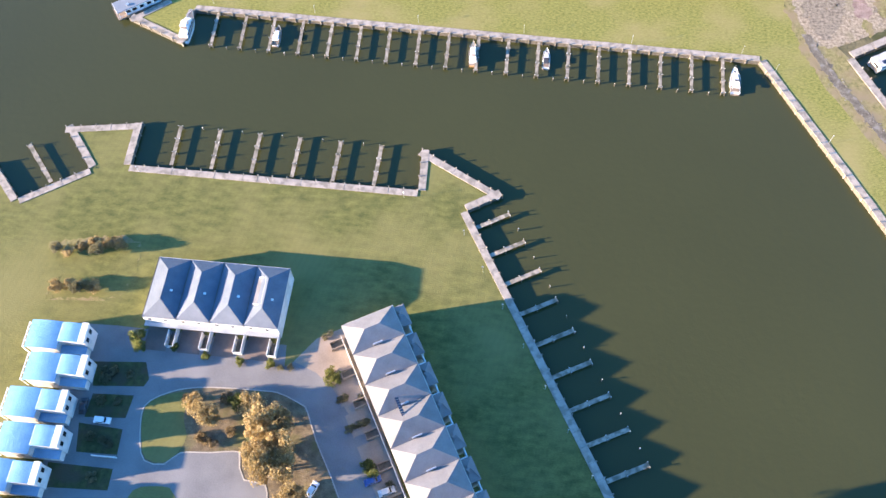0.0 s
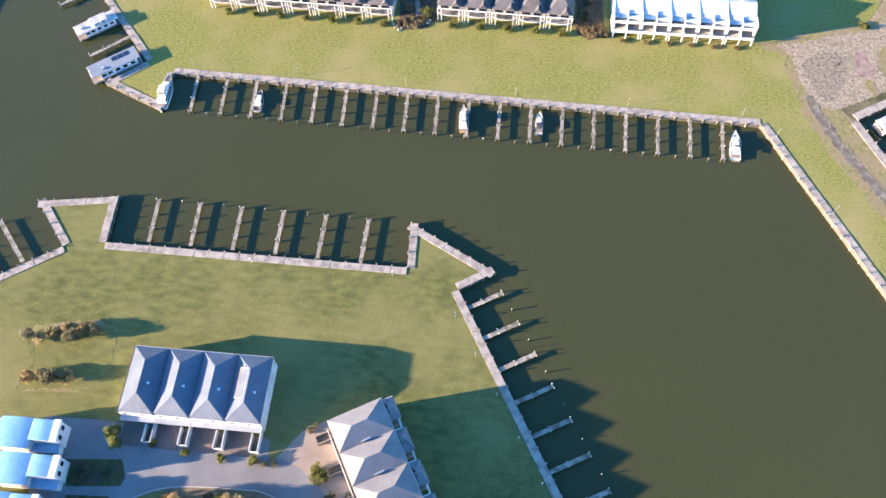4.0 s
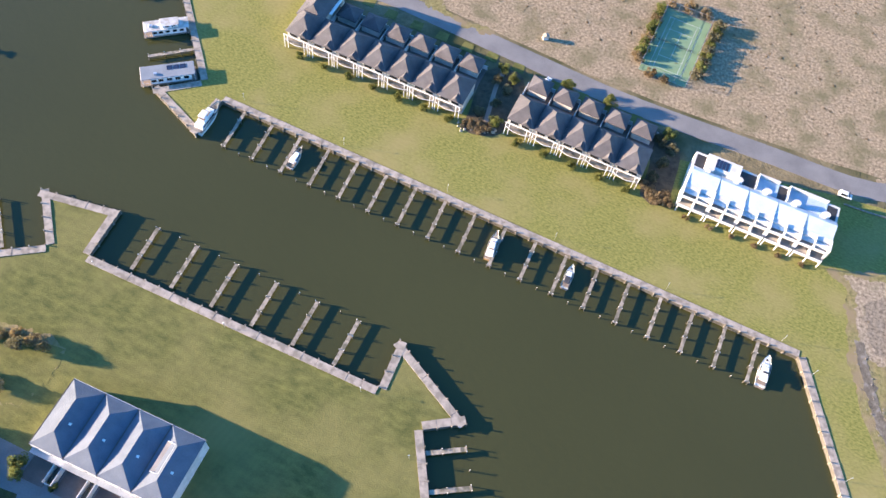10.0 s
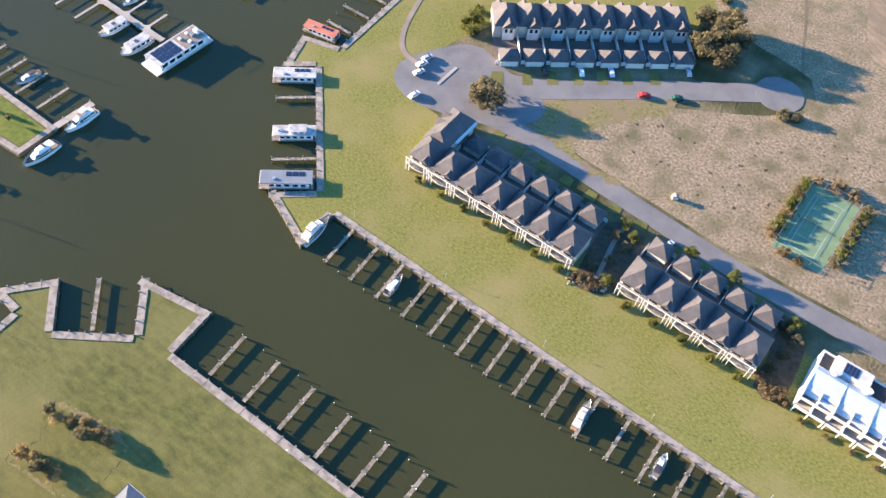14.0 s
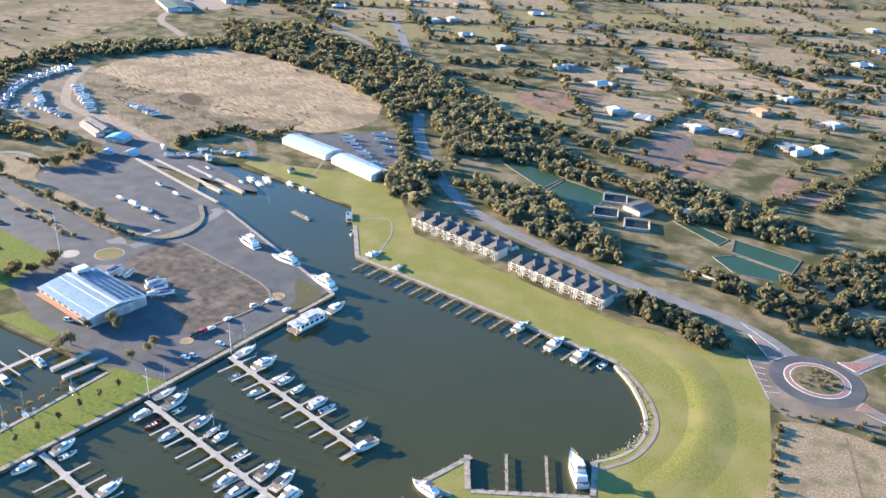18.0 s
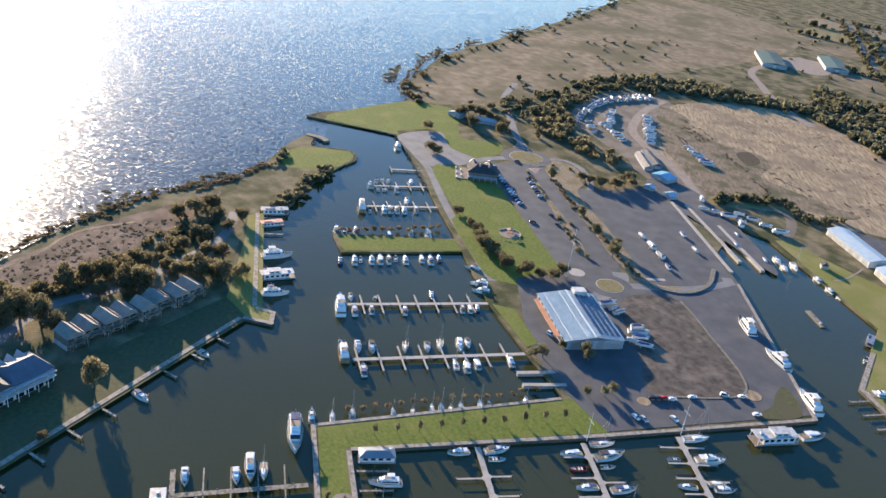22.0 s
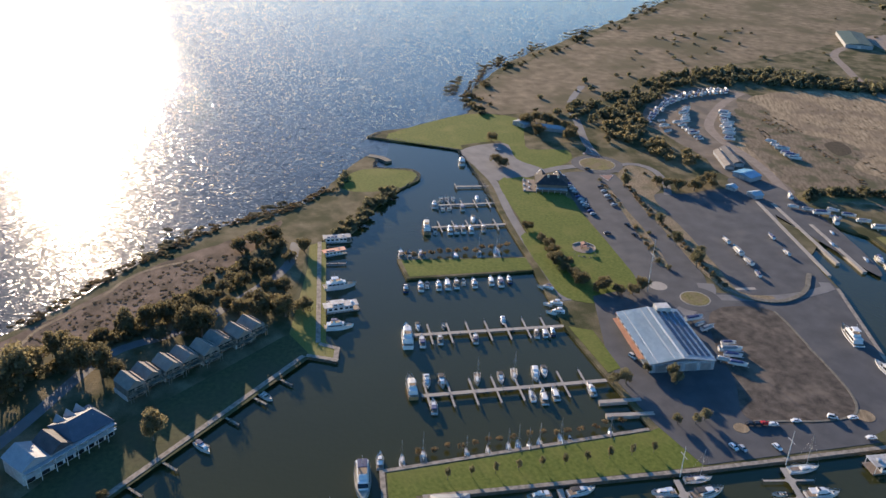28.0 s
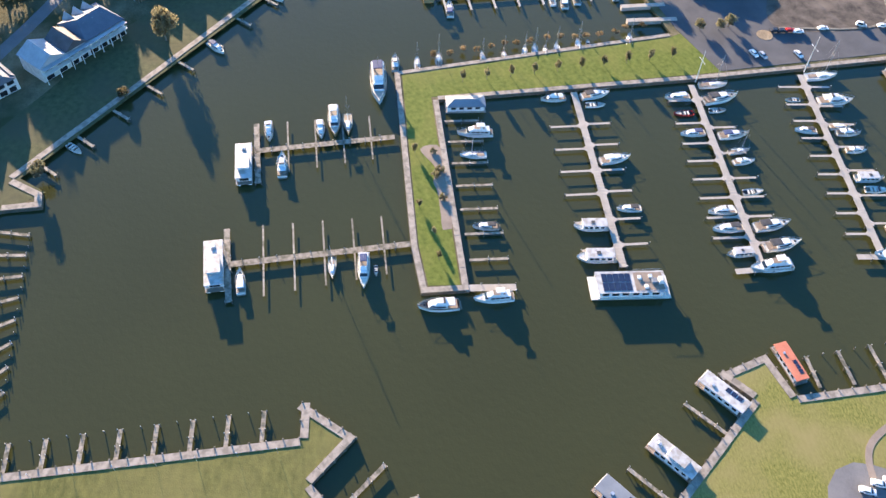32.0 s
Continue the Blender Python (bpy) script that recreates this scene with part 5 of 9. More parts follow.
def cabin(x0, x1, w0, w1, z0, z1, rake0=0.2, rake1=0.5, tumble=0.85):
    """A house with raked ends and sides that lean in."""
    bm = bmesh.new()
    lo = [bm.verts.new(p) for p in ((x0, w0, z0), (x0, -w0, z0), (x1, -w1, z0), (x1, w1, z0))]
    hi = [bm.verts.new(p) for p in ((x0 + rake0, w0 * tumble, z1), (x0 + rake0, -w0 * tumble, z1), (x1 - rake1, -w1 * tumble, z1), (x1 - rake1, w1 * tumble, z1))]
    bm.faces.new(lo[::-1])
    bm.faces.new(hi)
    for i in range(4):
        j = (i + 1) % 4
        bm.faces.new((lo[i], lo[j], hi[j], hi[i]))
    bmesh.ops.recalc_face_normals(bm, faces=bm.faces)
    bmesh.ops.bevel(bm, geom=bm.edges[:], offset=0.09, segments=1, affect="EDGES")
    return bm


def tube(bm, a, b, r, sides=5):
    a, b = Vector(a), Vector(b)
    d = (b - a)
    q = d.to_track_quat("Z", "Y").to_matrix()
    rings = []
    for p in (a, b):
        rings.append([bm.verts.new(p + q @ Vector((r * math.cos(2 * math.pi * i / sides), r * math.sin(2 * math.pi * i / sides), 0))) for i in range(sides)])
    for i in range(sides):
        j = (i + 1) % sides
        bm.faces.new((rings[0][i], rings[0][j], rings[1][j], rings[1][i]))
    bm.faces.new(rings[1])
    bm.faces.new(rings[0][::-1])


def rail(parent, length, beam, free, start, end, height=0.7, name="rail"):
    bm = bmesh.new()
    for sign in (1, -1):
        last = None
        for i in range(5):
            s = start + (end - start) * i / 4
            w = max(0.05, beam / 2 * max(0.02, 1 - max(0, (s - 0.42) / 0.58) ** 2.2) - 0.06)
            p = Vector((-length / 2 + length * s, sign * w, free * (1 + 0.4 * s * s)))
            q = p + Vector((0, 0, height))
            tube(bm, p, q, 0.025, 4)
            if last:
                tube(bm, last, q, 0.03, 4)
            last = q
    part(name, bm, METAL, parent)


def cruiser(hull_mat, canopy_mat, label, flybridge):
    ob = thing("motor_cruiser", label, "boat", "moored boats")
    part("hull", hull(11, 3.7, 1.15), hull_mat, ob, smooth=False)
    part("deck", deck(11, 3.7, 1.15), DECK, ob)
    part("cockpit_sole", boxes((-5.0, -2.2, -1.4, 1.4, 1.06, 1.16)), TEAK, ob)
    house = part("cabin", cabin(-2.4, 2.9, 1.45, 1.0, 1.05, 2.25, 0.1, 1.2), HULL, ob)
    part("windscreen", cabin(0.4, 2.5, 1.32, 1.02, 1.5, 2.05, 0.6, 0.85, 0.9), GLASS, house)
    for y in (1.36, -1.36):
        part("side_window", boxes((-1.9, 0.6, y - 0.05, y + 0.05, 1.55, 1.95)), GLASS, house)
    if flybridge:
        part("flybridge", cabin(-2.2, 1.0, 1.2, 0.9, 2.25, 2.95, 0.1, 0.6), HULL, ob)
        part("seat", boxes((-1.9, -1.3, -0.9, 0.9, 2.9, 3.15)), canopy_mat, ob)
        part("canopy", cabin(-4.4, -2.0, 1.35, 1.3, 2.2, 2.42, 0.1, 0.1, 0.95), HULL, ob)
    else:
        part("canopy", cabin(-4.2, -0.6, 1.3, 1.25, 2.3, 2.62, 0.3, 0.3, 0.85), canopy_mat, ob)
        bm = bmesh.new()
        for p, q in zip(*[[(-4.0, 1.1, 1.1), (-4.0, 1.1, 2.35), (-4.0, -1.1, 2.35), (-4.0, -1.1, 1.1)][k:] for k in (0, 1)]):
            tube(bm, p, q, 0.035, 4)
        part("canopy_frame", bm, METAL, ob)
    part("hatch", boxes((3.3, 3.9, -0.3, 0.3, 1.38, 1.5)), GLASS, ob)
    part("swim_platform", boxes((-6.1, -5.4, -1.4, 1.4, 0.25, 0.35)), TEAK, ob)
    rail(ob, 11, 3.7, 1.15, 0.45, 0.99)
    return ob


def yacht(hull_mat, cover_mat, label):
    ob = thing("sailing_yacht", label, "boat", "moored boats")
    part("hull", hull(10, 3.1, 1.0, 1.8), hull_mat, ob)
    part("deck", deck(10, 3.1, 1.0, 1.8), DECK, ob)
    house = part("cabin", cabin(-1.2, 2.6, 1.0, 0.6, 0.95, 1.5, 0.1, 0.6), HULL, ob)
    for y in (0.93, -0.93):
        part("side_window", boxes((-0.6, 1.1, y - 0.04, y + 0.04, 1.12, 1.32)), GLASS, house)
    part("cockpit_sole", boxes((-4.2, -1.4, -0.8, 0.8, 0.86, 0.98)), TEAK, ob)
    bm = bmesh.new()
    tube(bm, (0.6, 0, 1.0), (0.6, 0, 13.5), 0.09, 6)
    tube(bm, (0.6, -0.9, 9.0), (0.6, 0.9, 9.0), 0.03, 4)
    mast = part("mast", bm, METAL, ob)
    bm = bmesh.new()
    for p in ((4.9, 0, 1.4), (-4.9, 0, 1.1), (0.4, 1.45, 1.1), (0.4, -1.45, 1.1)):
        tube(bm, p, (0.6, 0, 13.3), 0.015, 3)
    part("stay", bm, METAL, mast)
    bm = bmesh.new()
    tube(bm, (0.5, 0, 2.2), (-3.8, 0, 2.15), 0.19, 6)
    part("furled_sail", bm, cover_mat, ob)
    bm = bmesh.new()
    tube(bm, (0.5, 0, 2.0), (-4.0, 0, 1.95), 0.06, 5)
    part("boom", bm, METAL, ob)
    rail(ob, 10, 3.1, 1.0, 0.05, 0.98, 0.6)
    return ob


def dinghy(hull_mat, cover_mat, label):
    ob = thing("runabout", label, "boat", "small boats")
    part("hull", hull(6.5, 2.3, 0.75), hull_mat, ob)
    part("deck", deck(6.5, 2.3, 0.75, start=0.5), DECK, ob)
    part("cockpit_sole", deck(6.5, 2.3, 0.75, start=0.03, end=0.52, drop=0.45), cover_mat, ob)
    part("windscreen", cabin(0.1, 0.9, 0.9, 0.8, 0.75, 1.2, 0.5, 0.2, 0.9), GLASS, ob)
    for x in (-1.8, -0.7):
        part("seat", boxes((x, x + 0.45, -0.8, 0.8, 0.35, 0.72)), DECK, ob)
    part("outboard_motor", cabin(-3.7, -3.2, 0.22, 0.2, 0.4, 1.25, 0.1, 0.05), BLACK, ob)
    return ob


def ship(hull_mat, label, top):
    ob = thing("motor_yacht", label, "boat", "large boats")
    part("hull", hull(16, 4.7, 1.6), hull_mat, ob)
    part("deck", deck(16, 4.7, 1.6), DECK, ob)
    house = part("cabin", cabin(-6.6, 4.0, 1.85, 1.35, 1.5, 3.5, 0.2, 1.4, 0.93), HULL, ob)
    part("windscreen", cabin(2.2, 3.75, 1.5, 1.32, 2.35, 3.2, 0.5, 0.85, 0.93), GLASS, house)
    for y in (1.78, -1.78):
        part("side_window", boxes(*[(x, x + 1.5, y - 0.06, y + 0.06, 2.4, 3.1) for x in (-5.8, -3.9, -2.0, -0.1)]), GLASS, house)
    bridge = part("flybridge", cabin(-4.6, 1.6, 1.6, 1.2, 3.5, 4.4, 0.1, 0.8), HULL, ob)
    part("bridge_sole", boxes((-4.2, 0.4, -1.2, 1.2, 4.38, 4.44)), TEAK, bridge)
    part("hardtop", cabin(-4.2, -0.6, 1.45, 1.35, 5.6, 5.8, 0.1, 0.2), top, ob)
    for y in (1.2, -1.2):
        part("hardtop_support", cabin(-3.2, -2.0, 0.06, 0.06, 4.3, 5.65, -0.3, 0.5, 1.0), HULL, ob).location.y = y
    bm = bmesh.new()
    tube(bm, (-2.4, 0, 5.8), (-2.6, 0, 8.0), 0.06)
    part("mast", bm, METAL, ob)
    part("cockpit_sole", boxes((-7.8, -6.6, -1.9, 1.9, 1.5, 1.58)), TEAK, ob)
    rail(ob, 16, 4.7, 1.6, 0.4, 0.99, 0.9)
    return ob


def houseboat(roof, wall_mat, label, two_decks):
    ob = thing("houseboat", label, "houseboat", "houseboats")
    for y in (1.7, -1.7):
        part("pontoon", cabin(-8, 8, 0.6, 0.6, -0.5, 0.45, 0.5, 0.9, 1.0), METAL, ob).location.y = y
    part("deck", boxes((-8, 8, -2.6, 2.6, 0.45, 0.62)), TEAK, ob)
    house = part("cabin", boxes((-6.6, 5.0, -2.3, 2.3, 0.62, 3.0)), wall_mat, ob)
    for y in (2.31, -2.31):
        for x in (-5.8, -3.4, -1.0, 1.4, 3.4):
            part("side_window", boxes((x, x + 1.4, y - 0.04, y + 0.04, 1.5, 2.5)), GLASS, house)
    for x in (-6.62, 5.02):
        part("end_window", boxes((x - 0.04, x + 0.04, -1.4, 1.4, 0.9, 2.6)), GLASS, house)
    part("roof", cabin(-7.8, 7.6, 2.6, 2.6, 3.0, 3.2, 0.05, 0.05, 0.98), roof, ob)
    for x in (-7.5, 7.2):
        for y in (2.3, -2.3):
            part("roof_post", boxes((x - 0.06, x + 0.06, y - 0.06, y + 0.06, 0.6, 3.05)), WHITE, ob)
    if two_decks:
        upper = part("upper_cabin", boxes((-4.0, 1.0, -1.7, 1.7, 3.2, 4.15)), wall_mat, ob)
        for y in (1.71, -1.71):
            for x in (-3.4, -1.2):
                part("side_window", boxes((x, x + 1.5, y - 0.04, y + 0.04, 3.5, 3.95)), GLASS, upper)
        part("upper_roof", cabin(-4.6, 1.8, 2.0, 2.0, 4.15, 4.32, 0.05, 0.05, 0.98), roof, ob)
        part("tank", cabin(4.4, 5.8, 0.6, 0.6, 3.2, 3.8, 0.1, 0.1, 0.8), METAL, ob)
    else:
        for i in range(3):
            part("solar_panel", boxes((-5.4 + 1.9 * i, -3.8 + 1.9 * i, -1.8, -0.3, 3.24, 3.3)), SOLAR, ob)
        part("roof_vent", boxes((3.0, 3.8, 0.4, 1.2, 3.2, 3.6)), METAL, ob)
    bm = bmesh.new()
    for y in (2.5, -2.5):
        for i in range(5):
            tube(bm, (5.2 + 0.65 * i, y, 0.6), (5.2 + 0.65 * i, y, 1.6), 0.03, 4)
        tube(bm, (5.2, y, 1.6), (7.8, y, 1.6), 0.035, 4)
    part("rail", bm, METAL, ob)
    return ob


def launch(label):
    ob = thing("cabin_launch", label, "boat", "cabin launches")
    part("hull", hull(12, 4.2, 0.9, 3.5), HULL, ob)
    part("deck", deck(12, 4.2, 0.9, 3.5), DECK, ob)
    house = part("cabin", cabin(-4.8, 3.2, 1.75, 1.6, 0.85, 2.6, 0.05, 0.5, 0.97), HULL, ob)
    for y in (1.76, -1.76):
        for x in (-4.2, -2.3, -0.4, 1.2):
            part("side_window", boxes((x, x + 1.2, y - 0.06, y + 0.06, 1.5, 2.2)), GLASS, house)
    part("roof", cabin(-5.4, 3.4, 1.95, 1.9, 2.6, 2.78, 0.1, 0.2, 0.97), ROOF_WHITE, ob)
    part("roof_hatch", boxes((-1.0, 0.2, -0.6, 0.6, 2.76, 2.95)), CANVAS_DARK, ob)
    rail(ob, 12, 4.2, 0.9, 0.6, 0.99, 0.7)
    return ob


def boathouse(label):
    ob = thing("floating_boathouse", label, "boathouse", "houseboats")
    part("pontoon", boxes((-7.4, 7.4, -3.0, 3.0, -0.4, 0.4)), CONCRETE, ob)
    part("wall", boxes((-6.8, 6.8, -2.6, 2.6, 0.4, 2.9)), HULL, ob)
    for x in (-5.5, -2.5, 0.5, 3.5):
        for y in (2.62, -2.62):
            part("window", boxes((x, x + 1.8, y - 0.04, y + 0.04, 1.3, 2.3)), GLASS, ob)
    bm = bmesh.new()
    hip(bm, -7.3, 7.3, -3.1, 3.1, 2.9, 1.1, "x")
    part("roof", bm, ROOF_GREY, ob)
    return ob


def hip(bm, x0, x1, y0, y1, z, h, axis="y", cut=None, slot=0):
    """A hipped roof with a thin eave; cut: how far the ridge ends stand in from the eaves."""
    w = (x1 - x0) if axis == "y" else (y1 - y0)
    cut = w / 2 if cut is None else cut
    base = [bm.verts.new(p) for p in ((x0, y0, z), (x1, y0, z), (x1, y1, z), (x0, y1, z))]
    low = [bm.verts.new((v.co.x, v.co.y, z - 0.22)) for v in base]
    if axis == "y":
        a, b = bm.verts.new(((x0 + x1) / 2, y0 + cut, z + h)), bm.verts.new(((x0 + x1) / 2, y1 - cut, z + h))
        faces = ((base[0], base[1], a), (base[1], base[2], b, a), (base[2], base[3], b), (base[3], base[0], a, b))
    else:
        a, b = bm.verts.new((x0 + cut, (y0 + y1) / 2, z + h)), bm.verts.new((x1 - cut, (y0 + y1) / 2, z + h))
        faces = ((base[0], base[1], b, a), (base[1], base[2], b), (base[2], base[3], a, b), (base[3], base[0], a))
    for f in faces:
        bm.faces.new(f).material_index = slot
    for i in range(4):
        j = (i + 1) % 4
        bm.faces.new((low[i], low[j], base[j], base[i])).material_index = slot
    bm.faces.new(low[::-1]).material_index = slot


FLEET = {
    "cruiser": [cruiser(HULL, CANVAS_BLUE, "white motor cruiser with a blue canvas canopy", False),
                cruiser(HULL, CANVAS_DARK, "white flybridge cruiser moored at a berth", True),
                cruiser(HULL, CANVAS_DARK, "white sports cruiser with a black canopy", False),
                cruiser(HULL, HULL, "white cruiser with a white hard top", False),
                cruiser(HULL_BLUE, CANVAS_BLUE, "cruiser with a dark blue hull and white cabin", True)],
    "yacht": [yacht(HULL, CANVAS_BLUE, "white sailing yacht with a bare mast and blue sail cover"),
              yacht(HULL, DECK, "white sailing yacht with a bare mast"),
              yacht(HULL_TAN, DECK, "brown timber sailing yacht with a bare mast")],
    "dinghy": [dinghy(HULL, TEAK, "small open white runabout"), dinghy(HULL, CANVAS_DARK, "small white boat with a dark cover"),
               dinghy(HULL_RED, CANVAS_DARK, "small red boat with a dark cockpit")],
    "ship": [ship(HULL, "large white motor yacht with a flybridge", HULL), ship(HULL, "large white motor yacht with a blue awning", CANVAS_BLUE)],
    "trawler": [ship(HULL_TAN, "timber trawler yacht with a white wheelhouse", DECK)],
    "houseboat": [houseboat(ROOF_WHITE, HULL, "white flat-roofed houseboat with dark windows", False),
                  houseboat(ROOF_WHITE, HULL, "white two-storey houseboat on aluminium pontoons", True),
                  houseboat(ROOF_GREY, HULL, "white houseboat with a grey flat roof", False),
                  houseboat(ROOF_RED, HULL, "houseboat with a faded red roof", False)],
    "launch": [launch("white cabin launch with a long flat roof")],
    "canopy": [boathouse("floating boathouse with a grey hipped roof")],
}
LENGTH = {"cruiser": 12, "yacht": 10, "dinghy": 6.8, "ship": 16.4, "trawler": 16.4, "houseboat": 16, "launch": 12, "canopy": 14.8}
UNUSED = [ob for kinds in FLEET.values() for ob in kinds]
fleet_rng = random.Random(5)


def moor(rows, pick=None, plain=False):
    for i, (kind, x, y, heading, length) in enumerate(rows):
        kinds = FLEET[kind]
        which = pick[i] if pick and pick[i] is not None else fleet_rng.randrange(len(kinds) if kind != "dinghy" else 2)
        if kind == "cruiser" and not pick and which == 4 and fleet_rng.random() < 0.7:
            which = 1
        s = max(0.6, min(1.35, length * 0.95 / LENGTH[kind]))
        made = copy_thing(kinds[which], pose(x, y, WATER + 0.05, 0, 0, heading) @ Matrix.Diagonal((s, s if kind != "canopy" else 1, s, 1)))
        if plain:
            for o in made.children:
                if o.name.split(".")[0] in ("hatch", "swim_platform", "canopy_frame", "rail"):
                    bpy.data.objects.remove(o)


ARM_BOATS = [("ship", -272.6, 172.9, -9, 23.5), ("cruiser", -256.8, 131.7, -5, 11.2), ("cruiser", -254.3, 149.0, -4, 10.7),
    ("trawler", -256.8, 154.2, -7, 16.3), ("yacht", -254.7, 158.6, -8, 11.1), ("cruiser", -240.1, 134.1, 173, 12.5),
    ("houseboat", -242.3, 122.0, 174, 17.7), ("houseboat", -201.9, 109.2, 176, 18.7), ("cruiser", -195.2, 116.1, 176, 10.5),
    ("yacht", -194.3, 143.1, -9, 9.0), ("ship", -191.1, 152.1, -11, 14.4), ("dinghy", -190.6, 155.7, -9, 4.3),
    ("cruiser", -173.9, 170.8, -98, 14.1), ("ship", -173.1, 187.4, -97, 13.0), ("canopy", -255.7, 200.8, 80, 14.9),
    ("ship", -241.6, 200.4, -102, 13.5), ("yacht", -231.4, 197.1, -102, 9.6), ("cruiser", -200.2, 192.6, -102, 9.6)]
HEDGE_BOATS = [("cruiser", -283.6, 181.4, 168, 10.4), ("yacht", -282.1, 189.4, 168, 7.6), ("yacht", -282.7, 197.7, 168, 9.0),
    ("yacht", -280.8, 214.2, 170, 6.8), ("yacht", -280.2, 222.5, 167, 7.2), ("yacht", -280.6, 230.8, 164, 7.3),
    ("yacht", -280.0, 234.6, 164, 8.7), ("yacht", -279.0, 238.6, 163, 7.3), ("yacht", -279.2, 243.0, 163, 8.4),
    ("yacht", -279.9, 252.1, 169, 8.9), ("dinghy", -279.8, 256.1, 168, 5.8), ("yacht", -278.8, 272.6, 159, 8.5)]
FIRST_PIER_BOATS = [("cruiser", -253.0, 232.7, -95, 10.5), ("cruiser", -251.7, 248.5, 91, 12.3), ("dinghy", -246.7, 246.7, 78, 7.6),
    ("cruiser", -219.5, 243.7, 90, 12.3), ("cruiser", -197.6, 239.8, -101, 9.3), ("launch", -193.1, 225.2, -102, 11.7),
    ("launch", -180.9, 222.5, -102, 13.0)]
SECOND_PIER_BOATS = [("cruiser", -244.6, 277.4, -98, 10.6), ("dinghy", -236.0, 276.2, -98, 7.9), ("cruiser", -225.7, 275.0, -97, 10.3),
    ("cruiser", -190.1, 269.0, -97, 10.7), ("cruiser", -182.9, 267.7, -97, 11.7), ("launch", -172.8, 267.2, -97, 9.2),
    ("yacht", -248.0, 293.4, 82, 11.2), ("cruiser", -240.5, 292.7, 92, 15.4), ("dinghy", -234.9, 289.1, 81, 6.9),
    ("cruiser", -221.9, 288.8, 85, 12.1), ("yacht", -214.2, 287.3, 88, 8.2), ("cruiser", -209.2, 286.7, 85, 8.8),
    ("dinghy", -195.7, 283.3, 83, 7.6), ("cruiser", -181.0, 282.3, 88, 13.8), ("cruiser", -172.9, 281.7, 89, 14.0),
    ("ship", -165.7, 273.9, -96, 14.9)]
THIRD_PIER_BOATS = [("dinghy", -234.5, 318.7, -101, 6.1), ("cruiser", -218.8, 315.3, -108, 9.0), ("yacht", -244.1, 335.8, 84, 13.0),
    ("cruiser", -230.5, 333.9, 80, 14.9), ("cruiser", -217.7, 328.5, 79, 8.5), ("cruiser", -214.3, 329.8, 76, 9.9),
    ("cruiser", -205.9, 327.9, 78, 8.3), ("launch", -192.9, 325.1, 78, 10.5), ("dinghy", -187.6, 324.6, 74, 8.5),
    ("cruiser", -170.9, 323.0, 80, 10.8), ("cruiser", -161.3, 313.7, -107, 14.0)]
EAST_QUAY_BOATS = [("houseboat", -237.8, 370.7, -96, 22.2), ("cruiser", -236.5, 391.4, 88, 15.2), ("ship", -321.8, 418.6, 165, 21.6),
    ("ship", -291.3, 414.7, 179, 20.4), ("ship", -258.2, 407.0, 168, 20.5), ("cruiser", -426.0, 489.0, -16, 9.5), ("cruiser", -412.0, 478.0, -16, 10.5),
    ("cruiser", -390.0, 484.0, -17, 10.2), ("cruiser", -390.5, 494.0, -20, 12.0), ("cruiser", -381.0, 492.0, -20, 11.0), ("yacht", -382.0, 500.0, -25, 12.4),
    ("cruiser", -366.0, 504.0, 171, 10.6), ("cruiser", -353.0, 502.0, 173, 9.6), ("dinghy", -345.0, 502.0, 170, 7.0), ("houseboat", -299.9, 483.0, -50, 12.5),
    ("dinghy", -285.2, 466.5, 137, 8.2)]
NORTH_ROW_BOATS = [("cruiser", -256.7, 449.5, 77, 15.1), ("cruiser", -236.3, 444.4, 85, 13.3), ("cruiser", -153.9, 430.1, 80, 13.7),
    ("cruiser", -133.5, 426.0, 81, 15.9), ("cruiser", -119.5, 424.2, 81, 15.8), ("dinghy", -108.1, 423.9, 81, 10.0)]
SLOT_BOATS = [("ship", -128.6, 307.1, 171, 14.2), ("ship", -88.1, 348.6, 128, 20.7)]
BERTH_BOATS = [("ship", -87.4, 191.4, 84, 13.8), ("cruiser", -58.1, 187.1, 85, 9.0), ("trawler", 4.6, 178.4, 88, 8.9),
    ("cruiser", 27.4, 176.1, 84, 8.8), ("cruiser", 84.4, 166.2, 83, 11.0)]
HOUSEBOATS = [("houseboat", -128.1, 239.4, -149, 15.7), ("houseboat", -113.8, 218.4, -148, 15.0), ("houseboat", -105.0, 201.4, -149, 17.5),
    ("houseboat", -132.9, 262.3, -177, 13.7), ("houseboat", 133.5, 173.5, 25, 15)]
SPIT_BOATS = [("houseboat", -473.6, 195.0, 88, 17.4), ("houseboat", -457.8, 190.9, 100, 14.4), ("ship", -419.5, 188.0, 94, 18.3),
    ("houseboat", -397.2, 184.9, 94, 18.6), ("ship", -380.4, 181.4, 88, 15.2)]
SPIT_ROW = [("cruiser", -305.7, 118.2, 33, 10.7), ("dinghy", -333.1, 143.6, 35, 9.8), ("dinghy", -261.9, 68.3, 41, 7.6)]
NEAR_BASIN_BOATS = [("trawler", -326.5, 203.4, 174, 17.9), ("cruiser", -328.8, 210.8, -9, 11.6), ("cruiser", -327.9, 217.2, -9, 12.0),
    ("cruiser", -311.5, 209.3, 170, 11.0), ("yacht", -326.2, 232.5, -15, 10.0), ("cruiser", -325.0, 242.8, -12, 10.1),
    ("yacht", -325.7, 249.1, -16, 10.2), ("cruiser", -324.4, 258.5, -15, 12.8), ("cruiser", -325.5, 263.0, -15, 10.4),
    ("yacht", -310.3, 251.5, 172, 8.8), ("cruiser", -307.9, 256.0, 167, 11.4), ("cruiser", -309.4, 261.6, 170, 10.8),
    ("cruiser", -309.2, 277.9, 172, 11.1)]
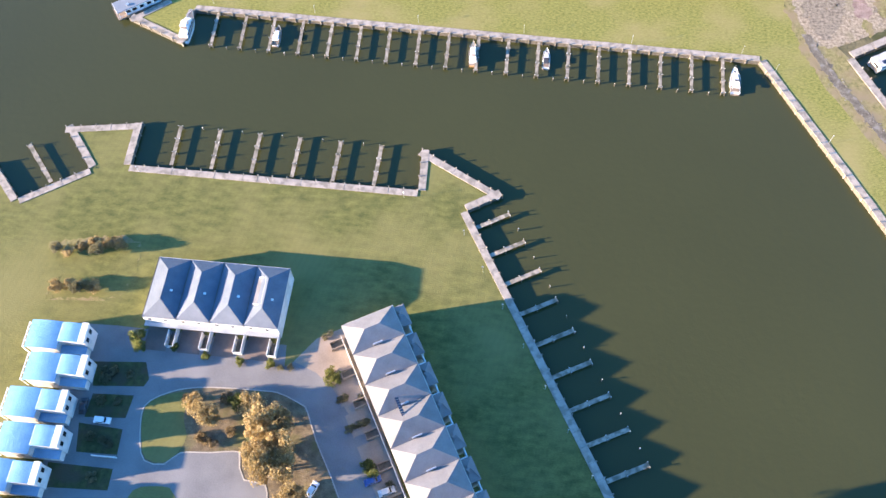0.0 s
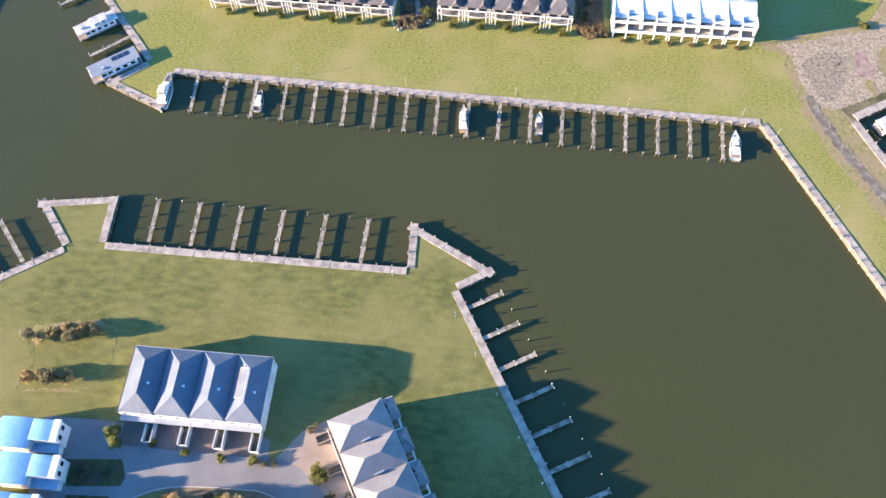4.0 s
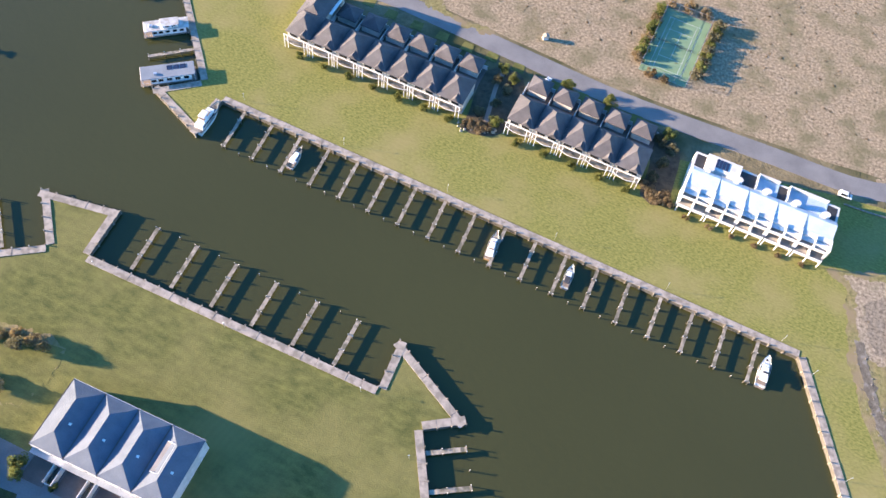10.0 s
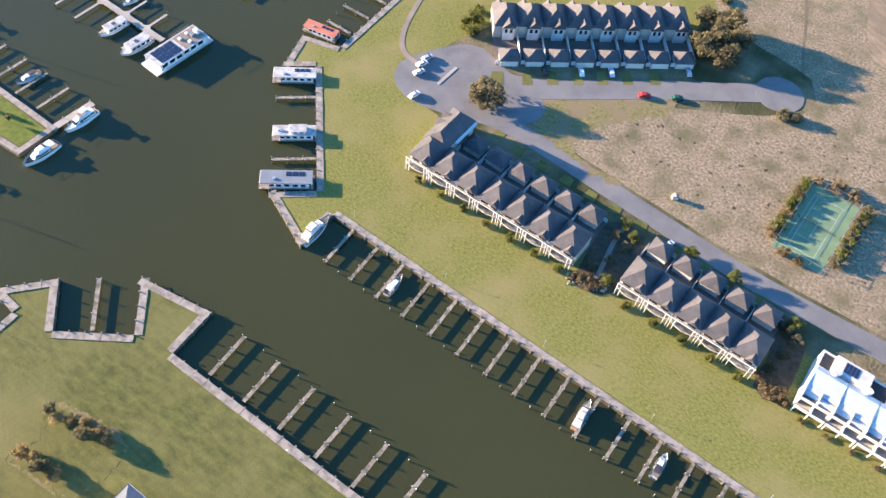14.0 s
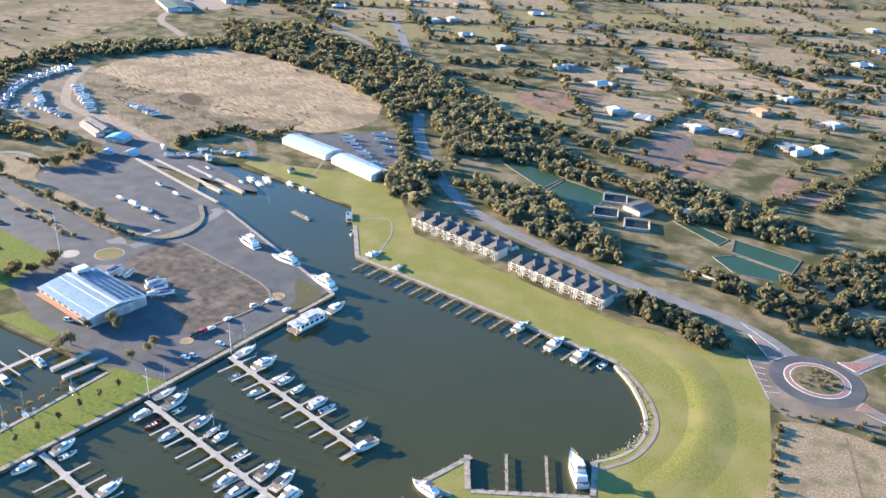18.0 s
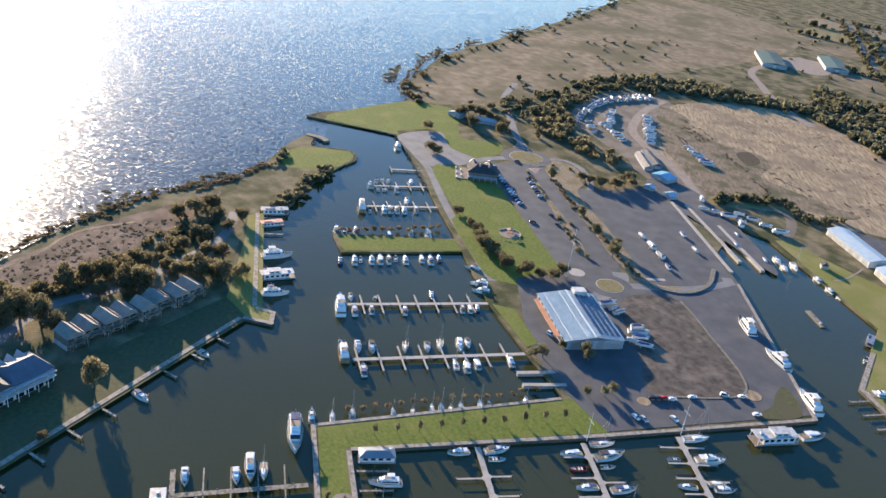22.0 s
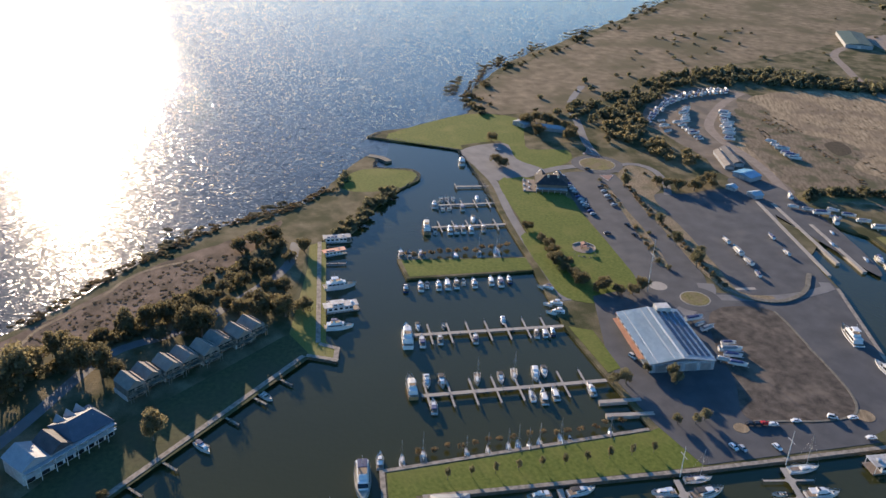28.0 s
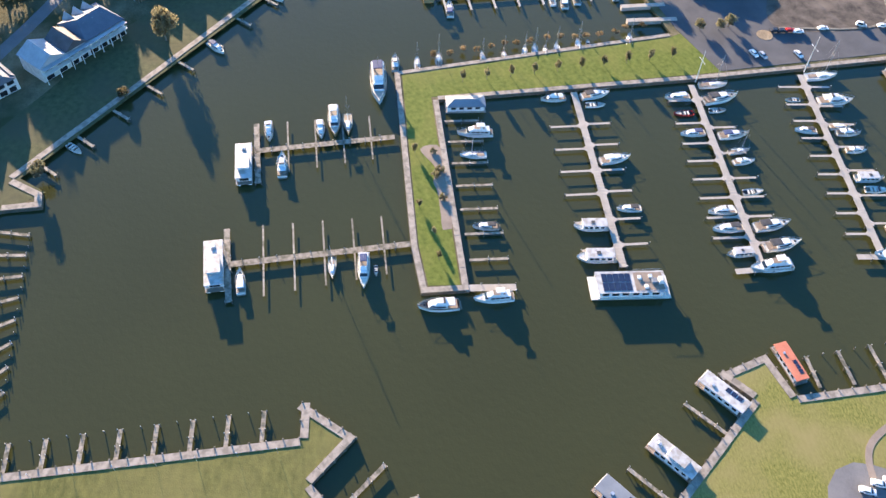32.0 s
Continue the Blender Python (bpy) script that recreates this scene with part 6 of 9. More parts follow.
MID_BASIN_BOATS = [("ship", -365.8, 210.7, 170, 21.4), ("cruiser", -373.1, 217.7, -9, 9.1), ("cruiser", -360.7, 216.7, 170, 11.5),
    ("cruiser", -360.9, 225.3, 168, 10.2), ("dinghy", -371.1, 229.7, -13, 6.6), ("cruiser", -358.2, 241.6, 165, 10.3),
    ("cruiser", -369.9, 259.1, -16, 9.4), ("cruiser", -356.8, 271.4, 164, 9.6), ("cruiser", -356.2, 275.1, 169, 9.1),
    ("cruiser", -356.8, 279.4, 165, 9.1), ("ship", -396.5, 291.6, -137, 10.7), ("ship", -379.7, 289.2, -114, 11.6),
    ("ship", -372.1, 287.4, -114, 11.2)]
ISLAND_BOATS = [("cruiser", -411.9, 220.7, 167, 10.7), ("cruiser", -411.9, 228.6, 170, 12.0), ("dinghy", -412.9, 232.2, 168, 7.3),
    ("cruiser", -411.4, 238.0, 168, 11.5), ("cruiser", -411.6, 242.8, 168, 12.8), ("cruiser", -411.1, 247.5, 167, 11.6),
    ("dinghy", -412.3, 251.8, 168, 7.4), ("cruiser", -410.0, 256.7, 172, 11.1), ("cruiser", -410.7, 266.3, 168, 10.6),
    ("cruiser", -408.7, 270.9, 168, 12.4), ("cruiser", -410.1, 276.1, 169, 10.0), ("cruiser", -448.7, 226.5, 172, 13.8),
    ("dinghy", -448.0, 231.1, 170, 9.0), ("cruiser", -447.0, 237.5, 170, 12.5), ("cruiser", -441.6, 255.6, 172, 11.1),
    ("yacht", -442.8, 269.6, 166, 9.8), ("yacht", -441.0, 279.4, 167, 13.4)]
FAR_BASIN_BOATS = [("trawler", -480.9, 248.9, 171, 18.9), ("dinghy", -475.5, 253.0, 167, 8.5), ("cruiser", -475.6, 262.0, 169, 12.5),
    ("cruiser", -475.5, 266.0, 167, 12.6), ("cruiser", -475.0, 270.1, 167, 11.8), ("cruiser", -474.1, 274.5, 168, 11.8),
    ("cruiser", -486.6, 279.8, -16, 11.6), ("cruiser", -474.4, 282.4, 167, 11.1), ("cruiser", -513.8, 262.7, 165, 12.5),
    ("dinghy", -519.9, 268.7, -13, 9.1), ("dinghy", -520.1, 272.4, -13, 9.2), ("dinghy", -519.7, 276.5, -14, 8.3),
    ("cruiser", -516.6, 291.5, -15, 10.1), ("dinghy", -507.6, 266.4, 167, 8.8), ("dinghy", -507.7, 270.4, 166, 8.8),
    ("cruiser", -506.4, 278.7, 167, 11.5), ("cruiser", -585.2, 301.5, 166, 18.2)]
moor(ARM_BOATS, [1, 1, 3, 0, 2, 1, 1, 1, 3, 2, 1, 1, 1, 0, 0, 0, 0, 2])
moor(HEDGE_BOATS)
moor(FIRST_PIER_BOATS, [1, 2, 0, 3, 2, 0, 0])
moor(SECOND_PIER_BOATS, [3, 2, 0, 1, 2, 0, 0, 2, 0, 0, 1, 1, 1, 2, 2, 0])
moor(THIRD_PIER_BOATS)
moor(EAST_QUAY_BOATS, None, True)
moor(NORTH_ROW_BOATS, None, True)
moor(SLOT_BOATS)
moor(BERTH_BOATS, [0, 3, 0, 2, 1])
moor(HOUSEBOATS, [0, 1, 2, 3, 0])
moor(SPIT_BOATS, None, True)
moor(SPIT_ROW)
moor(NEAR_BASIN_BOATS)
moor(MID_BASIN_BOATS, None, True)
moor(ISLAND_BOATS, None, True)
moor(FAR_BASIN_BOATS, None, True)
for ob in UNUSED:
    for o in (*ob.children_recursive, ob):
        bpy.data.objects.remove(o)

# the great houseboat with its solar roof at the end of the first pier
def solar_houseboat():
    ob = thing("houseboat", "great white houseboat with a roof of solar panels", "houseboat", "", pose(-168, 228, WATER + 0.05, 0, 0, 79))
    part("pontoon", cabin(-12, 12, 4.0, 4.0, -0.5, 0.5, 0.4, 0.8, 1.0), METAL, ob)
    part("deck", boxes((-12, 12, -4.2, 4.2, 0.5, 0.68)), DECK, ob)
    house = part("cabin", boxes((-9.5, 9.5, -3.5, 3.5, 0.68, 3.2)), HULL, ob)
    for y in (3.52, -3.52):
        for i in range(6):
            part("side_window", boxes((-8.8 + 3 * i, -6.8 + 3 * i, y - 0.05, y + 0.05, 1.5, 2.7)), GLASS, house)
    part("roof", boxes((-10.2, 10.6, -4.0, 4.0, 3.2, 3.4)), ROOF_WHITE, ob)
    for i in range(5):
        for j in range(2):
            part("solar_panel", boxes((-8.5 + 1.75 * i, -6.9 + 1.75 * i, -3.2 + 3.3 * j, -0.2 + 3.3 * j, 3.45, 3.52)), SOLAR, ob)
    part("roof_deck", boxes((1.2, 9.8, -3.4, 3.4, 3.4, 3.46)), TEAK, ob)
    for x, y in ((2.2, 1.4), (3.8, -2.0), (5.6, 1.8)):
        part("roof_seat", cabin(x, x + 1.3, 0.7, 0.7, 3.46, 4.0, 0.05, 0.2), HULL, ob).location.y = y
    part("spa", cabin(6.2, 8.0, 0.9, 0.9, 3.46, 4.2, 0.1, 0.1, 0.95), ROOF_GREY, ob)
    part("helm", cabin(8.2, 9.8, 1.2, 1.0, 3.4, 4.9, 0.1, 0.4), HULL, ob)
    for x in (-9.8, 0, 10.2):
        for y in (4.0, -4.0):
            part("roof_post", boxes((x - 0.08, x + 0.08, y - 0.08, y + 0.08, 0.6, 3.25)), WHITE, ob)
    bm = bmesh.new()
    for y in (3.9, -3.9):
        for i in range(9):
            tube(bm, (1.2 + i, y, 3.4), (1.2 + i, y, 4.4), 0.035, 4)
        tube(bm, (1.2, y, 4.4), (9.8, y, 4.4), 0.04, 4)
    part("rail", bm, METAL, ob)


solar_houseboat()
barge = thing("work_barge", "rusty flat work barge adrift in the channel", "barge", "", pose(-325, 468, WATER, 0, 0, 168))
part("hull", cabin(-9, 9, 1.6, 1.6, -0.4, 0.6, 0.4, 0.4, 0.98), PILE, barge)
part("deck", boxes((-8.6, 8.6, -1.5, 1.5, 0.6, 0.7)), TIMBER, barge)
part("winch", cabin(-6, -4.6, 0.6, 0.6, 0.7, 1.5, 0.1, 0.1), METAL, barge)

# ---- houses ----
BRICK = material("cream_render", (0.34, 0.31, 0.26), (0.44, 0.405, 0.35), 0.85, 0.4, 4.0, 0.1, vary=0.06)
RENDER_WHITE = material("white_render", (0.48, 0.47, 0.45), (0.58, 0.57, 0.55), 0.8, 0.3, 4.0, 0.1, spots=(0.42, 0.41, 0.385), spot_scale=0.4)

PAVING_DARK = material("brown_paving", (0.10, 0.077, 0.067), (0.15, 0.115, 0.10), 0.85, 0.3, 4.0, 0.3)


def roofing(name, low, high, rough, course, vary=0.08, metal=0.0, specular=0.15):
    """Roof covering with courses that follow the plan."""
    m = material(name, low, high, rough, 0.35, 2.5, 0.0, metal=metal, vary=vary, specular=specular)
    n, l = m.node_tree.nodes, m.node_tree.links
    co = n.new("ShaderNodeTexCoord")
    wave = n.new("ShaderNodeTexWave")
    wave.inputs["Scale"].default_value = course
    wave.inputs["Distortion"].default_value = 0.4
    l.new(co.outputs["Object"], wave.inputs["Vector"])
    relief = n.new("ShaderNodeBump")
    relief.inputs["Strength"].default_value, relief.inputs["Distance"].default_value = 0.5, 0.05
    l.new(wave.outputs["Fac"], relief.inputs["Height"])
    l.new(relief.outputs[0], n["Principled BSDF"].inputs["Normal"])
    return m


TILE_BROWN = roofing("brown_roof_tiles", (0.056, 0.053, 0.057), (0.094, 0.089, 0.093), 0.62, 1.6, specular=0.25)
TILE_DARK = roofing("dark_slate_tiles", (0.04, 0.038, 0.04), (0.07, 0.066, 0.068), 0.85, 1.6)
TILE_SLATE = roofing("blue_grey_roof_tiles", (0.078, 0.098, 0.128), (0.108, 0.132, 0.165), 0.6, 1.6, specular=0.2)
TILE_PALE = roofing("pale_grey_roof_tiles", (0.15, 0.145, 0.145), (0.205, 0.198, 0.197), 0.7, 1.6)
METAL_BLUE = roofing("pale_blue_metal_roof", (0.10, 0.25, 0.37), (0.145, 0.32, 0.45), 0.35, 1.1)
METAL_WHITE = roofing("white_metal_roof", (0.29, 0.385, 0.45), (0.37, 0.465, 0.525), 0.35, 1.1)
METAL_GREY = roofing("grey_metal_roof", (0.26, 0.275, 0.29), (0.36, 0.375, 0.385), 0.4, 1.1)
METAL_TEAL = roofing("teal_metal_roof", (0.055, 0.10, 0.095), (0.085, 0.14, 0.13), 0.85, 1.1)
TILE_SAND = roofing("sand_roof_tiles", (0.20, 0.175, 0.15), (0.28, 0.248, 0.215), 0.7, 1.6)
TERRACOTTA = roofing("terracotta_roof", (0.38, 0.17, 0.10), (0.48, 0.24, 0.15), 0.7, 1.6)


# Wall brown set dark, so the shade on these house fronts is in the colour.
HOUSE_WALL = material("shade_brown_wall", (0.14, 0.115, 0.095), (0.22, 0.185, 0.155), 0.85, 0.4, 4.0, 0.1, vary=0.2)
ROOF_FAR = roofing("weathered_metal_roof", (0.26, 0.285, 0.30), (0.36, 0.385, 0.395), 0.5, 1.1, 0.25)


def pane(parent, x0, x1, y, z0, z1, name="window"):
    """A framed window in a wall that faces -y or +y."""
    w = part(name, boxes((x0 - 0.08, x1 + 0.08, y - 0.05, y + 0.05, z0 - 0.08, z1 + 0.08)), WHITE, parent)
    part("pane", boxes((x0, x1, y - 0.08, y + 0.08, z0, z1)), GLASS, w)
    return w


def gable(bm, x0, x1, y0, y1, z, h):
    """A small gabled roof, ridge along y."""
    xm = (x0 + x1) / 2
    a = [bm.verts.new(p) for p in ((x0, y0, z), (x1, y0, z), (xm, y0, z + h), (x0, y1, z), (x1, y1, z), (xm, y1, z + h))]
    for f in ((0, 1, 2), (3, 5, 4), (0, 2, 5, 3), (1, 4, 5, 2), (0, 3, 4, 1)):
        bm.faces.new([a[i] for i in f])


def terrace_unit(w, roof, label, group, garage=True, balcony=True, depth=11.2, gap=6.2, walls=None, rear=False, far=False, gabled=False, trim=None):
    """A two-storey terraced house: hipped roof, gabled dormer, white balcony frame, a garage behind its court."""
    ob = thing("townhouse", label, "house", group)
    h = w / 2
    back = depth + gap
    wall = part("wall", boxes((-h + 0.1, h - 0.1, 2.0, depth, 0, 5.7)), walls or BRICK, ob)
    for x in (-h + 1.0, 0.3):
        if far:
            part("window", boxes((x, x + 2.6, 1.95, 2.05, 3.3, 5.2)), GLASS, wall)
            part("glazed_door", boxes((x, x + 2.6, 1.95, 2.05, 0.3, 2.4)), GLASS, wall)
        else:
            pane(wall, x, x + 2.6, 2.0, 3.3, 5.2)
            pane(wall, x, x + 2.6, 2.0, 0.3, 2.4, "glazed_door")
    if not far:
        pane(wall, -1.2, 1.2, depth, 3.5, 4.9)
    bm = bmesh.new()
    if gabled:
        gable(bm, -h, h * 0.86, 0.6, depth + 0.5, 5.75, 3.0)
    else:
        hip(bm, -h, h, 1.0, depth + 0.5, 5.75, 4.1, "y", 4.6)
    main = part("roof", bm, roof, ob)
    bm = bmesh.new()
    gable(bm, *((h * 0.2, h, 1.8, depth, 5.75, 1.6) if gabled else (h * 0.08, h * 0.74, 0.7, 4.6, 5.85, 1.7)))
    part("dormer_roof", bm, roof, ob)
    if not gabled:
        part("roof_vent", boxes((-h * 0.35, -h * 0.35 + 0.4, 5.5, 5.9, 7.5, 8.2)), METAL, main)
    part("party_wall", boxes((-h - 0.1, -h + 0.1, 2.0, back + 3 if garage else depth + 0.5, 0, 2.2)), RENDER_WHITE, ob)
    if balcony:
        bal = part("balcony", boxes((-h + 0.2, h - 0.2, -0.4, 2.0, 2.75, 2.95)), TIMBER, ob)
        for x in (-h + 0.35, -h + 1.5, h - 1.5, h - 0.35):
            part("post", boxes((x - 0.1, x + 0.1, -0.4, -0.2, 0, 5.5)), trim or WHITE, bal)
        part("beam", boxes((-h + 0.1, h - 0.1, -0.38, -0.2, 5.45, 5.7)), trim or WHITE, bal)
        bm = bmesh.new()
        curve = [(-h + 0.4 + (w - 0.8) * k / 8, -0.3 - 1.1 * math.sin(math.pi * k / 8)) for k in range(9)]
        prism(bm, ribbon(curve, 0.12), 3.72, 3.84)
        part("curved_rail", bm, trim or WHITE, bal)
    if rear:
        bm = bmesh.new()
        gable(bm, -h * 0.75, h * 0.35, depth - 4.0, depth + 1.6, 5.6, 2.4)
        part("rear_gable", bm, roof, ob)
        part("bay_wall", boxes((-h * 0.68, h * 0.28, depth - 0.5, depth + 1.2, 0, 5.6)), RENDER_WHITE, ob)
        for x in (-h * 0.5, -h * 0.1):
            part("bay_window", boxes((x, x + 0.9, depth + 1.18, depth + 1.27, 3.4, 5.0)), GLASS, ob)
    if garage:
        part("court", boxes((-h + 0.1, h - 0.1, depth, back + 5.4, 0.0, 0.08)), PAVING_DARK, ob)
        g = part("garage_wall", boxes((-h + 0.9, h - 1.6, back, back + 5.6, 0, 2.7)), RENDER_WHITE, ob)
        part("garage_door", boxes((-h + 1.4, h - 2.1, back + 5.58, back + 5.66, 0.05, 2.3)), DECK, g)
        bm = bmesh.new()
        hip(bm, -h + 0.5, h - 1.2, back - 0.4, back + 6.0, 2.8, 2.5, "y", 3.1)
        part("garage_roof", bm, roof, ob)
        part("fence", boxes((h - 1.6, h - 0.1, back + 4.5, back + 4.65, 0, 1.8)), WHITE, ob)
    return ob


def terrace(n, start, end, unit, lift=0.02, tall=1.0, uneven=()):
    """Copies of a unit along a front line, fronts to the right of the way from start to end."""
    a, b = Vector(start), Vector(end)
    d = b - a
    ang = math.degrees(math.atan2(d.y, d.x))
    for i in range(n):
        c = a + d * ((i + 0.5) / n)
        drop, back = uneven[i % len(uneven)] if uneven else (1.0, 0.0)
        copy_thing(unit, pose(c.x, c.y, lift, 0, 0, ang) @ Matrix.Translation((0, back, 0)) @ Matrix.Diagonal((1, 1, tall * drop, 1)))


def discard(*obs):
    for ob in obs:
        for o in (*ob.children_recursive, ob):
            bpy.data.objects.remove(o)


brown_unit = terrace_unit(8.65, TILE_BROWN, "cream terraced townhouse with a brown tiled roof and white balcony", "lakeside terraces")
terrace(7, (-77, 225.3), (-17, 217.4), brown_unit)
terrace(5, (-3, 217.4), (40, 211.4), brown_unit)
far_unit = terrace_unit(8.65, TILE_BROWN, "cream terraced townhouse with a brown roof beside the basin", "basin terraces", far=True)
terrace(7, (-262, 495), (-198, 484), far_unit)
terrace(7, (-187, 478.4), (-128, 468.4), far_unit)
long_unit = terrace_unit(8.85, TILE_BROWN, "cream terraced townhouse with a brown roof facing the lawn", "inner terrace", True, False, 12.6, 8.6, None, True)
terrace(8, (-27.7, 340.1), (-87.7, 303.1), long_unit)
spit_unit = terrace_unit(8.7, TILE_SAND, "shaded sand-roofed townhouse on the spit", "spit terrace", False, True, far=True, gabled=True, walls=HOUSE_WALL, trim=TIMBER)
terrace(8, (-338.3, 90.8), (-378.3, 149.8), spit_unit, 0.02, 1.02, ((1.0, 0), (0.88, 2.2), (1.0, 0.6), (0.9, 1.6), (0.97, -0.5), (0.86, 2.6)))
white_unit = terrace_unit(8.4, TILE_SLATE, "white townhouse with a slate roof on the spit", "spit terrace", False, False, 12.0, 4.4, RENDER_WHITE, gabled=True)
terrace(4, (-276, 24), (-294, 51), white_unit, 0.02, 1.0)
discard(brown_unit, far_unit, long_unit, spit_unit, white_unit)


def villa(x, y, ang, w, d, h, roof, axis, rise, label):
    """A white lakeside villa: rendered walls, one large roof, a porch of posts and a balcony towards the quay."""
    ob = thing("villa", label, "house", "spit villas", pose(x, y, 0.02, 0, 0, ang))
    wall = part("wall", boxes((0, w, 0, d, 0, h)), RENDER_WHITE, ob)
    bm = bmesh.new()
    if axis == "y":
        gable(bm, -0.4, w + 0.4, -0.6, d + 0.6, h, rise)
    else:
        hip(bm, -0.5, w + 0.5, -0.6, d + 0.6, h + 0.1, rise, "x", 3.5)
    part("roof", bm, roof, ob)
    k = max(2, int(w / 4))
    for i in range(k):
        c = w * (i + 0.5) / k
        pane(wall, c - 1.6, c + 1.6, 0, 0.2, 2.6, "glazed_door")
        pane(wall, c - 1.6, c + 1.6, 0, 3.95, 5.8)
        part("porch_post", boxes((c - w / k / 2 + 0.1, c - w / k / 2 + 0.3, -2.2, -2.0, 0, 5.9)), WHITE, ob)
    part("balcony", boxes((0.1, w - 0.1, -2.2, 0, 3.65, 3.85)), WHITE, ob)
    part("balcony_rail", boxes((0.1, w - 0.1, -2.2, -2.1, 4.7, 4.82)), WHITE, ob)
    part("porch_beam", boxes((0.1, w - 0.1, -2.25, -1.95, 5.9, 6.15)), WHITE, ob)
    part("porch_roof", boxes((0.0, w, -2.5, -0.62, 6.15, 6.3)), METAL_GREY, ob)
    for i in range(k - 1):
        bm = bmesh.new()
        gable(bm, w * (i + 1) / k - 1.8, w * (i + 1) / k + 1.8, d * 0.35, d + 1.2, h + 0.2, rise * 0.75)
        part("dormer_roof", bm, METAL_GREY, ob)
    return ob


for u0, w, d, h, roof, axis, rise, label in ((0, 11.0, 12.0, 6.4, METAL_GREY, "y", 3.0, "white villa with a pale gabled roof on the spit"), (11.2, 8.4, 11.0, 6.8, TILE_BROWN, "y", 3.0, "white villa with a brown gabled roof on the spit"),
                                             (19.8, 16.5, 15.0, 6.6, TILE_SLATE, "x", 3.6, "long white villa with a slate-blue hipped roof on the spit")):
    villa(-297 - 0.629 * u0, 58 + 0.777 * u0, 129, w, d, h, roof, axis, rise, label)
wing = thing("house_wing", "long brown-roofed end wing of the lakeside terrace", "house", "", pose(-77, 225.3, 0.02, 0, 0, -7.5))
part("wall", boxes((-0.2, 8.0, 12.0, 25.0, 0, 5.7)), BRICK, wing)
bm = bmesh.new()
hip(bm, -0.6, 8.4, 9.0, 25.5, 5.8, 3.4, "y", 3.0)
part("roof", bm, TILE_BROWN, wing)
part("gutter_frame", boxes((8.3, 9.3, 14.0, 25.0, 5.3, 5.7)), WHITE, wing)
pane(wing, 2.0, 5.0, 25.0, 3.2, 5.0)
for y in (17.5, 21.0):
    bm = bmesh.new()
    gable(bm, -1.6, 1.6, -3.6, 0.0, 5.8, 2.0)
    for corner in bm.verts:
        corner.co = Vector((-1.1 - corner.co.y, corner.co.x + y, corner.co.z))
    bmesh.ops.recalc_face_normals(bm, faces=bm.faces)
    part("dormer_roof", bm, TILE_BROWN, wing)


def slate_unit(i):
    """One of four tall houses with a slate-blue hipped roof, garage and walled entry."""
    ob = thing("townhouse", "white townhouse with a blue-grey hipped roof and garage court", "house", "slate terrace")
    w, depth = 8.95, 17.3
    h = w / 2
    wall = part("wall", boxes((-h, h, 0, depth, 0, 5.72)), RENDER_WHITE, ob)
    for x in (-3.2, 1.0):
        pane(wall, x, x + 0.9, 0, 4.4, 5.4)
        pane(wall, x, x + 2.0, depth, 3.4, 5.4)
    part("garage_door", boxes((-3.8, 1.6, -0.06, 0.04, 0.1, 2.5)), DECK, wall)
    part("canopy_roof", boxes((-h, h, -1.3, 0.0, 2.9, 3.1)), METAL_GREY, ob)
    bm = bmesh.new()
    hip(bm, -h + 0.03, h - 0.03, 0.1, depth + 0.15, 5.96, 2.5, "y", 4.4)
    roof = part("roof", bm, TILE_SLATE, ob)
    part("skylight", boxes((1.6, 2.2, 7.2, 7.8, 7.2, 7.58)), WHITE, roof)
    part("parapet", boxes((-h - 0.07, -h + 0.07, -0.1, depth + 0.1, 5.73, 6.1)), PILE, ob)
    part("gutter", boxes((-h, h, depth + 0.16, depth + 0.3, 5.75, 5.95)), METAL_GREY, ob)
    part("entry_wall", boxes((h - 2.6, h - 2.4, -5.8, -1.3, 0, 2.3)), RENDER_WHITE, ob)
    part("entry_wall", boxes((h - 0.5, h - 0.3, -5.8, 0, 0, 2.3)), RENDER_WHITE, ob)
    part("entry_wall", boxes((h - 2.4, h - 0.5, -5.8, -5.6, 0, 1.6)), RENDER_WHITE, ob)
    part("planter_soil", boxes((h - 2.2, h - 0.7, -5.2, -2.2, 0, 0.5)), PILE, ob)
    part("drive", boxes((-h + 0.2, h - 2.7, -6.8, 0, 0.0, 0.1)), PAVING_DARK, ob)
    return ob


unit = slate_unit(0)
terrace(4, (-83.3, 87), (-47.4, 83), unit)
discard(unit)

roof_bay = thing("roof_terrace", "small sunken roof terrace with a dark frame on the slate roof", "roof terrace", "", pose(-52.5, 93.5, 6.5, 0, 0, -6.5))
part("floor", boxes((-1.2, 1.0, -4.0, 3.5, 0, 0.9)), CONCRETE, roof_bay)
part("parapet", boxes((-1.0, 1.15, 3.5, 3.65, 0, 1.5), (1.0, 1.15, -4.0, 3.5, 0, 1.6), (-1.2, 1.15, -4.15, -4.0, 0, 1.3)), WHITE, roof_bay)


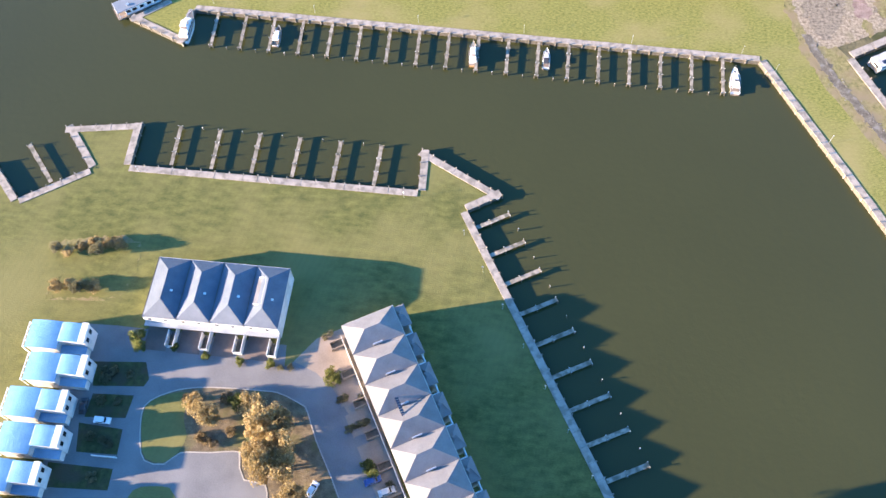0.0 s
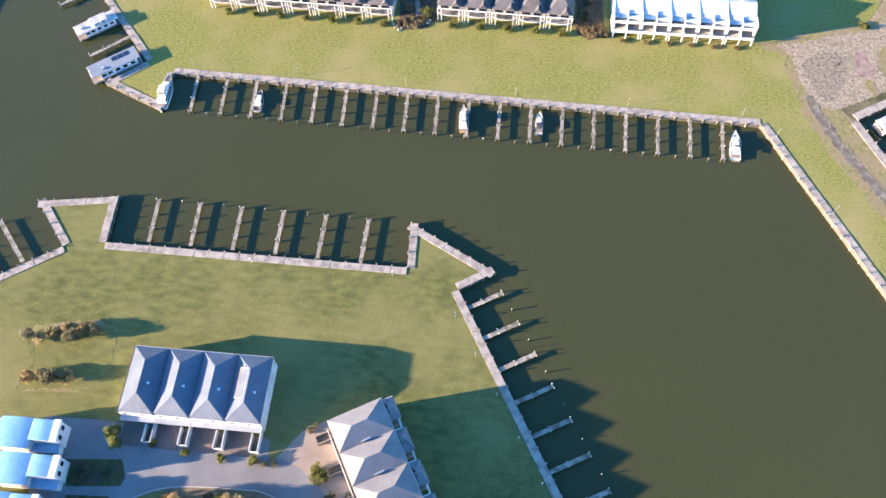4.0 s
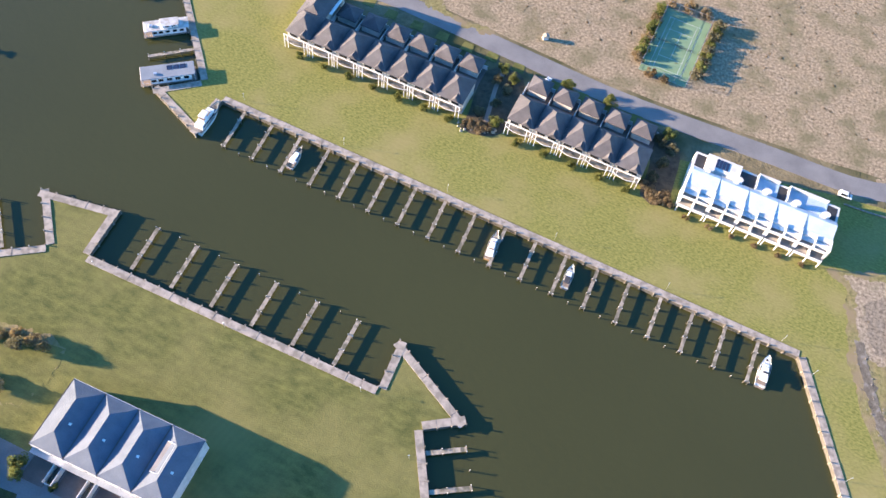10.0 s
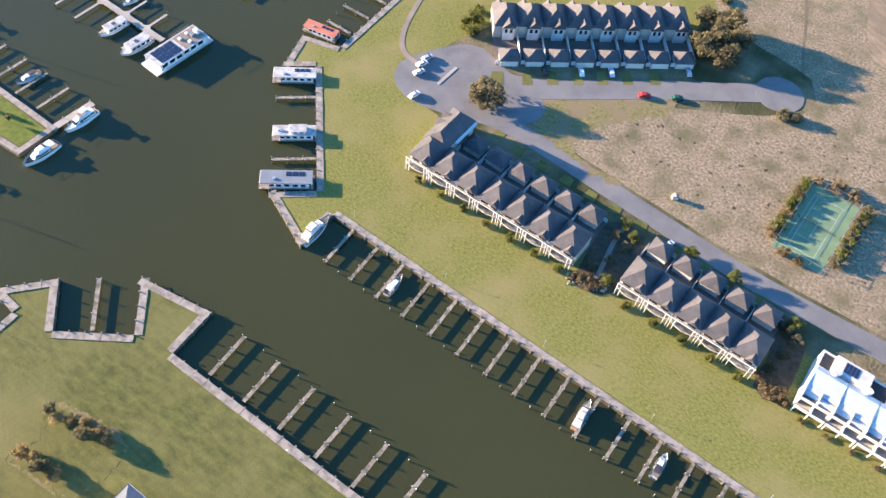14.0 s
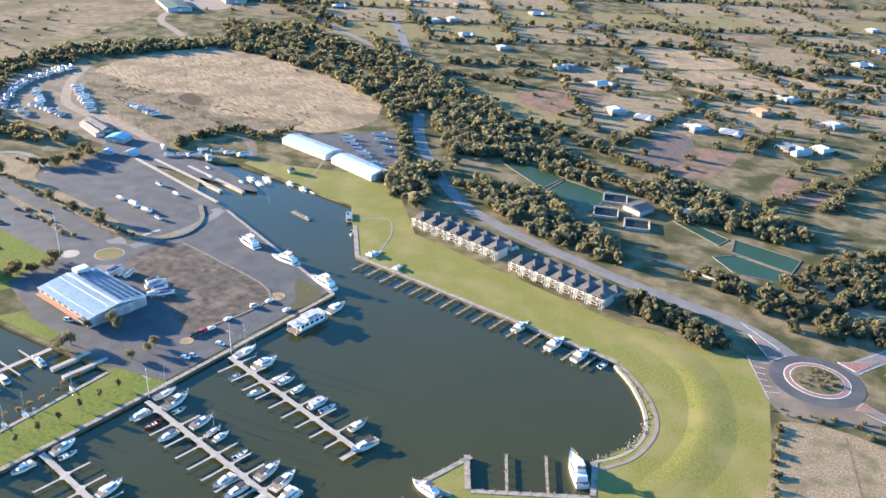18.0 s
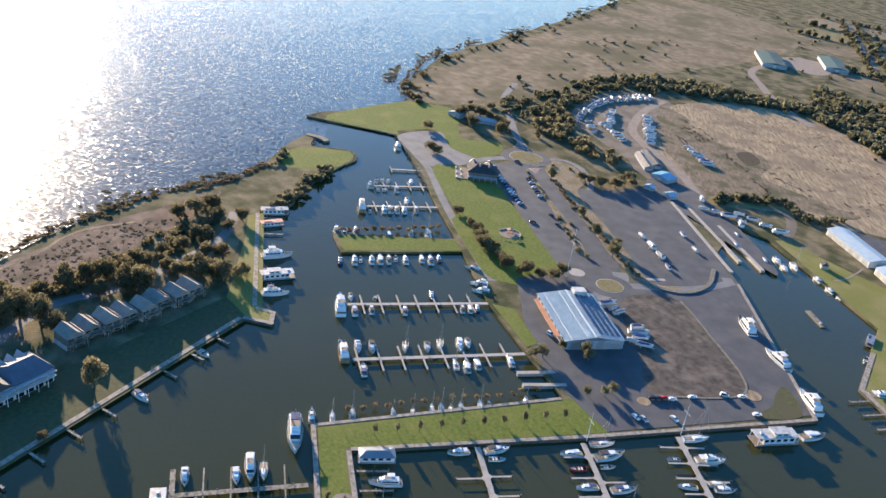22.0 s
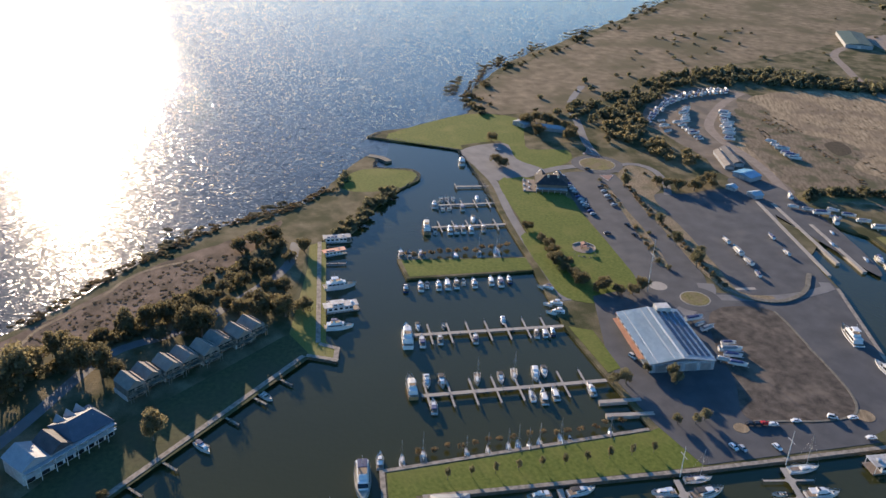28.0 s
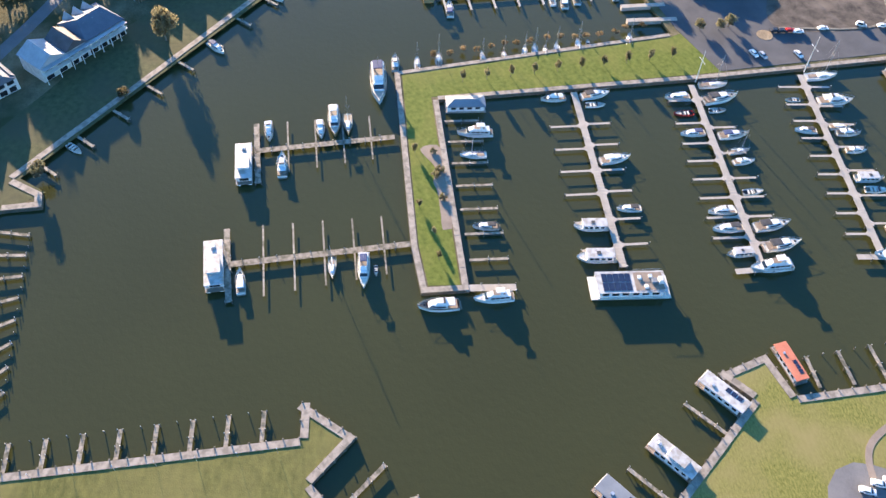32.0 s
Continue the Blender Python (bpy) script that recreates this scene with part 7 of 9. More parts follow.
def pale_unit():
    ob = thing("townhouse", "pale grey hip-roofed townhouse with a garage court", "house", "pale terrace")
    w, depth = 8.75, 18.0
    h = w / 2
    wall = part("wall", boxes((-h, h, 1.5, depth - 3.0, 0, 8.3)), BRICK, ob)
    for x in (-3.0, 0.4):
        pane(wall, x, x + 2.2, depth - 3.0, 3.4, 5.6)
        pane(wall, x, x + 2.2, 1.5, 3.6, 5.2)
    part("garage_door", boxes((-3.6, 1.4, 1.42, 1.52, 0.1, 2.4)), DECK, wall)
    bm = bmesh.new()
    hip(bm, -h + 0.1, h - 0.1, 0.8, depth - 3.2, 8.4, 2.5, "y", 5.0)
    roof = part("roof", bm, TILE_PALE, ob)
    bm = bmesh.new()
    hip(bm, -h + 0.1, h - 2.6, depth - 4.2, depth - 0.2, 6.8, 1.4, "y", 2.6)
    part("bay_roof", bm, TILE_PALE, ob)
    part("bay_wall", boxes((-h + 0.3, h - 2.8, depth - 3.2, depth - 0.5, 0, 6.7)), BRICK, ob)
    part("balcony_frame", boxes((h - 2.5, h - 0.1, depth - 1.2, depth - 0.9, 2.8, 6.6)), WHITE, ob)
    part("balcony_frame", boxes((h - 0.4, h - 0.1, depth - 3.2, depth - 0.9, 2.8, 6.6)), WHITE, ob)
    part("roof_vent", boxes((h - 0.5, h - 0.2, 6.5, 9.0, 8.3, 9.3)), METAL, roof)
    part("fence_wall", boxes((-h, h, -0.2, 0.0, 0, 2.0)), RENDER_WHITE, ob)
    for x0, x1, y0, y1 in ((-h + 0.2, -h + 0.4, -3.6, -0.2), (-h + 2.2, -h + 2.4, -3.6, -0.2), (-h + 0.4, -h + 2.2, -3.6, -3.4)):
        part("entry_wall", boxes((x0, x1, y0, y1, 0, 1.4)), PAVING, ob)
    part("planter_soil", boxes((-h + 0.4, -h + 2.2, -3.4, -0.4, 0, 0.5)), PILE, ob)
    part("drive", boxes((-h + 2.7, h, -6.5, 0, 0.0, 0.1)), PAVING, ob)
    return ob


unit = pale_unit()
terrace(8, (-31.4, 82.6), (-4.3, 19.3), unit)
discard(unit)
panels = thing("roof_array", "row of dark solar panels on a pale roof", "solar panels", "", pose(-15.0, 61.0, 9.75, 0, 28, 23))
for i in range(9):
    part("panel", boxes((-0.5, 0.5, -3 + 0.65 * i, -2.5 + 0.65 * i, 0, 0.1)), SOLAR, panels)


def vault(bm, x0, x1, y0, y1, z, rise, segments=8):
    """A shallow curved roof sheet, curved along x."""
    rows = []
    for i in range(segments + 1):
        s = i / segments
        x = x0 + (x1 - x0) * s
        zz = z + rise * math.sin(math.pi * (0.15 + 0.7 * s))
        rows.append([bm.verts.new(p) for p in ((x, y0, zz), (x, y1, zz), (x, y1, zz - 0.15), (x, y0, zz - 0.15))])
    for a, b in zip(rows, rows[1:]):
        for k in range(4):
            bm.faces.new((a[k], b[k], b[(k + 1) % 4], a[(k + 1) % 4]))
    bm.faces.new(rows[0])
    bm.faces.new(rows[-1][::-1])
    bmesh.ops.recalc_face_normals(bm, faces=bm.faces)


def blue_house():
    ob = thing("townhouse", "white house with pale blue curved metal roofs", "house", "blue-roofed houses")
    part("wall", boxes((-7.5, 0.4, -3.6, 3.6, 0, 5.6)), RENDER_WHITE, ob)
    back = part("wall", boxes((0.4, 7.4, -1.6, 3.4, 0, 6.2)), RENDER_WHITE, ob)
    part("garage_wall", boxes((0.4, 7.0, -3.6, -1.6, 0, 2.8)), RENDER_WHITE, ob)
    bm = bmesh.new()
    vault(bm, -7.9, 0.6, -3.8, 3.8, 5.5, 0.9)
    part("roof", bm, METAL_BLUE, ob)
    bm = bmesh.new()
    vault(bm, 0.6, 6.0, -1.7, 3.5, 6.1, 0.6)
    part("upper_roof", bm, METAL_BLUE, ob)
    part("garage_roof", boxes((0.4, 7.2, -3.8, -1.6, 2.8, 3.0)), METAL_BLUE, ob)
    part("parapet", boxes((6.0, 7.6, -1.8, 3.6, 6.0, 6.9)), WHITE, ob)
    for y in (-0.8, 1.6):
        part("end_window", boxes((7.38, 7.46, y, y + 1.1, 3.6, 5.2)), GLASS, back)
    for i in range(5):
        part("pergola_slat", boxes((-9.0, -7.6, -3.4 + 1.6 * i, -3.2 + 1.6 * i, 4.9, 5.05)), WHITE, ob)
    part("pergola_beam", boxes((-9.1, -8.9, -3.6, 3.6, 4.8, 5.0)), WHITE, ob)
    for y in (-3.4, 3.4):
        part("pergola_post", boxes((-9.1, -8.9, y - 0.1, y + 0.1, 0, 4.8)), WHITE, ob)
    return ob


unit = blue_house()
for x, y in ((-104.3, 82), (-102.8, 73.2), (-106, 64), (-105.5, 55), (-109, 46.2), (-110, 37.2), (-112, 28)):
    copy_thing(unit, pose(x, y, 0.02, 0, 0, -5))
discard(unit)

# the long white apartment house
apartments = thing("apartment_house", "long white apartment house with pale blue metal roofs and stepped balconies", "apartments", "", pose(52, 208, 0.02, 0, 0, -6.5) @ Matrix.Diagonal((1.05, 0.84, 0.95, 1)))
block = part("wall", boxes((0, 42, 5.0, 21.5, 0, 7.6)), RENDER_WHITE, apartments)
for i in range(5):
    x = 0.3 + 8.35 * i
    bm = bmesh.new()
    outline = ((3.6, 6.6), (12.0, 9.2), (14.3, 8.1), (14.3, 7.5), (5.1, 7.5), (5.1, 6.4), (3.6, 6.4))
    ends = [[bm.verts.new((end, y, z)) for y, z in outline] for end in (x, x + 8.2)]
    bm.faces.new(ends[0])
    bm.faces.new(ends[1][::-1])
    for k in range(7):
        j = (k + 1) % 7
        bm.faces.new((ends[0][k], ends[1][k], ends[1][j], ends[0][j]))
    bmesh.ops.recalc_face_normals(bm, faces=bm.faces[:])
    part("roof", bm, METAL_WHITE, apartments)
    bm = bmesh.new()
    cylinder(bm, 0, 0, 0, 1.9, 1.15, 1.15, 14)
    drum = part("roof_drum", bm, RENDER_WHITE, apartments)
    drum.matrix_basis = pose(x + 4.6, 14.9, 7.6)
    part("party_wall", boxes((x - 0.25, x + 0.05, 2.0, 6.4, 0, 7.9)), RENDER_WHITE, apartments)
    part("dormer_wall", boxes((x + 3.9, x + 4.15, 3.2, 6.2, 5.6, 8.0), (x + 4.15, x + 8.1, 3.2, 4.4, 5.6, 7.4)), RENDER_WHITE, apartments)
    for level in (0, 1):
        front = 0.2 + 1.8 * level
        bal = part("balcony", boxes((x, x + 8.0, front, 5.0, 2.6 + 2.7 * level, 2.8 + 2.7 * level)), CONCRETE, apartments)
        part("rail", boxes((x, x + 8.0, front, front + 0.3, 2.8 + 2.7 * level, 3.7 + 2.7 * level), (x + 3.9, x + 4.3, front, 5.0, 2.8 + 2.7 * level, 4.2 + 2.7 * level)), WHITE, bal)
        for k in range(3):
            part("post", boxes((x + 0.1 + 3.8 * k, x + 0.4 + 3.8 * k, front, front + 0.3, 2.7 * level, 2.6 + 2.7 * level)), WHITE, bal)
        for k in range(2):
            pane(block, x + 0.8 + 3.7 * k, x + 3.4 + 3.7 * k, 5.0, 0.4 + 2.8 * level, 2.4 + 2.8 * level)
part("party_wall", boxes((41.8, 42.1, 2.0, 6.4, 0, 7.9)), RENDER_WHITE, apartments)
part("penthouse", boxes((3.4, 13.2, 15.4, 21.4, 7.6, 8.9)), RENDER_WHITE, apartments)
for x0, x1 in ((18.2, 24.4), (27.2, 38.4)):
    part("roof_parapet", boxes((x0, x0 + 0.3, 15.0, 21.4, 7.6, 9.0), (x0 + 0.3, x1, 20.9, 21.4, 7.6, 9.0)), RENDER_WHITE, apartments)
    part("rear_roof", boxes((x0 + 0.3, x1, 15.0, 20.9, 7.6, 7.75)), METAL_WHITE, apartments)
# Thin black slabs paint the darkness of the roof wells; nothing is recessed.
for x0, x1 in ((0.5, 3.2), (13.4, 18.0), (24.6, 27.0), (38.6, 41.4)):
    part("light_well", boxes((x0, x1, 15.0, 20.6, 7.55, 7.64)), BLACK, apartments)
for i in range(4):
    part("solar_panel", boxes((6.0 + 0.95 * i, 6.8 + 0.95 * i, 16.6, 20.4, 8.95, 9.02)), SOLAR, apartments)

# boat sheds and the big workshop
workshop = thing("workshop", "large boat workshop with a pale blue metal roof and solar panels", "shed", "", pose(-357.6, 312.6, 0.02, 0, 0, -6.5) @ Matrix.Diagonal((0.93, 1, 1, 1)))
part("wall", boxes((0, 47.5, 0, 30, 0, 4.9)), METAL_GREY, workshop)
bm = bmesh.new()
vs = [bm.verts.new(p) for p in ((-0.6, -0.6, 5.0), (48.1, -0.6, 5.0), (48.1, 15, 7.2), (-0.6, 15, 7.2), (48.1, 30.6, 5.0), (-0.6, 30.6, 5.0))]
for f in ((0, 1, 2, 3), (3, 2, 4, 5)):
    bm.faces.new([vs[k] for k in f])
bmesh.ops.solidify(bm, geom=bm.faces[:], thickness=0.2)
METAL_PALE = roofing("pale_sheet_roof", (0.33, 0.45, 0.53), (0.42, 0.54, 0.61), 0.45, 1.1)
shed_roof = part("roof", bm, METAL_PALE, workshop)
for y in (3.0, 11.0):
    part("skylight_strip", boxes((0, 47.5, y, y + 0.3, 5.17 + y * 0.141, 5.30 + y * 0.141)), WHITE, shed_roof)
part("ridge_strip", boxes((-0.6, 48.1, 14.6, 15.4, 7.2, 7.35)), WHITE, shed_roof)
for k in range(4):
    y = 18.2 + 3.0 * k
    z = 7.32 - (y - 15) * 0.141
    for i in range(12):
        panel = part("solar_panel", boxes((3 + 3.5 * i, 6.3 + 3.5 * i, y, y + 1.7, z, z + 0.08)), SOLAR, shed_roof)
for i in range(4):
    part("roller_door", boxes((47.45, 47.6, 2.5 + 7 * i, 7.5 + 7 * i, 0.1, 4.0)), METAL, workshop)
for i in range(8):
    pane(workshop, 2.5 + 5.6 * i, 5.0 + 5.6 * i, 0, 3.4, 4.5)
part("awning", boxes((-3.2, 0, 0.5, 29, 3.0, 3.2)), TERRACOTTA, workshop)
part("awning", boxes((2, 40, -2.6, 0, 2.9, 3.1)), TERRACOTTA, workshop)
part("office", cabin(-4, 2, 3.5, 3.5, 0, 8.4, 0.2, 0.2, 0.98), RENDER_WHITE, workshop).location = (2.0, 22.0, 0)

METAL_SHED = roofing("blue_grey_sheet_roof", (0.30, 0.38, 0.43), (0.37, 0.45, 0.50), 0.5, 1.1)


def hangar():
    ob = thing("boat_shed", "long white low-roofed storage shed beside the channel lawn", "shed", "white storage sheds")
    part("wall", boxes((0, 46, 0, 16, 0, 4.2)), RENDER_WHITE, ob)
    bm = bmesh.new()
    rows = []
    for i in range(11):
        s = i / 10
        y = -0.6 + 17.2 * s
        rows.append((y, 4.2 + 2.0 * (1 - abs(2 * s - 1) ** 1.25)))
    a = [(bm.verts.new((-0.5, y, z)), bm.verts.new((46.5, y, z))) for y, z in rows]
    for p, q in zip(a, a[1:]):
        bm.faces.new((p[0], p[1], q[1], q[0]))
    bm.faces.new([p[0] for p in a])
    bm.faces.new([p[1] for p in a][::-1])
    bmesh.ops.recalc_face_normals(bm, faces=bm.faces)
    part("roof", bm, METAL_SHED, ob)
    for i in range(6):
        part("roller_door", boxes((2 + 7.4 * i, 7 + 7.4 * i, -0.08, 0.04, 0.1, 3.6)), METAL, ob)
    part("end_door", boxes((45.95, 46.08, 5, 11, 0.1, 4.0)), METAL, ob)
    return ob


unit = hangar()
copy_thing(unit, pose(-423, 560, 0.02, 0, 0, -9.5) @ Matrix.Diagonal((1.05, 1, 1, 1)))
copy_thing(unit, pose(-368, 550, 0.02, 0, 0, -14) @ Matrix.Diagonal((0.96, 1, 1, 1)))
discard(unit)


def clubhouse():
    ob = thing("clubhouse", "two-storey dark-roofed clubhouse with pale gables and veranda above the lawn", "building", "", pose(-525.5, 346, 0.02, 0, 0, -18))
    body = part("wall", boxes((-8, 8, -10.5, 9.5, 0, 5.4)), HOUSE_WALL, ob)
    for i in range(4):
        for z in (0.6, 3.3):
            pane(body, -7.2 + 3.8 * i, -5.0 + 3.8 * i, -10.5, z, z + 1.7)
    bm = bmesh.new()
    hip(bm, -8.8, 8.8, -11.2, 10.2, 5.5, 3.6, "y", 7)
    part("roof", bm, TILE_DARK, ob)
    for y in (-6.5, 4.5):
        wing = part("gable_wall", boxes((-11.4, -7.9, y - 2.4, y + 2.4, 0, 5.2)), HOUSE_WALL, ob)
        part("window", boxes((-11.46, -11.36, y - 1.2, y + 1.2, 3.2, 4.7)), GLASS, wing)
        bm = bmesh.new()
        gable(bm, -2.9, 2.9, -5.0, 5.0, 5.2, 2.7)
        roof = part("gable_roof", bm, TILE_DARK, ob)
        roof.matrix_basis = pose(-7.4, y, 0, 0, 0, 90)
        bm = bmesh.new()
        for sgn in (-1, 1):
            tube(bm, (-12.5, y + sgn * 2.9, 5.25), (-12.5, y, 8.0), 0.24, 6)
        part("barge_board", bm, WHITE, ob)
    ver = part("veranda_roof", boxes((8.0, 11.2, -11, 9.5, 2.9, 3.1)), METAL_GREY, ob)
    for i in range(6):
        part("post", boxes((10.9, 11.1, -10.8 + 4 * i, -10.6 + 4 * i, 0, 2.9)), WHITE, ver)
    deck = part("terrace", boxes((-12, 9, -19, -10.6, 0, 0.5)), PAVING, ob)
    for i in range(5):
        part("garden_wall", boxes((-11.6 + 4.6 * i, -9.4 + 4.6 * i, -18.6 + (i % 2) * 3.2, -17.9 + (i % 2) * 3.2, 0.5, 1.3)), WHITE, deck)
    for y in (-3.5, 3.0):
        part("chimney", boxes((1.5, 2.5, y, y + 1.2, 7.0, 10.0)), BRICK, ob)


clubhouse()


def cottage(roof, wall_mat, label, w=16.0, d=10.0):
    ob = thing("house", label, "house", "scattered houses")
    wall = part("wall", boxes((-w / 2, w / 2, -d / 2, d / 2, 0, 3.0)), wall_mat, ob)
    for x in (-w / 2 + 1.5, -1.0, w / 2 - 3.5):
        pane(wall, x, x + 2.0, -d / 2, 0.9, 2.2)
    part("door", boxes((1.8, 2.8, -d / 2 - 0.05, -d / 2 + 0.05, 0.05, 2.1)), TEAK, wall)
    bm = bmesh.new()
    hip(bm, -w / 2 - 0.7, w / 2 + 0.7, -d / 2 - 0.7, d / 2 + 0.7, 3.1, 2.4, "x", 4.5)
    part("roof", bm, roof, ob)
    part("veranda_roof", boxes((-w / 2, w / 4, -d / 2 - 3.0, -d / 2 - 0.5, 2.7, 2.85)), METAL_GREY, ob)
    for x in (-w / 2 + 0.2, -w / 8, w / 4 - 0.2):
        part("post", boxes((x - 0.08, x + 0.08, -d / 2 - 2.9, -d / 2 - 2.7, 0, 2.7)), WHITE, ob)
    bm = bmesh.new()
    hip(bm, w / 2 - 6, w / 2, -d / 2 - 5.5, 0, 3.05, 1.8, "y", 3)
    part("wing_roof", bm, roof, ob)
    part("wing_wall", boxes((w / 2 - 5.5, w / 2 - 0.5, -d / 2 - 5.0, -d / 2, 0, 3.0)), wall_mat, ob)
    return ob


cottages = [cottage(ROOF_FAR, HOUSE_WALL, "pale-roofed house in a dry paddock"), cottage(TILE_SLATE, HOUSE_WALL, "slate-roofed house among trees"),
            cottage(TILE_BROWN, BRICK, "brown-roofed house among trees"), cottage(METAL_GREY, BRICK, "house with a pale grey metal roof"),
            cottage(TERRACOTTA, HOUSE_WALL, "terracotta-roofed house in a paddock")]
far_rng = random.Random(3)
FAR_HOUSES = [(-457, 970, 0), (-367, 932, 3), (-358, 938, 1), (-311, 973, 1), (-306, 894, 0), (-258, 815, 3), (-230, 809, 0), (-185, 812, 0), (-157, 816, 0), (-142, 968, 0),
              (-151, 901, 4), (-89, 902, 0), (-101, 806, 3), (-108, 808, 1), (-84, 821, 0), (-528, 1196, 0), (-428, 1168, 1), (-108, 1188, 0), (-100, 1289, 0), (-216, 893, 1),
              (-128, 1439, 0), (-894, 1247, 0), (-831, 1219, 1), (-788, 1204, 0), (-747, 1178, 0), (-709, 1159, 0), (-750, 1041, 0), (-598, 1051, 0), (-588, 1075, 3), (-526, 1002, 0), (-640, 1181, 1)]
for x, y, k in FAR_HOUSES:
    s = far_rng.uniform(0.95, 1.3)
    copy_thing(cottages[k], pose(x, y, 0.05, 0, 0, far_rng.choice((-30, -35, 55, 60, -28, 10))) @ Matrix.Diagonal((s, s, 0.9, 1)))
discard(*cottages)


def shed(x, y, a, w, d, h, roof, label):
    ob = thing("shed", label, "shed", "yard sheds", pose(x, y, 0.02, 0, 0, a))
    part("wall", boxes((-w / 2, w / 2, -d / 2, d / 2, 0, h)), METAL_GREY, ob)
    bm = bmesh.new()
    gable(bm, -w / 2 - 0.4, w / 2 + 0.4, -d / 2 - 0.4, d / 2 + 0.4, h, 1.6)
    part("roof", bm, roof, ob)
    part("roller_door", boxes((-2, 2, -d / 2 - 0.08, -d / 2 + 0.04, 0.1, h - 0.8)), METAL, ob)


shed(-378, 519, 60, 4, 4, 2.6, TILE_DARK, "small dark hut on the channel lawn")
shed(-519, 490, 20, 15, 12, 3.2, METAL_BLUE, "small pale boatyard shed")
shed(-486.5, 475, 8, 8, 7, 2.6, METAL_WHITE, "small flat-roofed slipway office")
shed(-501, 466.5, 30, 7, 4, 2.4, METAL_WHITE, "white site cabin by the boat park")
shed(-641, 391, 150, 9, 24, 2.8, METAL_GREY, "low grey-roofed building among dark trees")
shed(-551.5, 491.5, 73, 6.5, 33, 2.6, TILE_SAND, "long sand-coloured boatyard shed")
shed(-556, 501, 75, 7.5, 34, 2.8, TILE_BROWN, "long low brown shed")
shed(-901, 885, 60, 30, 78, 4.5, METAL_TEAL, "long teal metal barn beyond the tree belt")
shed(-893, 979, 57, 28, 76, 4.5, METAL_TEAL, "long teal metal barn beyond the tree belt")
ground_sheet("barn_yard", wobble([(-930, 930), (-905, 985), (-870, 960), (-845, 925), (-860, 895)], 6, 1.5, 88), Z2 + 0.004, PAVING, "pale gravel yard between the barns", depth=0.2)
shed(-655, 372, 30, 12, 8, 3, METAL_GREY, "small amenities block under trees")
shed(-160, 606, -20, 14, 14, 3.4, TILE_BROWN, "brown-roofed pump house by the ponds")
shed(-131, 617, -20, 14, 8, 3, TILE_SAND, "small sandy pump shed by the ponds")

# ---- trees and shrubs ----


def foliage(name, low, high, rough=0.85):
    m = bpy.data.materials.new(name)
    m.use_nodes = True
    n, l = m.node_tree.nodes, m.node_tree.links
    bsdf = n["Principled BSDF"]
    geo = n.new("ShaderNodeNewGeometry")
    info = n.new("ShaderNodeObjectInfo")
    tex = n.new("ShaderNodeTexNoise")
    tex.inputs["Scale"].default_value = 0.12
    l.new(geo.outputs["Position"], tex.inputs["Vector"])
    add = n.new("ShaderNodeMath")
    add.operation = "MULTIPLY_ADD"
    l.new(geo.outputs["Random Per Island"], add.inputs[0])
    add.inputs[1].default_value = 0.55
    l.new(tex.outputs["Fac"], add.inputs[2])
    rng = n.new("ShaderNodeMapRange")
    rng.inputs["From Min"].default_value, rng.inputs["From Max"].default_value = 0.35, 1.15
    l.new(add.outputs[0], rng.inputs["Value"])
    mix = n.new("ShaderNodeMix")
    mix.data_type = "RGBA"
    mix.inputs["A"].default_value, mix.inputs["B"].default_value = (*low, 1), (*high, 1)
    l.new(rng.outputs["Result"], mix.inputs["Factor"])
    hsv = n.new("ShaderNodeHueSaturation")
    val = n.new("ShaderNodeMapRange")
    val.inputs["To Min"].default_value, val.inputs["To Max"].default_value = 0.8, 1.25
    l.new(info.outputs["Random"], val.inputs["Value"])
    l.new(val.outputs["Result"], hsv.inputs["Value"])
    l.new(mix.outputs["Result"], hsv.inputs["Color"])
    l.new(hsv.outputs["Color"], bsdf.inputs["Base Color"])
    bsdf.inputs["Roughness"].default_value = rough
    bsdf.inputs["Specular IOR Level"].default_value = 0.15
    glow = n.new("ShaderNodeBsdfTranslucent")
    l.new(hsv.outputs["Color"], glow.inputs["Color"])
    both = n.new("ShaderNodeMixShader")
    both.inputs["Fac"].default_value = 0.6
    l.new(bsdf.outputs[0], both.inputs[1])
    l.new(glow.outputs[0], both.inputs[2])
    l.new(both.outputs[0], n["Material Output"].inputs["Surface"])
    return m


LEAF = foliage("olive_foliage", (0.125, 0.12, 0.072), (0.20, 0.186, 0.112))
LEAF_OLIVE = foliage("brown_olive_foliage", (0.122, 0.107, 0.062), (0.205, 0.175, 0.098))
LEAF_GREEN = foliage("green_foliage", (0.05, 0.07, 0.02), (0.20, 0.21, 0.07))
LEAF_GOLD = foliage("golden_gum_foliage", (0.19, 0.145, 0.07), (0.42, 0.32, 0.165))
LEAF_BROWN = foliage("brown_scrub_foliage", (0.12, 0.09, 0.05), (0.29, 0.22, 0.13))
BARK = material("grey_bark", (0.10, 0.08, 0.06), (0.22, 0.18, 0.14), 0.9, 1.0, 6.0, 0.5)


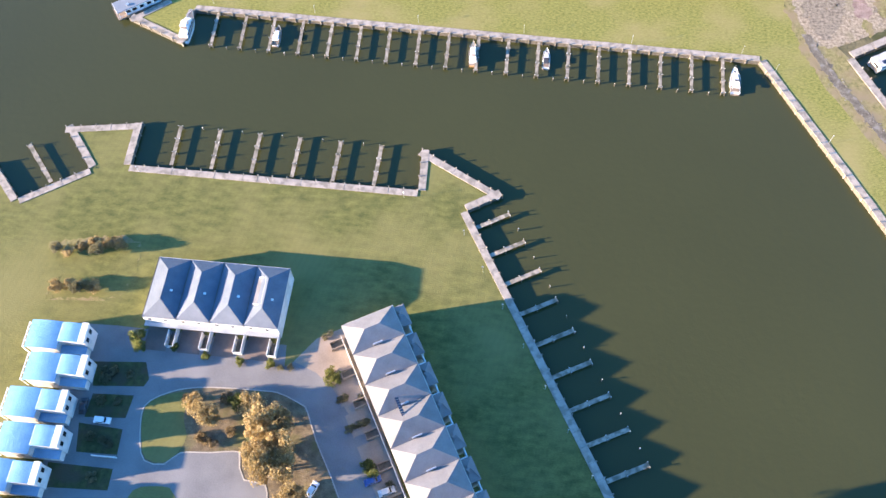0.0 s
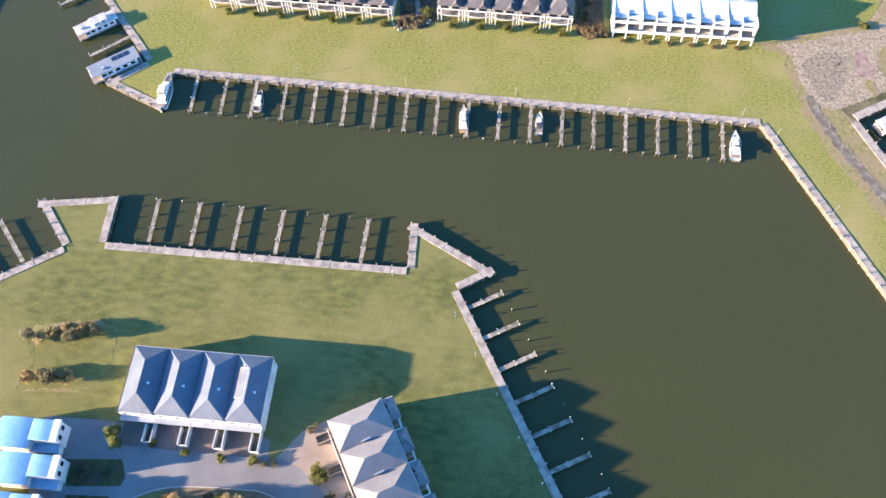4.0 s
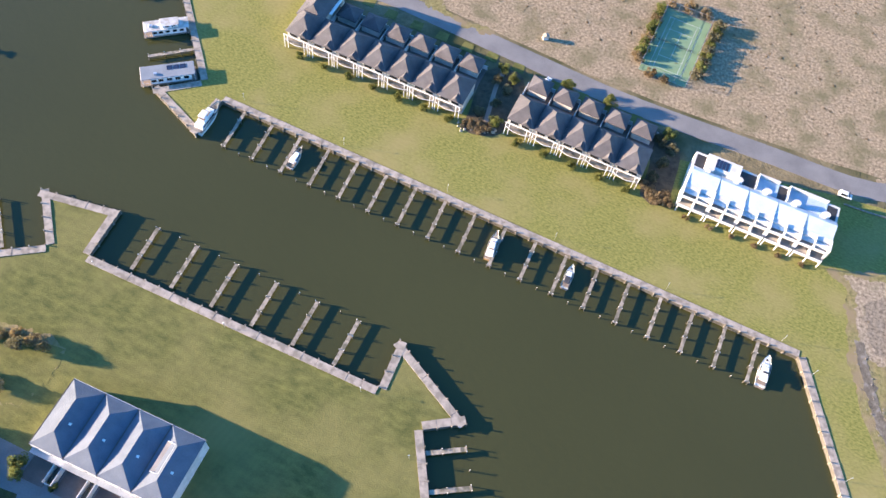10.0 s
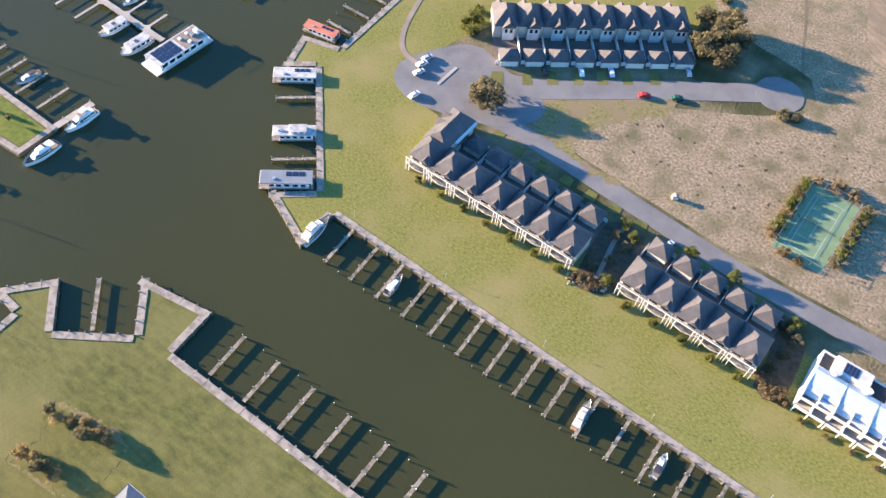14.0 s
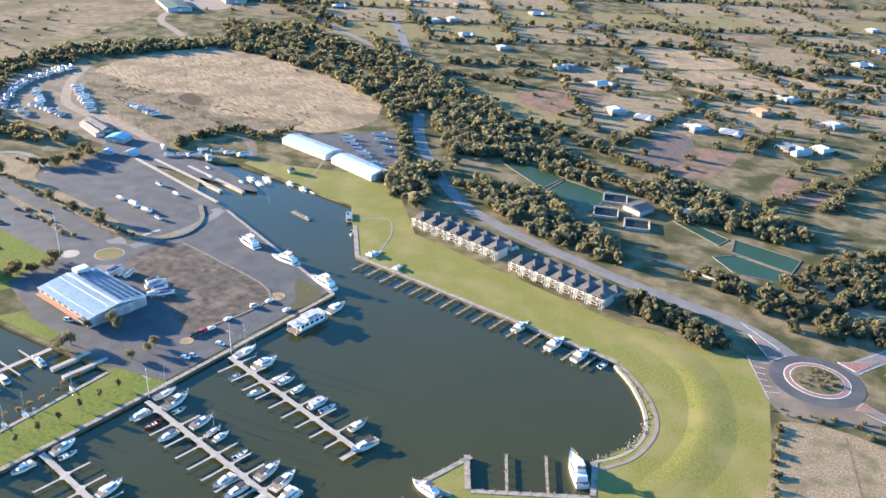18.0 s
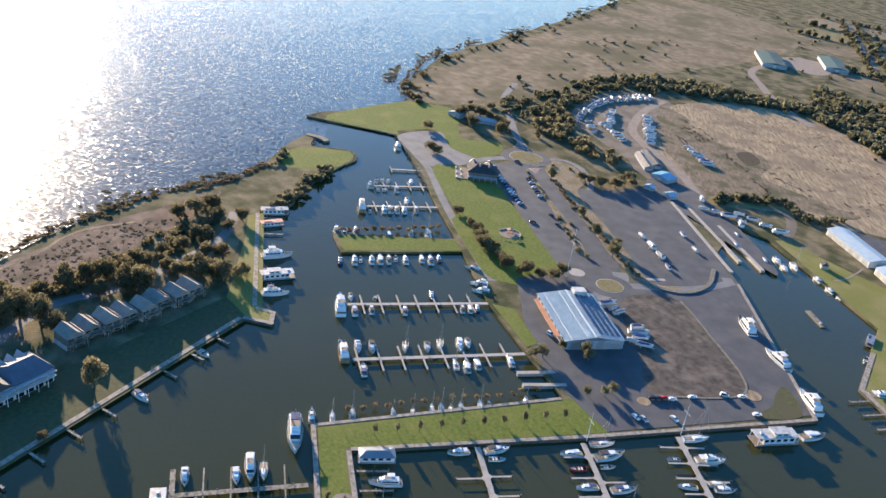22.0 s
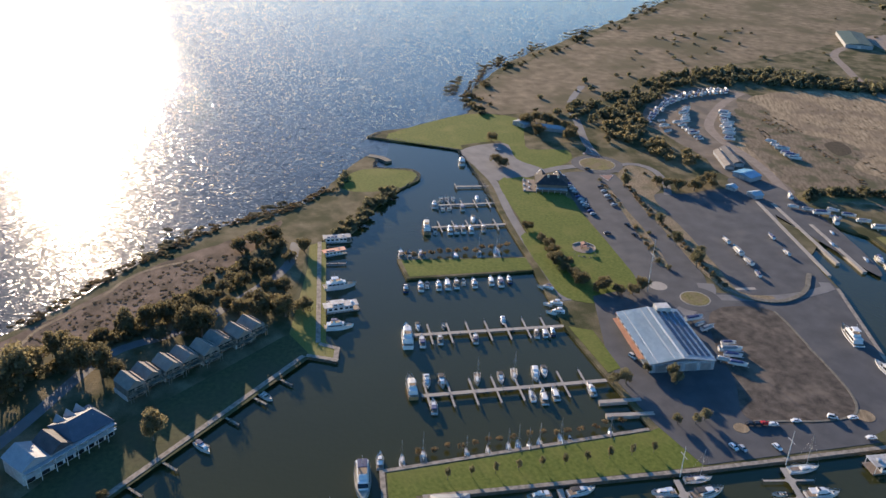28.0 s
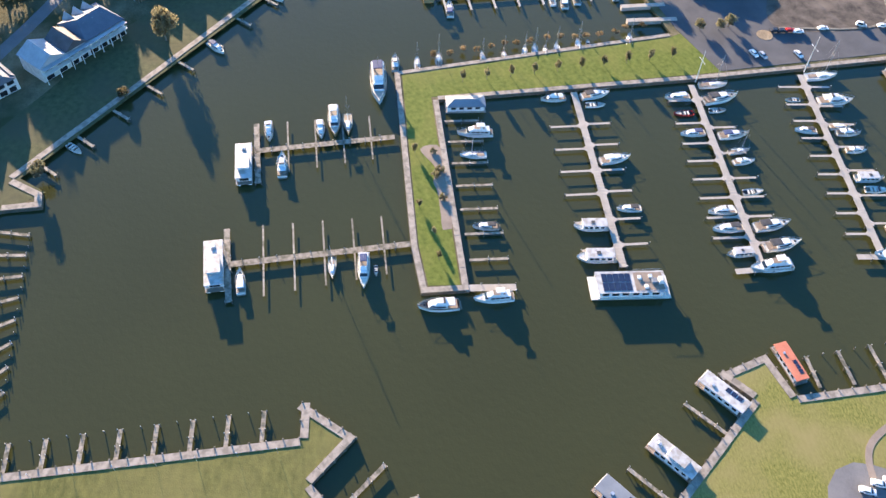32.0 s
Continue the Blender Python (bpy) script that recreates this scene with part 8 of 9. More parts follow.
def crown_arrays(seed, clumps, leaves, spread=1.0, tall=0.75, leaf=0.16):
    """Leaf facets of a crown about 1 m in radius over z = 0..2*tall: many small leaning facets round uneven clumps."""
    r = np.random.RandomState(seed)
    centres = r.normal(size=(clumps, 3))
    centres /= np.linalg.norm(centres, axis=1)[:, None]
    centres *= (r.uniform(0.25, 0.85, clumps) ** 0.7)[:, None] * np.array((spread, spread, tall))
    sizes = r.uniform(0.22, 0.48, clumps)
    pick = r.randint(0, clumps, leaves)
    d = r.normal(size=(leaves, 3))
    d /= np.linalg.norm(d, axis=1)[:, None]
    p = centres[pick] + d * (sizes[pick] * r.uniform(0.55, 1.05, leaves))[:, None]
    p[:, 2] += tall
    p[:, 2] = np.maximum(p[:, 2], 0.02)
    a = r.normal(size=(leaves, 3)) + d * 0.2
    a -= d * (a * d).sum(1)[:, None] * 0.7
    a /= np.linalg.norm(a, axis=1)[:, None]
    b = np.cross(d + r.normal(size=(leaves, 3)) * 0.5, a)
    b /= np.maximum(1e-6, np.linalg.norm(b, axis=1))[:, None]
    s = (leaf * r.uniform(0.6, 1.4, leaves))[:, None]
    quad = np.stack([p - a * s - b * s * 0.7, p + a * s - b * s * 0.5, p + a * s * 0.6 + b * s, p - a * s * 0.7 + b * s * 0.8], 1)
    return quad.reshape(-1, 3)


def quads_mesh(name, verts, mat):
    me = bpy.data.meshes.new(name)
    n = len(verts) // 4
    me.vertices.add(len(verts))
    me.vertices.foreach_set("co", np.ascontiguousarray(verts, dtype=np.float32).ravel())
    me.loops.add(len(verts))
    me.loops.foreach_set("vertex_index", np.arange(len(verts), dtype=np.int32))
    me.polygons.add(n)
    me.polygons.foreach_set("loop_start", np.arange(0, len(verts), 4, dtype=np.int32))
    me.update(calc_edges=True)
    me.materials.append(mat)
    return me


def trunk_mesh(seed, tall):
    r = random.Random(seed)
    bm = bmesh.new()
    lean = Vector((r.uniform(-0.1, 0.1), r.uniform(-0.1, 0.1), 1))
    points = [lean * tall * s for s in (0, 0.35, 0.7, 1.15)]
    for i in range(3):
        a, b = points[i], points[i + 1]
        ra, rb = 0.085 * (1 - 0.25 * i), 0.085 * (1 - 0.25 * (i + 1))
        q = (b - a).to_track_quat("Z", "Y").to_matrix()
        rings = [[bm.verts.new(p + q @ Vector((rr * math.cos(k * 1.047), rr * math.sin(k * 1.047), 0))) for k in range(6)] for p, rr in ((a, ra), (b, rb))]
        for k in range(6):
            j = (k + 1) % 6
            bm.faces.new((rings[0][k], rings[0][j], rings[1][j], rings[1][k]))
    for i in range(5):
        start = lean * tall * r.uniform(0.4, 0.95)
        ang = r.uniform(0, 6.28)
        tube(bm, start, start + Vector((math.cos(ang) * 0.6, math.sin(ang) * 0.6, r.uniform(0.3, 0.6))), 0.025, 4)
    me = bpy.data.meshes.new("trunk")
    bm.to_mesh(me)
    bm.free()
    me.materials.append(BARK)
    return me


def kit(mat, seed, clumps, leaves, spread, tall, leaf, trunk):
    return [(quads_mesh("crown", crown_arrays(seed + i, clumps, leaves, spread, tall, leaf) + np.array((0, 0, trunk)), mat), trunk_mesh(seed + i, trunk + tall * 0.8)) for i in range(3)]


KITS = {"gum": kit(LEAF, 20, 22, 2600, 0.9, 0.8, 0.05, 0.5), "green": kit(LEAF_GREEN, 30, 22, 2600, 0.95, 0.8, 0.05, 0.25),
        "olive": kit(LEAF_OLIVE, 80, 26, 2800, 1.0, 0.75, 0.055, 0.3),
        "gold": kit(LEAF_GOLD, 40, 30, 3200, 1.0, 0.75, 0.045, 0.35), "bush": kit(LEAF, 50, 14, 1300, 1.0, 0.5, 0.065, 0.05),
        "shrub": kit(LEAF_GREEN, 70, 14, 1300, 1.0, 0.55, 0.065, 0.05), "brown": kit(LEAF_BROWN, 60, 14, 1300, 1.0, 0.5, 0.065, 0.05)}
LABELS = {"gum": ("spreading olive-green gum tree", "tree"), "green": ("dense rounded green tree", "tree"), "olive": ("broad brown-olive coastal tree", "tree"), "gold": ("tall golden-leaved gum tree", "tree"),
          "bush": ("low dark green shrub in bare soil", "shrub"), "shrub": ("rounded yellow-green shrub beside a house", "shrub"), "brown": ("low brownish shrub in dry soil", "shrub")}
plant_rng = random.Random(8)


def plant(kind, x, y, r, group, squash=1.0, label=""):
    crown, trunk = plant_rng.choice(KITS[kind])
    text, cat = LABELS[kind]
    ob = thing("tree" if cat == "tree" else "shrub", label or text, cat, group,
               pose(x, y, 0.03, 0, 0, plant_rng.uniform(0, 360)) @ Matrix.Diagonal((r, r, r * squash * plant_rng.uniform(0.9, 1.1), 1)))
    c = new("crown", crown)
    c.parent = ob
    if cat == "tree":
        t = new("trunk", trunk)
        t.parent = ob


def plant_all(kind, spots, r, group, squash=1.0, spread=0.2):
    for x, y in spots:
        plant(kind, x, y, r * plant_rng.uniform(1 - spread, 1 + spread), group, squash)


for x, y in ((-109, 109), (-105.5, 110.4), (-102, 111.2), (-98, 111.4), (-94.6, 111), (-110, 98), (-106.6, 98.6), (-103, 98.2), (-99.4, 97.8)):
    plant("gold", x, y, plant_rng.uniform(1.9, 2.6), "southern shrubs", 0.75, "sparse grey-gold bush on bare soil")
plant_all("gum", [(-100.5, 109), (-104, 97), (-112, 110)], 2.0, "southern trees")
plant("green", -84.5, 82.6, 2.5, "court trees", 1.2, "rounded dense green tree beside the garages")
plant("green", -84.2, 80.2, 1.9, "court trees", 1.2, "rounded dense green tree beside the garages")
plant_all("shrub", [(-75.2, 80.6), (-66.7, 77.9), (-57.8, 76.3), (-49.7, 75.7)], 1.5, "court shrubs", 1.0)
plant_all("shrub", [(-33.8, 71.8), (-32.4, 71.0), (-23.3, 49.6), (-22.0, 47.9)], 2.0, "court shrubs", 1.0)
plant_all("bush", [(-31.3, 65.8), (-30, 66.2), (-25.6, 66.5), (-36, 83), (-34.5, 84), (-28.5, 58.4), (-27.4, 58.9), (-26.2, 59.4), (-25, 59.9), (-23.8, 60.4), (-17.8, 44.5), (-47, 74.6), (-44.5, 74.8)], 1.1, "court shrubs", 1.0)
plant_all("gold", [(-67.1, 64.6), (-63.4, 60.9), (-53, 63.8)], 3.4, "island trees", 1.1)
plant_all("green", [(-56.5, 64.9)], 3.2, "island trees", 1.0)
plant_all("brown", [(-70, 66.5), (-60, 66.5), (-65.3, 56.4), (-58, 58), (-62.5, 55), (-51.5, 60)], 1.5, "island shrubs", 1.0)
plant_all("gold", [(-47, 53.5), (-49.5, 58.4), (-45, 59.4), (-47.8, 48.4), (-43.6, 48.2), (-44.2, 54.0), (-50.2, 51.2), (-39.6, 41), (-43.5, 38)], 4.0, "golden gums", 1.25)
plant_all("bush", [(-93, 74.5), (-90, 74), (-86, 73), (-92, 72), (-92, 66), (-88, 66), (-93, 57), (-90, 56), (-88, 55), (-91, 47)], 1.3, "driveway shrubs", 0.8)
plant_all("gum", [(-4, 18), (10, 24), (4, 12)], 7.0, "southern gums", 1.4)
# planting round the lakeside terraces
for a, b, n in (((-71, 222.5), (-20, 215.8), 7), ((2, 214.5), (37, 209.7), 5)):
    for i in range(n):
        c = between(a, b, i / (n - 1))
        plant("shrub", c[0], c[1], 1.6, "terrace shrubs", 1.0)
plant_all("brown", [(-12, 217), (-10, 215), (-8, 217), (44, 211), (46, 209), (48, 211), (43, 213), (-14, 216), (50, 209)], 2.0, "terrace gaps", 0.8)
plant_all("bush", [(-12, 222), (-8, 227), (-6, 233), (-10, 236), (44, 217), (46, 223), (48, 229), (44, 231)], 2.2, "terrace gaps", 1.0)
plant_all("green", [(-6, 219), (-5, 237), (46, 233), (26, 239), (12, 241), (-9, 240)], 2.4, "terrace trees", 1.0)
for i in range(6):
    plant("brown", 56 + 7 * i, 206.3 - 0.8 * i, 1.1, "apartment shrubs", 0.8)
plant_all("shrub", [(139, 238), (141, 239.5), (136, 237), (144, 240), (131.5, 210.5), (133, 209.5)], 1.3, "road bend shrubs", 0.8)
plant_all("bush", [(20, 312), (24, 313)], 3.2, "cul-de-sac shrubs", 1.0)
plant("olive", -68, 264, 6.6, "turning trees", 0.72, "large rounded tree in the parking turn")
plant_all("olive", [(-14.5, 334.8), (-9.8, 341.7), (-14.3, 324.5), (-5.3, 324.3), (-18.3, 340.9), (-9.8, 330.4), (-5, 334)], 5.0, "inner terrace trees", 0.95)
plant_all("shrub", [(-90.1, 296.3), (-87.6, 290), (-91, 301), (-92, 292)], 2.6, "inner terrace shrubs", 1.1)
for i in range(9):
    plant("shrub" if i % 3 else "brown", 31 + 0.5 * i, 262 + 3.2 * i, 2.3, "court hedge", 0.9)
    plant("shrub" if i % 2 else "bush", 52.5 - 0.5 * i + 2.5, 286 - 3.0 * i, 2.4, "court hedge", 0.9)
plant_all("brown", [(38, 291), (44, 291), (50, 290), (36, 257), (41, 256)], 2.2, "court hedge", 1.0)
# harbour arm, yard, clubhouse
for i in range(10):
    plant("gum", -267.5 + 0.3 * i, 203 + 9 * i, 1.3, "arm saplings", 1.9, "slender young tree staked on the arm")
plant_all("gum", [(-212, 174), (-200, 176), (-190, 175), (-236, 178)], 1.0, "arm saplings", 1.9)
plant_all("bush", [(-235, 184), (-226, 184), (-224, 182.5), (-214, 182)], 1.5, "arm garden", 1.0)
for i in range(16):
    plant("brown", -284 + plant_rng.uniform(-2.0, 0.8), 197 + 5.5 * i + plant_rng.uniform(-1.5, 1.5), 1.5, "shore shrubs", 0.9)
plant_all("gum", [(-314.5, 307.5), (-308, 315.5), (-303.3, 315), (-277.3, 309.3), (-278.6, 302), (-278.4, 314), (-310, 288.5), (-308.6, 294)], 3.0, "yard trees", 1.0)
plant_all("olive", [(-466.4, 306.7), (-449, 309.3), (-440.6, 311.4), (-431, 309), (-421.4, 307), (-418, 313), (-412, 308), (-405.8, 311), (-397, 311.5), (-387, 316.8), (-390, 322), (-383, 325.7), (-381, 333),
                    (-384, 340), (-575.8, 324.5), (-568.6, 327.2), (-623, 335.8)], 4.4, "lawn trees", 0.8)
for i in range(13):
    plant("brown", -445 + plant_rng.uniform(-3, 2), 228 + 5 * i, 1.9, "mole shrubs", 1.0)
plant_all("gum", [(-457.6, 389), (-428.9, 384.5), (-401.7, 382), (-411, 389.3), (-517, 395)], 4.0, "car park trees", 1.2)
plant_all("bush", [(-411.8, 363.5), (-403.5, 366), (-470, 389.5), (-440, 386.5), (-390, 385), (-430, 371), (-456, 373), (-486, 393), (-532, 384), (-447, 377), (-545, 410), (-538, 421)], 1.7, "car park shrubs", 1.0)
plant_all("olive", [(-512.3, 424), (-518, 419.5), (-507, 430), (-510.3, 448), (-504, 440), (-508, 456), (-516, 458)], 4.8, "boat park trees", 0.85)
plant_all("olive", [(-655, 376), (-663, 386), (-655, 393), (-648, 399), (-637, 402), (-626, 404), (-640, 380), (-629, 376), (-662, 376), (-616, 397)], 5.6, "point trees", 0.85)
SPIT_TREES = [(-357, 48, 8.5), (-350, 42, 7), (-369, 51, 6), (-374, 61, 7.5), (-365, 70, 7.5), (-364, 78, 6.5), (-356, 84.5, 5), (-392, 87, 6), (-398, 95, 5.5), (-397, 104, 6), (-406, 111, 5),
              (-387, 113, 7), (-384, 119.5, 6.5), (-393, 119, 5), (-425, 130, 4.2), (-414, 123, 4.5), (-400, 137, 6), (-407, 133, 4.5), (-411, 143, 4), (-420, 152, 5), (-419, 160, 4.6), (-398, 147, 6.5), (-394, 158, 5.5), (-397, 167, 4.8),
              (-401, 153, 6), (-429, 141, 4.6), (-439, 154, 5), (-450, 166, 4), (-468, 141, 5), (-474, 150, 6), (-479, 160, 6), (-465, 162, 4.6), (-462, 175, 4.5), (-440, 148, 5), (-416, 117, 5),
              (-384, 101, 4.5), (-389, 77, 4.5), (-385, 61, 4.5), (-340, 30, 8), (-332, 20, 7), (-345, 18, 8), (-320, 8, 8), (-356, 30, 6), (-328, 0, 8), (-310, -4, 7)]
for x, y, r in SPIT_TREES:
    plant("olive", x, y, r, "spit trees", 1.25 if r >= 7 and y < 60 else 1.2 if r >= 5 and -400 < x < -340 else 0.85)
plant("olive", -313, 100.4, 5.0, "spit lawn trees", 1.45)
plant("olive", -284, 85, 2.2, "spit lawn trees", 1.0)
plant("gum", -250, 70 - 12, 3.0, "spit trees", 1.0)

# woods and far scrub, too many to count


def inside(poly, x, y):
    hit = False
    for (x0, y0), (x1, y1) in zip(poly, poly[1:] + poly[:1]):
        if (y0 > y) != (y1 > y) and x < (x1 - x0) * (y - y0) / (y1 - y0) + x0:
            hit = not hit
    return hit


DUNE = [(-700, 352), (-1020, 640), (-1350, 1010), (-1150, 1080), (-1000, 1010), (-900, 860), (-790, 600), (-688, 392)]


def wood(label, areas, mat, seed, size, squash=0.9, lines=(), leaves=150, leaf=0.19, jitter=2.0):
    """One sheet of woodland: crowns set over areas (outline, how many) and along lines (a, b, how many)."""
    r = random.Random(seed)
    bases = [crown_arrays(seed * 10 + i, 9, leaves, 1.0, 0.75, leaf) for i in range(6)]
    spots = []
    for poly, count in areas:
        xs, ys = [p[0] for p in poly], [p[1] for p in poly]
        made = 0
        while made < count:
            x, y = r.uniform(min(xs), max(xs)), r.uniform(min(ys), max(ys))
            if inside(poly, x, y) and (not inside(DUNE, x, y) or r.random() < 0.12):
                spots.append((x, y))
                made += 1
    for a, b, count in lines:
        for i in range(count):
            s = (i + r.uniform(-0.4, 0.4)) / count
            c = between(a, b, s)
            spots.append((c[0] + r.gauss(0, jitter), c[1] + r.gauss(0, jitter)))
    out = []
    for x, y in spots:
        s = r.uniform(*size)
        ang = r.uniform(0, 6.28)
        c, n = math.cos(ang) * s, math.sin(ang) * s
        m = np.array(((c, -n, 0), (n, c, 0), (0, 0, s * squash * r.uniform(0.8, 1.2))))
        out.append(r.choice(bases) @ m.T + np.array((x, y, 0.0)))
    ob = new("woodland", quads_mesh("woodland", np.concatenate(out), mat))
    return tagged(ob, label, "woodland", kind="stuff")


BELT_A = [(-800, 640), (-742, 740), (-700, 780), (-640, 782), (-537, 770), (-428, 720), (-385, 650), (-429, 695), (-534, 745), (-633, 763), (-690, 755), (-745, 640), (-790, 600)]
BELT_RING = [(-640, 470), (-672, 480), (-745, 560), (-742, 620), (-790, 640), (-800, 590), (-740, 500), (-690, 420)]
WOOD_B = [(-623, 930), (-459, 825), (-339, 745), (-231, 652), (-184, 622), (-230, 632), (-285, 640), (-292, 590), (-330, 640), (-384, 702), (-459, 765)]
WOOD_C = [(-284, 572), (-253, 590), (-215, 590), (-192, 565), (-153, 541), (-136, 520), (-182, 524), (-222, 540), (-262, 565)]
WOOD_D = [(-120, 490), (-102, 492), (-72, 478), (-62, 471), (-75, 463), (-95, 472), (-122, 474)]
WOOD_E = [(-58, 580), (-17, 640), (6, 560), (-4, 515), (-23, 508), (-45, 505), (-60, 512), (-110, 530), (-100, 548), (-60, 545)]
WOOD_F = [(-180, 640), (-131, 605), (-110, 610), (-60, 610), (-60, 640), (-110, 660), (-160, 680)]
WOOD_G = [(-325, 545), (-320, 585), (-300, 590), (-280, 545), (-272, 520), (-296, 520)]
WOOD_H = [(0, 485), (18, 545), (60, 560), (90, 500), (40, 470), (8, 468)]
SPIT_WOOD = [(-352, 30), (-374, 40), (-389, 68), (-407, 95), (-429, 115), (-460, 141), (-486, 160), (-478, 166), (-446, 154), (-412, 126), (-394, 100), (-380, 72), (-360, 60)]
SPIT_EDGE_WOOD = [(-478, 190), (-500, 206), (-540, 236), (-543, 246), (-530, 240), (-500, 218), (-476, 200)]
wood("dense olive-green bushland along the road", [(BELT_A, 330), (WOOD_B, 560), (WOOD_C, 210), (WOOD_G, 80), (WOOD_F, 150)], LEAF, 2, (2.6, 6.0))
wood("tall roadside trees near the roundabout", [(WOOD_D, 56), (WOOD_E, 130), (WOOD_H, 80)], LEAF, 3, (2.6, 5.2), 1.0, (), 150, 0.2)
wood("dark trees round the boatyard", [(BELT_RING, 150)], LEAF, 4, (2.4, 5.2), 0.9, [((-690, 400), (-650, 440), 6), ((-476, 508), (-482, 520), 7), ((-484, 518), (-472, 556), 16), ((-476, 561), (-440, 561), 12), ((-440, 570), (-440, 595), 5)])
wood("scrub and low bushes between the marsh and the spit road", [(SPIT_WOOD, 170)], LEAF_OLIVE, 5, (1.2, 3.2), 0.8, (), 110, 0.2)
wood("brown tussocks over the marsh", [([(-380, 30), (-420, 64), (-446, 90), (-462, 112), (-466, 138), (-440, 122), (-410, 92), (-392, 62)], 260)], LEAF_BROWN, 25, (0.4, 1.1), 0.22, (), 40, 0.4)
wood("dense dark trees on the harbour point", [([(-607, 421), (-674, 455), (-692, 492.6), (-640, 472), (-616, 462), (-600, 441)], 62), ([(-594, 443), (-606, 464), (-572, 474), (-550, 468), (-548, 452)], 26)],
     LEAF_OLIVE, 26, (2.6, 5.2), 0.8, (), 150, 0.18)
wood("rounded shore bushes at the spit's tip", [(SPIT_EDGE_WOOD, 70)], LEAF, 6, (1.6, 3.6), 0.8, [((-545, 205), (-578, 220), 8)])
lines = []
for c in PADDOCKS:
    for sx, sy in ((1, 0), (0, 1)):
        if pad_rng.random() < 0.72:
            e = c + u * 57 * sx + v * 54 * sy
            k = (v if sx else u) * 54
            lines.append((tuple(e - k), tuple(e + k), pad_rng.randint(5, 15)))
wood("tree lines between the far paddocks", [], LEAF, 7, (2.6, 6.0), 0.85, lines, 60, 0.32)
wood("scattered paddock shrubs and wind-bent lake-shore bushes", [([(-900, 700), (-300, 760), (500, 900), (500, 1700), (-1100, 1600), (-1250, 1000)], 620),
      ([(-720, 400), (-1100, 800), (-950, 800), (-740, 520)], 34)], LEAF, 8, (1.6, 4.0), 0.7,
     (), 60, 0.32)
wood("uneven wind-bent bushes along the lake shore", [], LEAF_OLIVE, 28, (0.8, 4.2), 0.7,
     [((-694, 345), (-712, 352), 8), ((-725, 352), (-745, 364), 9), ((-768, 378), (-800, 398), 7), ((-829, 415), (-850, 440), 12), ((-875, 470), (-926, 520), 10), ((-940, 535), (-975, 575), 14), ((-1000, 610), (-1084, 692), 12),
      ((-1090, 700), (-1130, 740), 16), ((-1160, 775), (-1250, 856), 14)], 60, 0.3, 5.0)
wood("dark reed islands standing in the lake shallows", [], LEAF_OLIVE, 29, (1.5, 4.0), 0.22,
     [((-755, 338), (-800, 362), 16), ((-845, 402), (-885, 440), 18), ((-905, 470), (-930, 492), 12), ((-960, 535), (-1015, 592), 22), ((-1110, 700), (-1185, 775), 24), ((-470, 92), (-500, 120), 22), ((-512, 150), (-530, 178), 20)], 40, 0.34, 4.0)
wood("pale reed beds at the lake edge", [], LEAF_BROWN, 10, (1.2, 2.4), 0.35,
     [((-410, 38), (-456, 80), 40), ((-456, 80), (-505, 134), 44), ((-505, 134), (-522, 176), 40), ((-522, 176), (-548, 200), 30), ((-735, 345), (-835, 400), 40), ((-835, 400), (-935, 500), 40)], 40, 0.36)
wood("brown tussocks on the rough dry ground", [([(110, 192), (118, 203), (131, 206), (146, 212), (178, 206), (150, 192), (122, 181)], 90), ([(-40, 272), (70, 252), (110, 255), (110, 330), (30, 312)], 300)],
     LEAF_BROWN, 12, (0.2, 0.5), 0.2, (), 24, 0.45)

wood("dark scrub along the ditch beside the lawn", [([(-32, 425), (-29, 425), (-26, 400), (-13, 355), (-16, 353), (-28, 397)], 60)], LEAF, 21, (0.6, 1.5), 0.8, [((-34, 430), (8, 446), 16)], 60, 0.3)
wood("low shrubs on the roundabout island", [([(-24 + 9 * math.cos(k), 467.5 + 9 * math.sin(k)) for k in range(6)], 34)], LEAF_BROWN, 22, (0.5, 1.4), 0.7, (), 60, 0.3)
plant_all("bush", [(3, 435), (23, 313)], 2.6, "paddock shrubs", 0.8)
wood("rows of brown heaps and stored timber in the field", [], LEAF_BROWN, 23, (0.6, 1.3), 0.3,
     [((-615.8, 564.5), (-564.3, 551.4), 30), ((-643.9, 588.5), (-601.2, 587.6), 24), ((-640, 582), (-598, 580), 20), ((-575.1, 582.7), (-533.1, 577.8), 26), ((-522.2, 572.1), (-490.7, 567.4), 20), ((-660, 600), (-600, 596), 16), ((-535, 596), (-490, 604), 14)], 40, 0.4)
wood("dry tufts and weeds on the straw field", [([(-676, 630), (-670, 735), (-600, 738), (-470, 695), (-440, 655), (-450, 590), (-520, 590), (-600, 610)], 420)], LEAF_BROWN, 16, (0.4, 1.2), 0.16, (), 24, 0.45)
MAIN_BELT = [(-777, 859), (-726, 911), (-612, 872), (-502, 827), (-420, 781), (-380, 658), (-428, 704), (-488, 737), (-584, 750), (-694, 764)]
wood("rows of trees along the far road", [], LEAF, 31, (2.4, 4.8), 0.8, [((-1213, 1280), (-881, 1031), 60), ((-1205, 1304), (-873, 1055), 60), ((-881, 1031), (-666, 916), 50), ((-873, 1055), (-660, 940), 46), ((-572, 892), (-437, 810), 34)], 60, 0.32)
wood("thick belt of bushland behind the straw field", [(MAIN_BELT, 420)], LEAF, 17, (3.0, 6.2), 0.85)
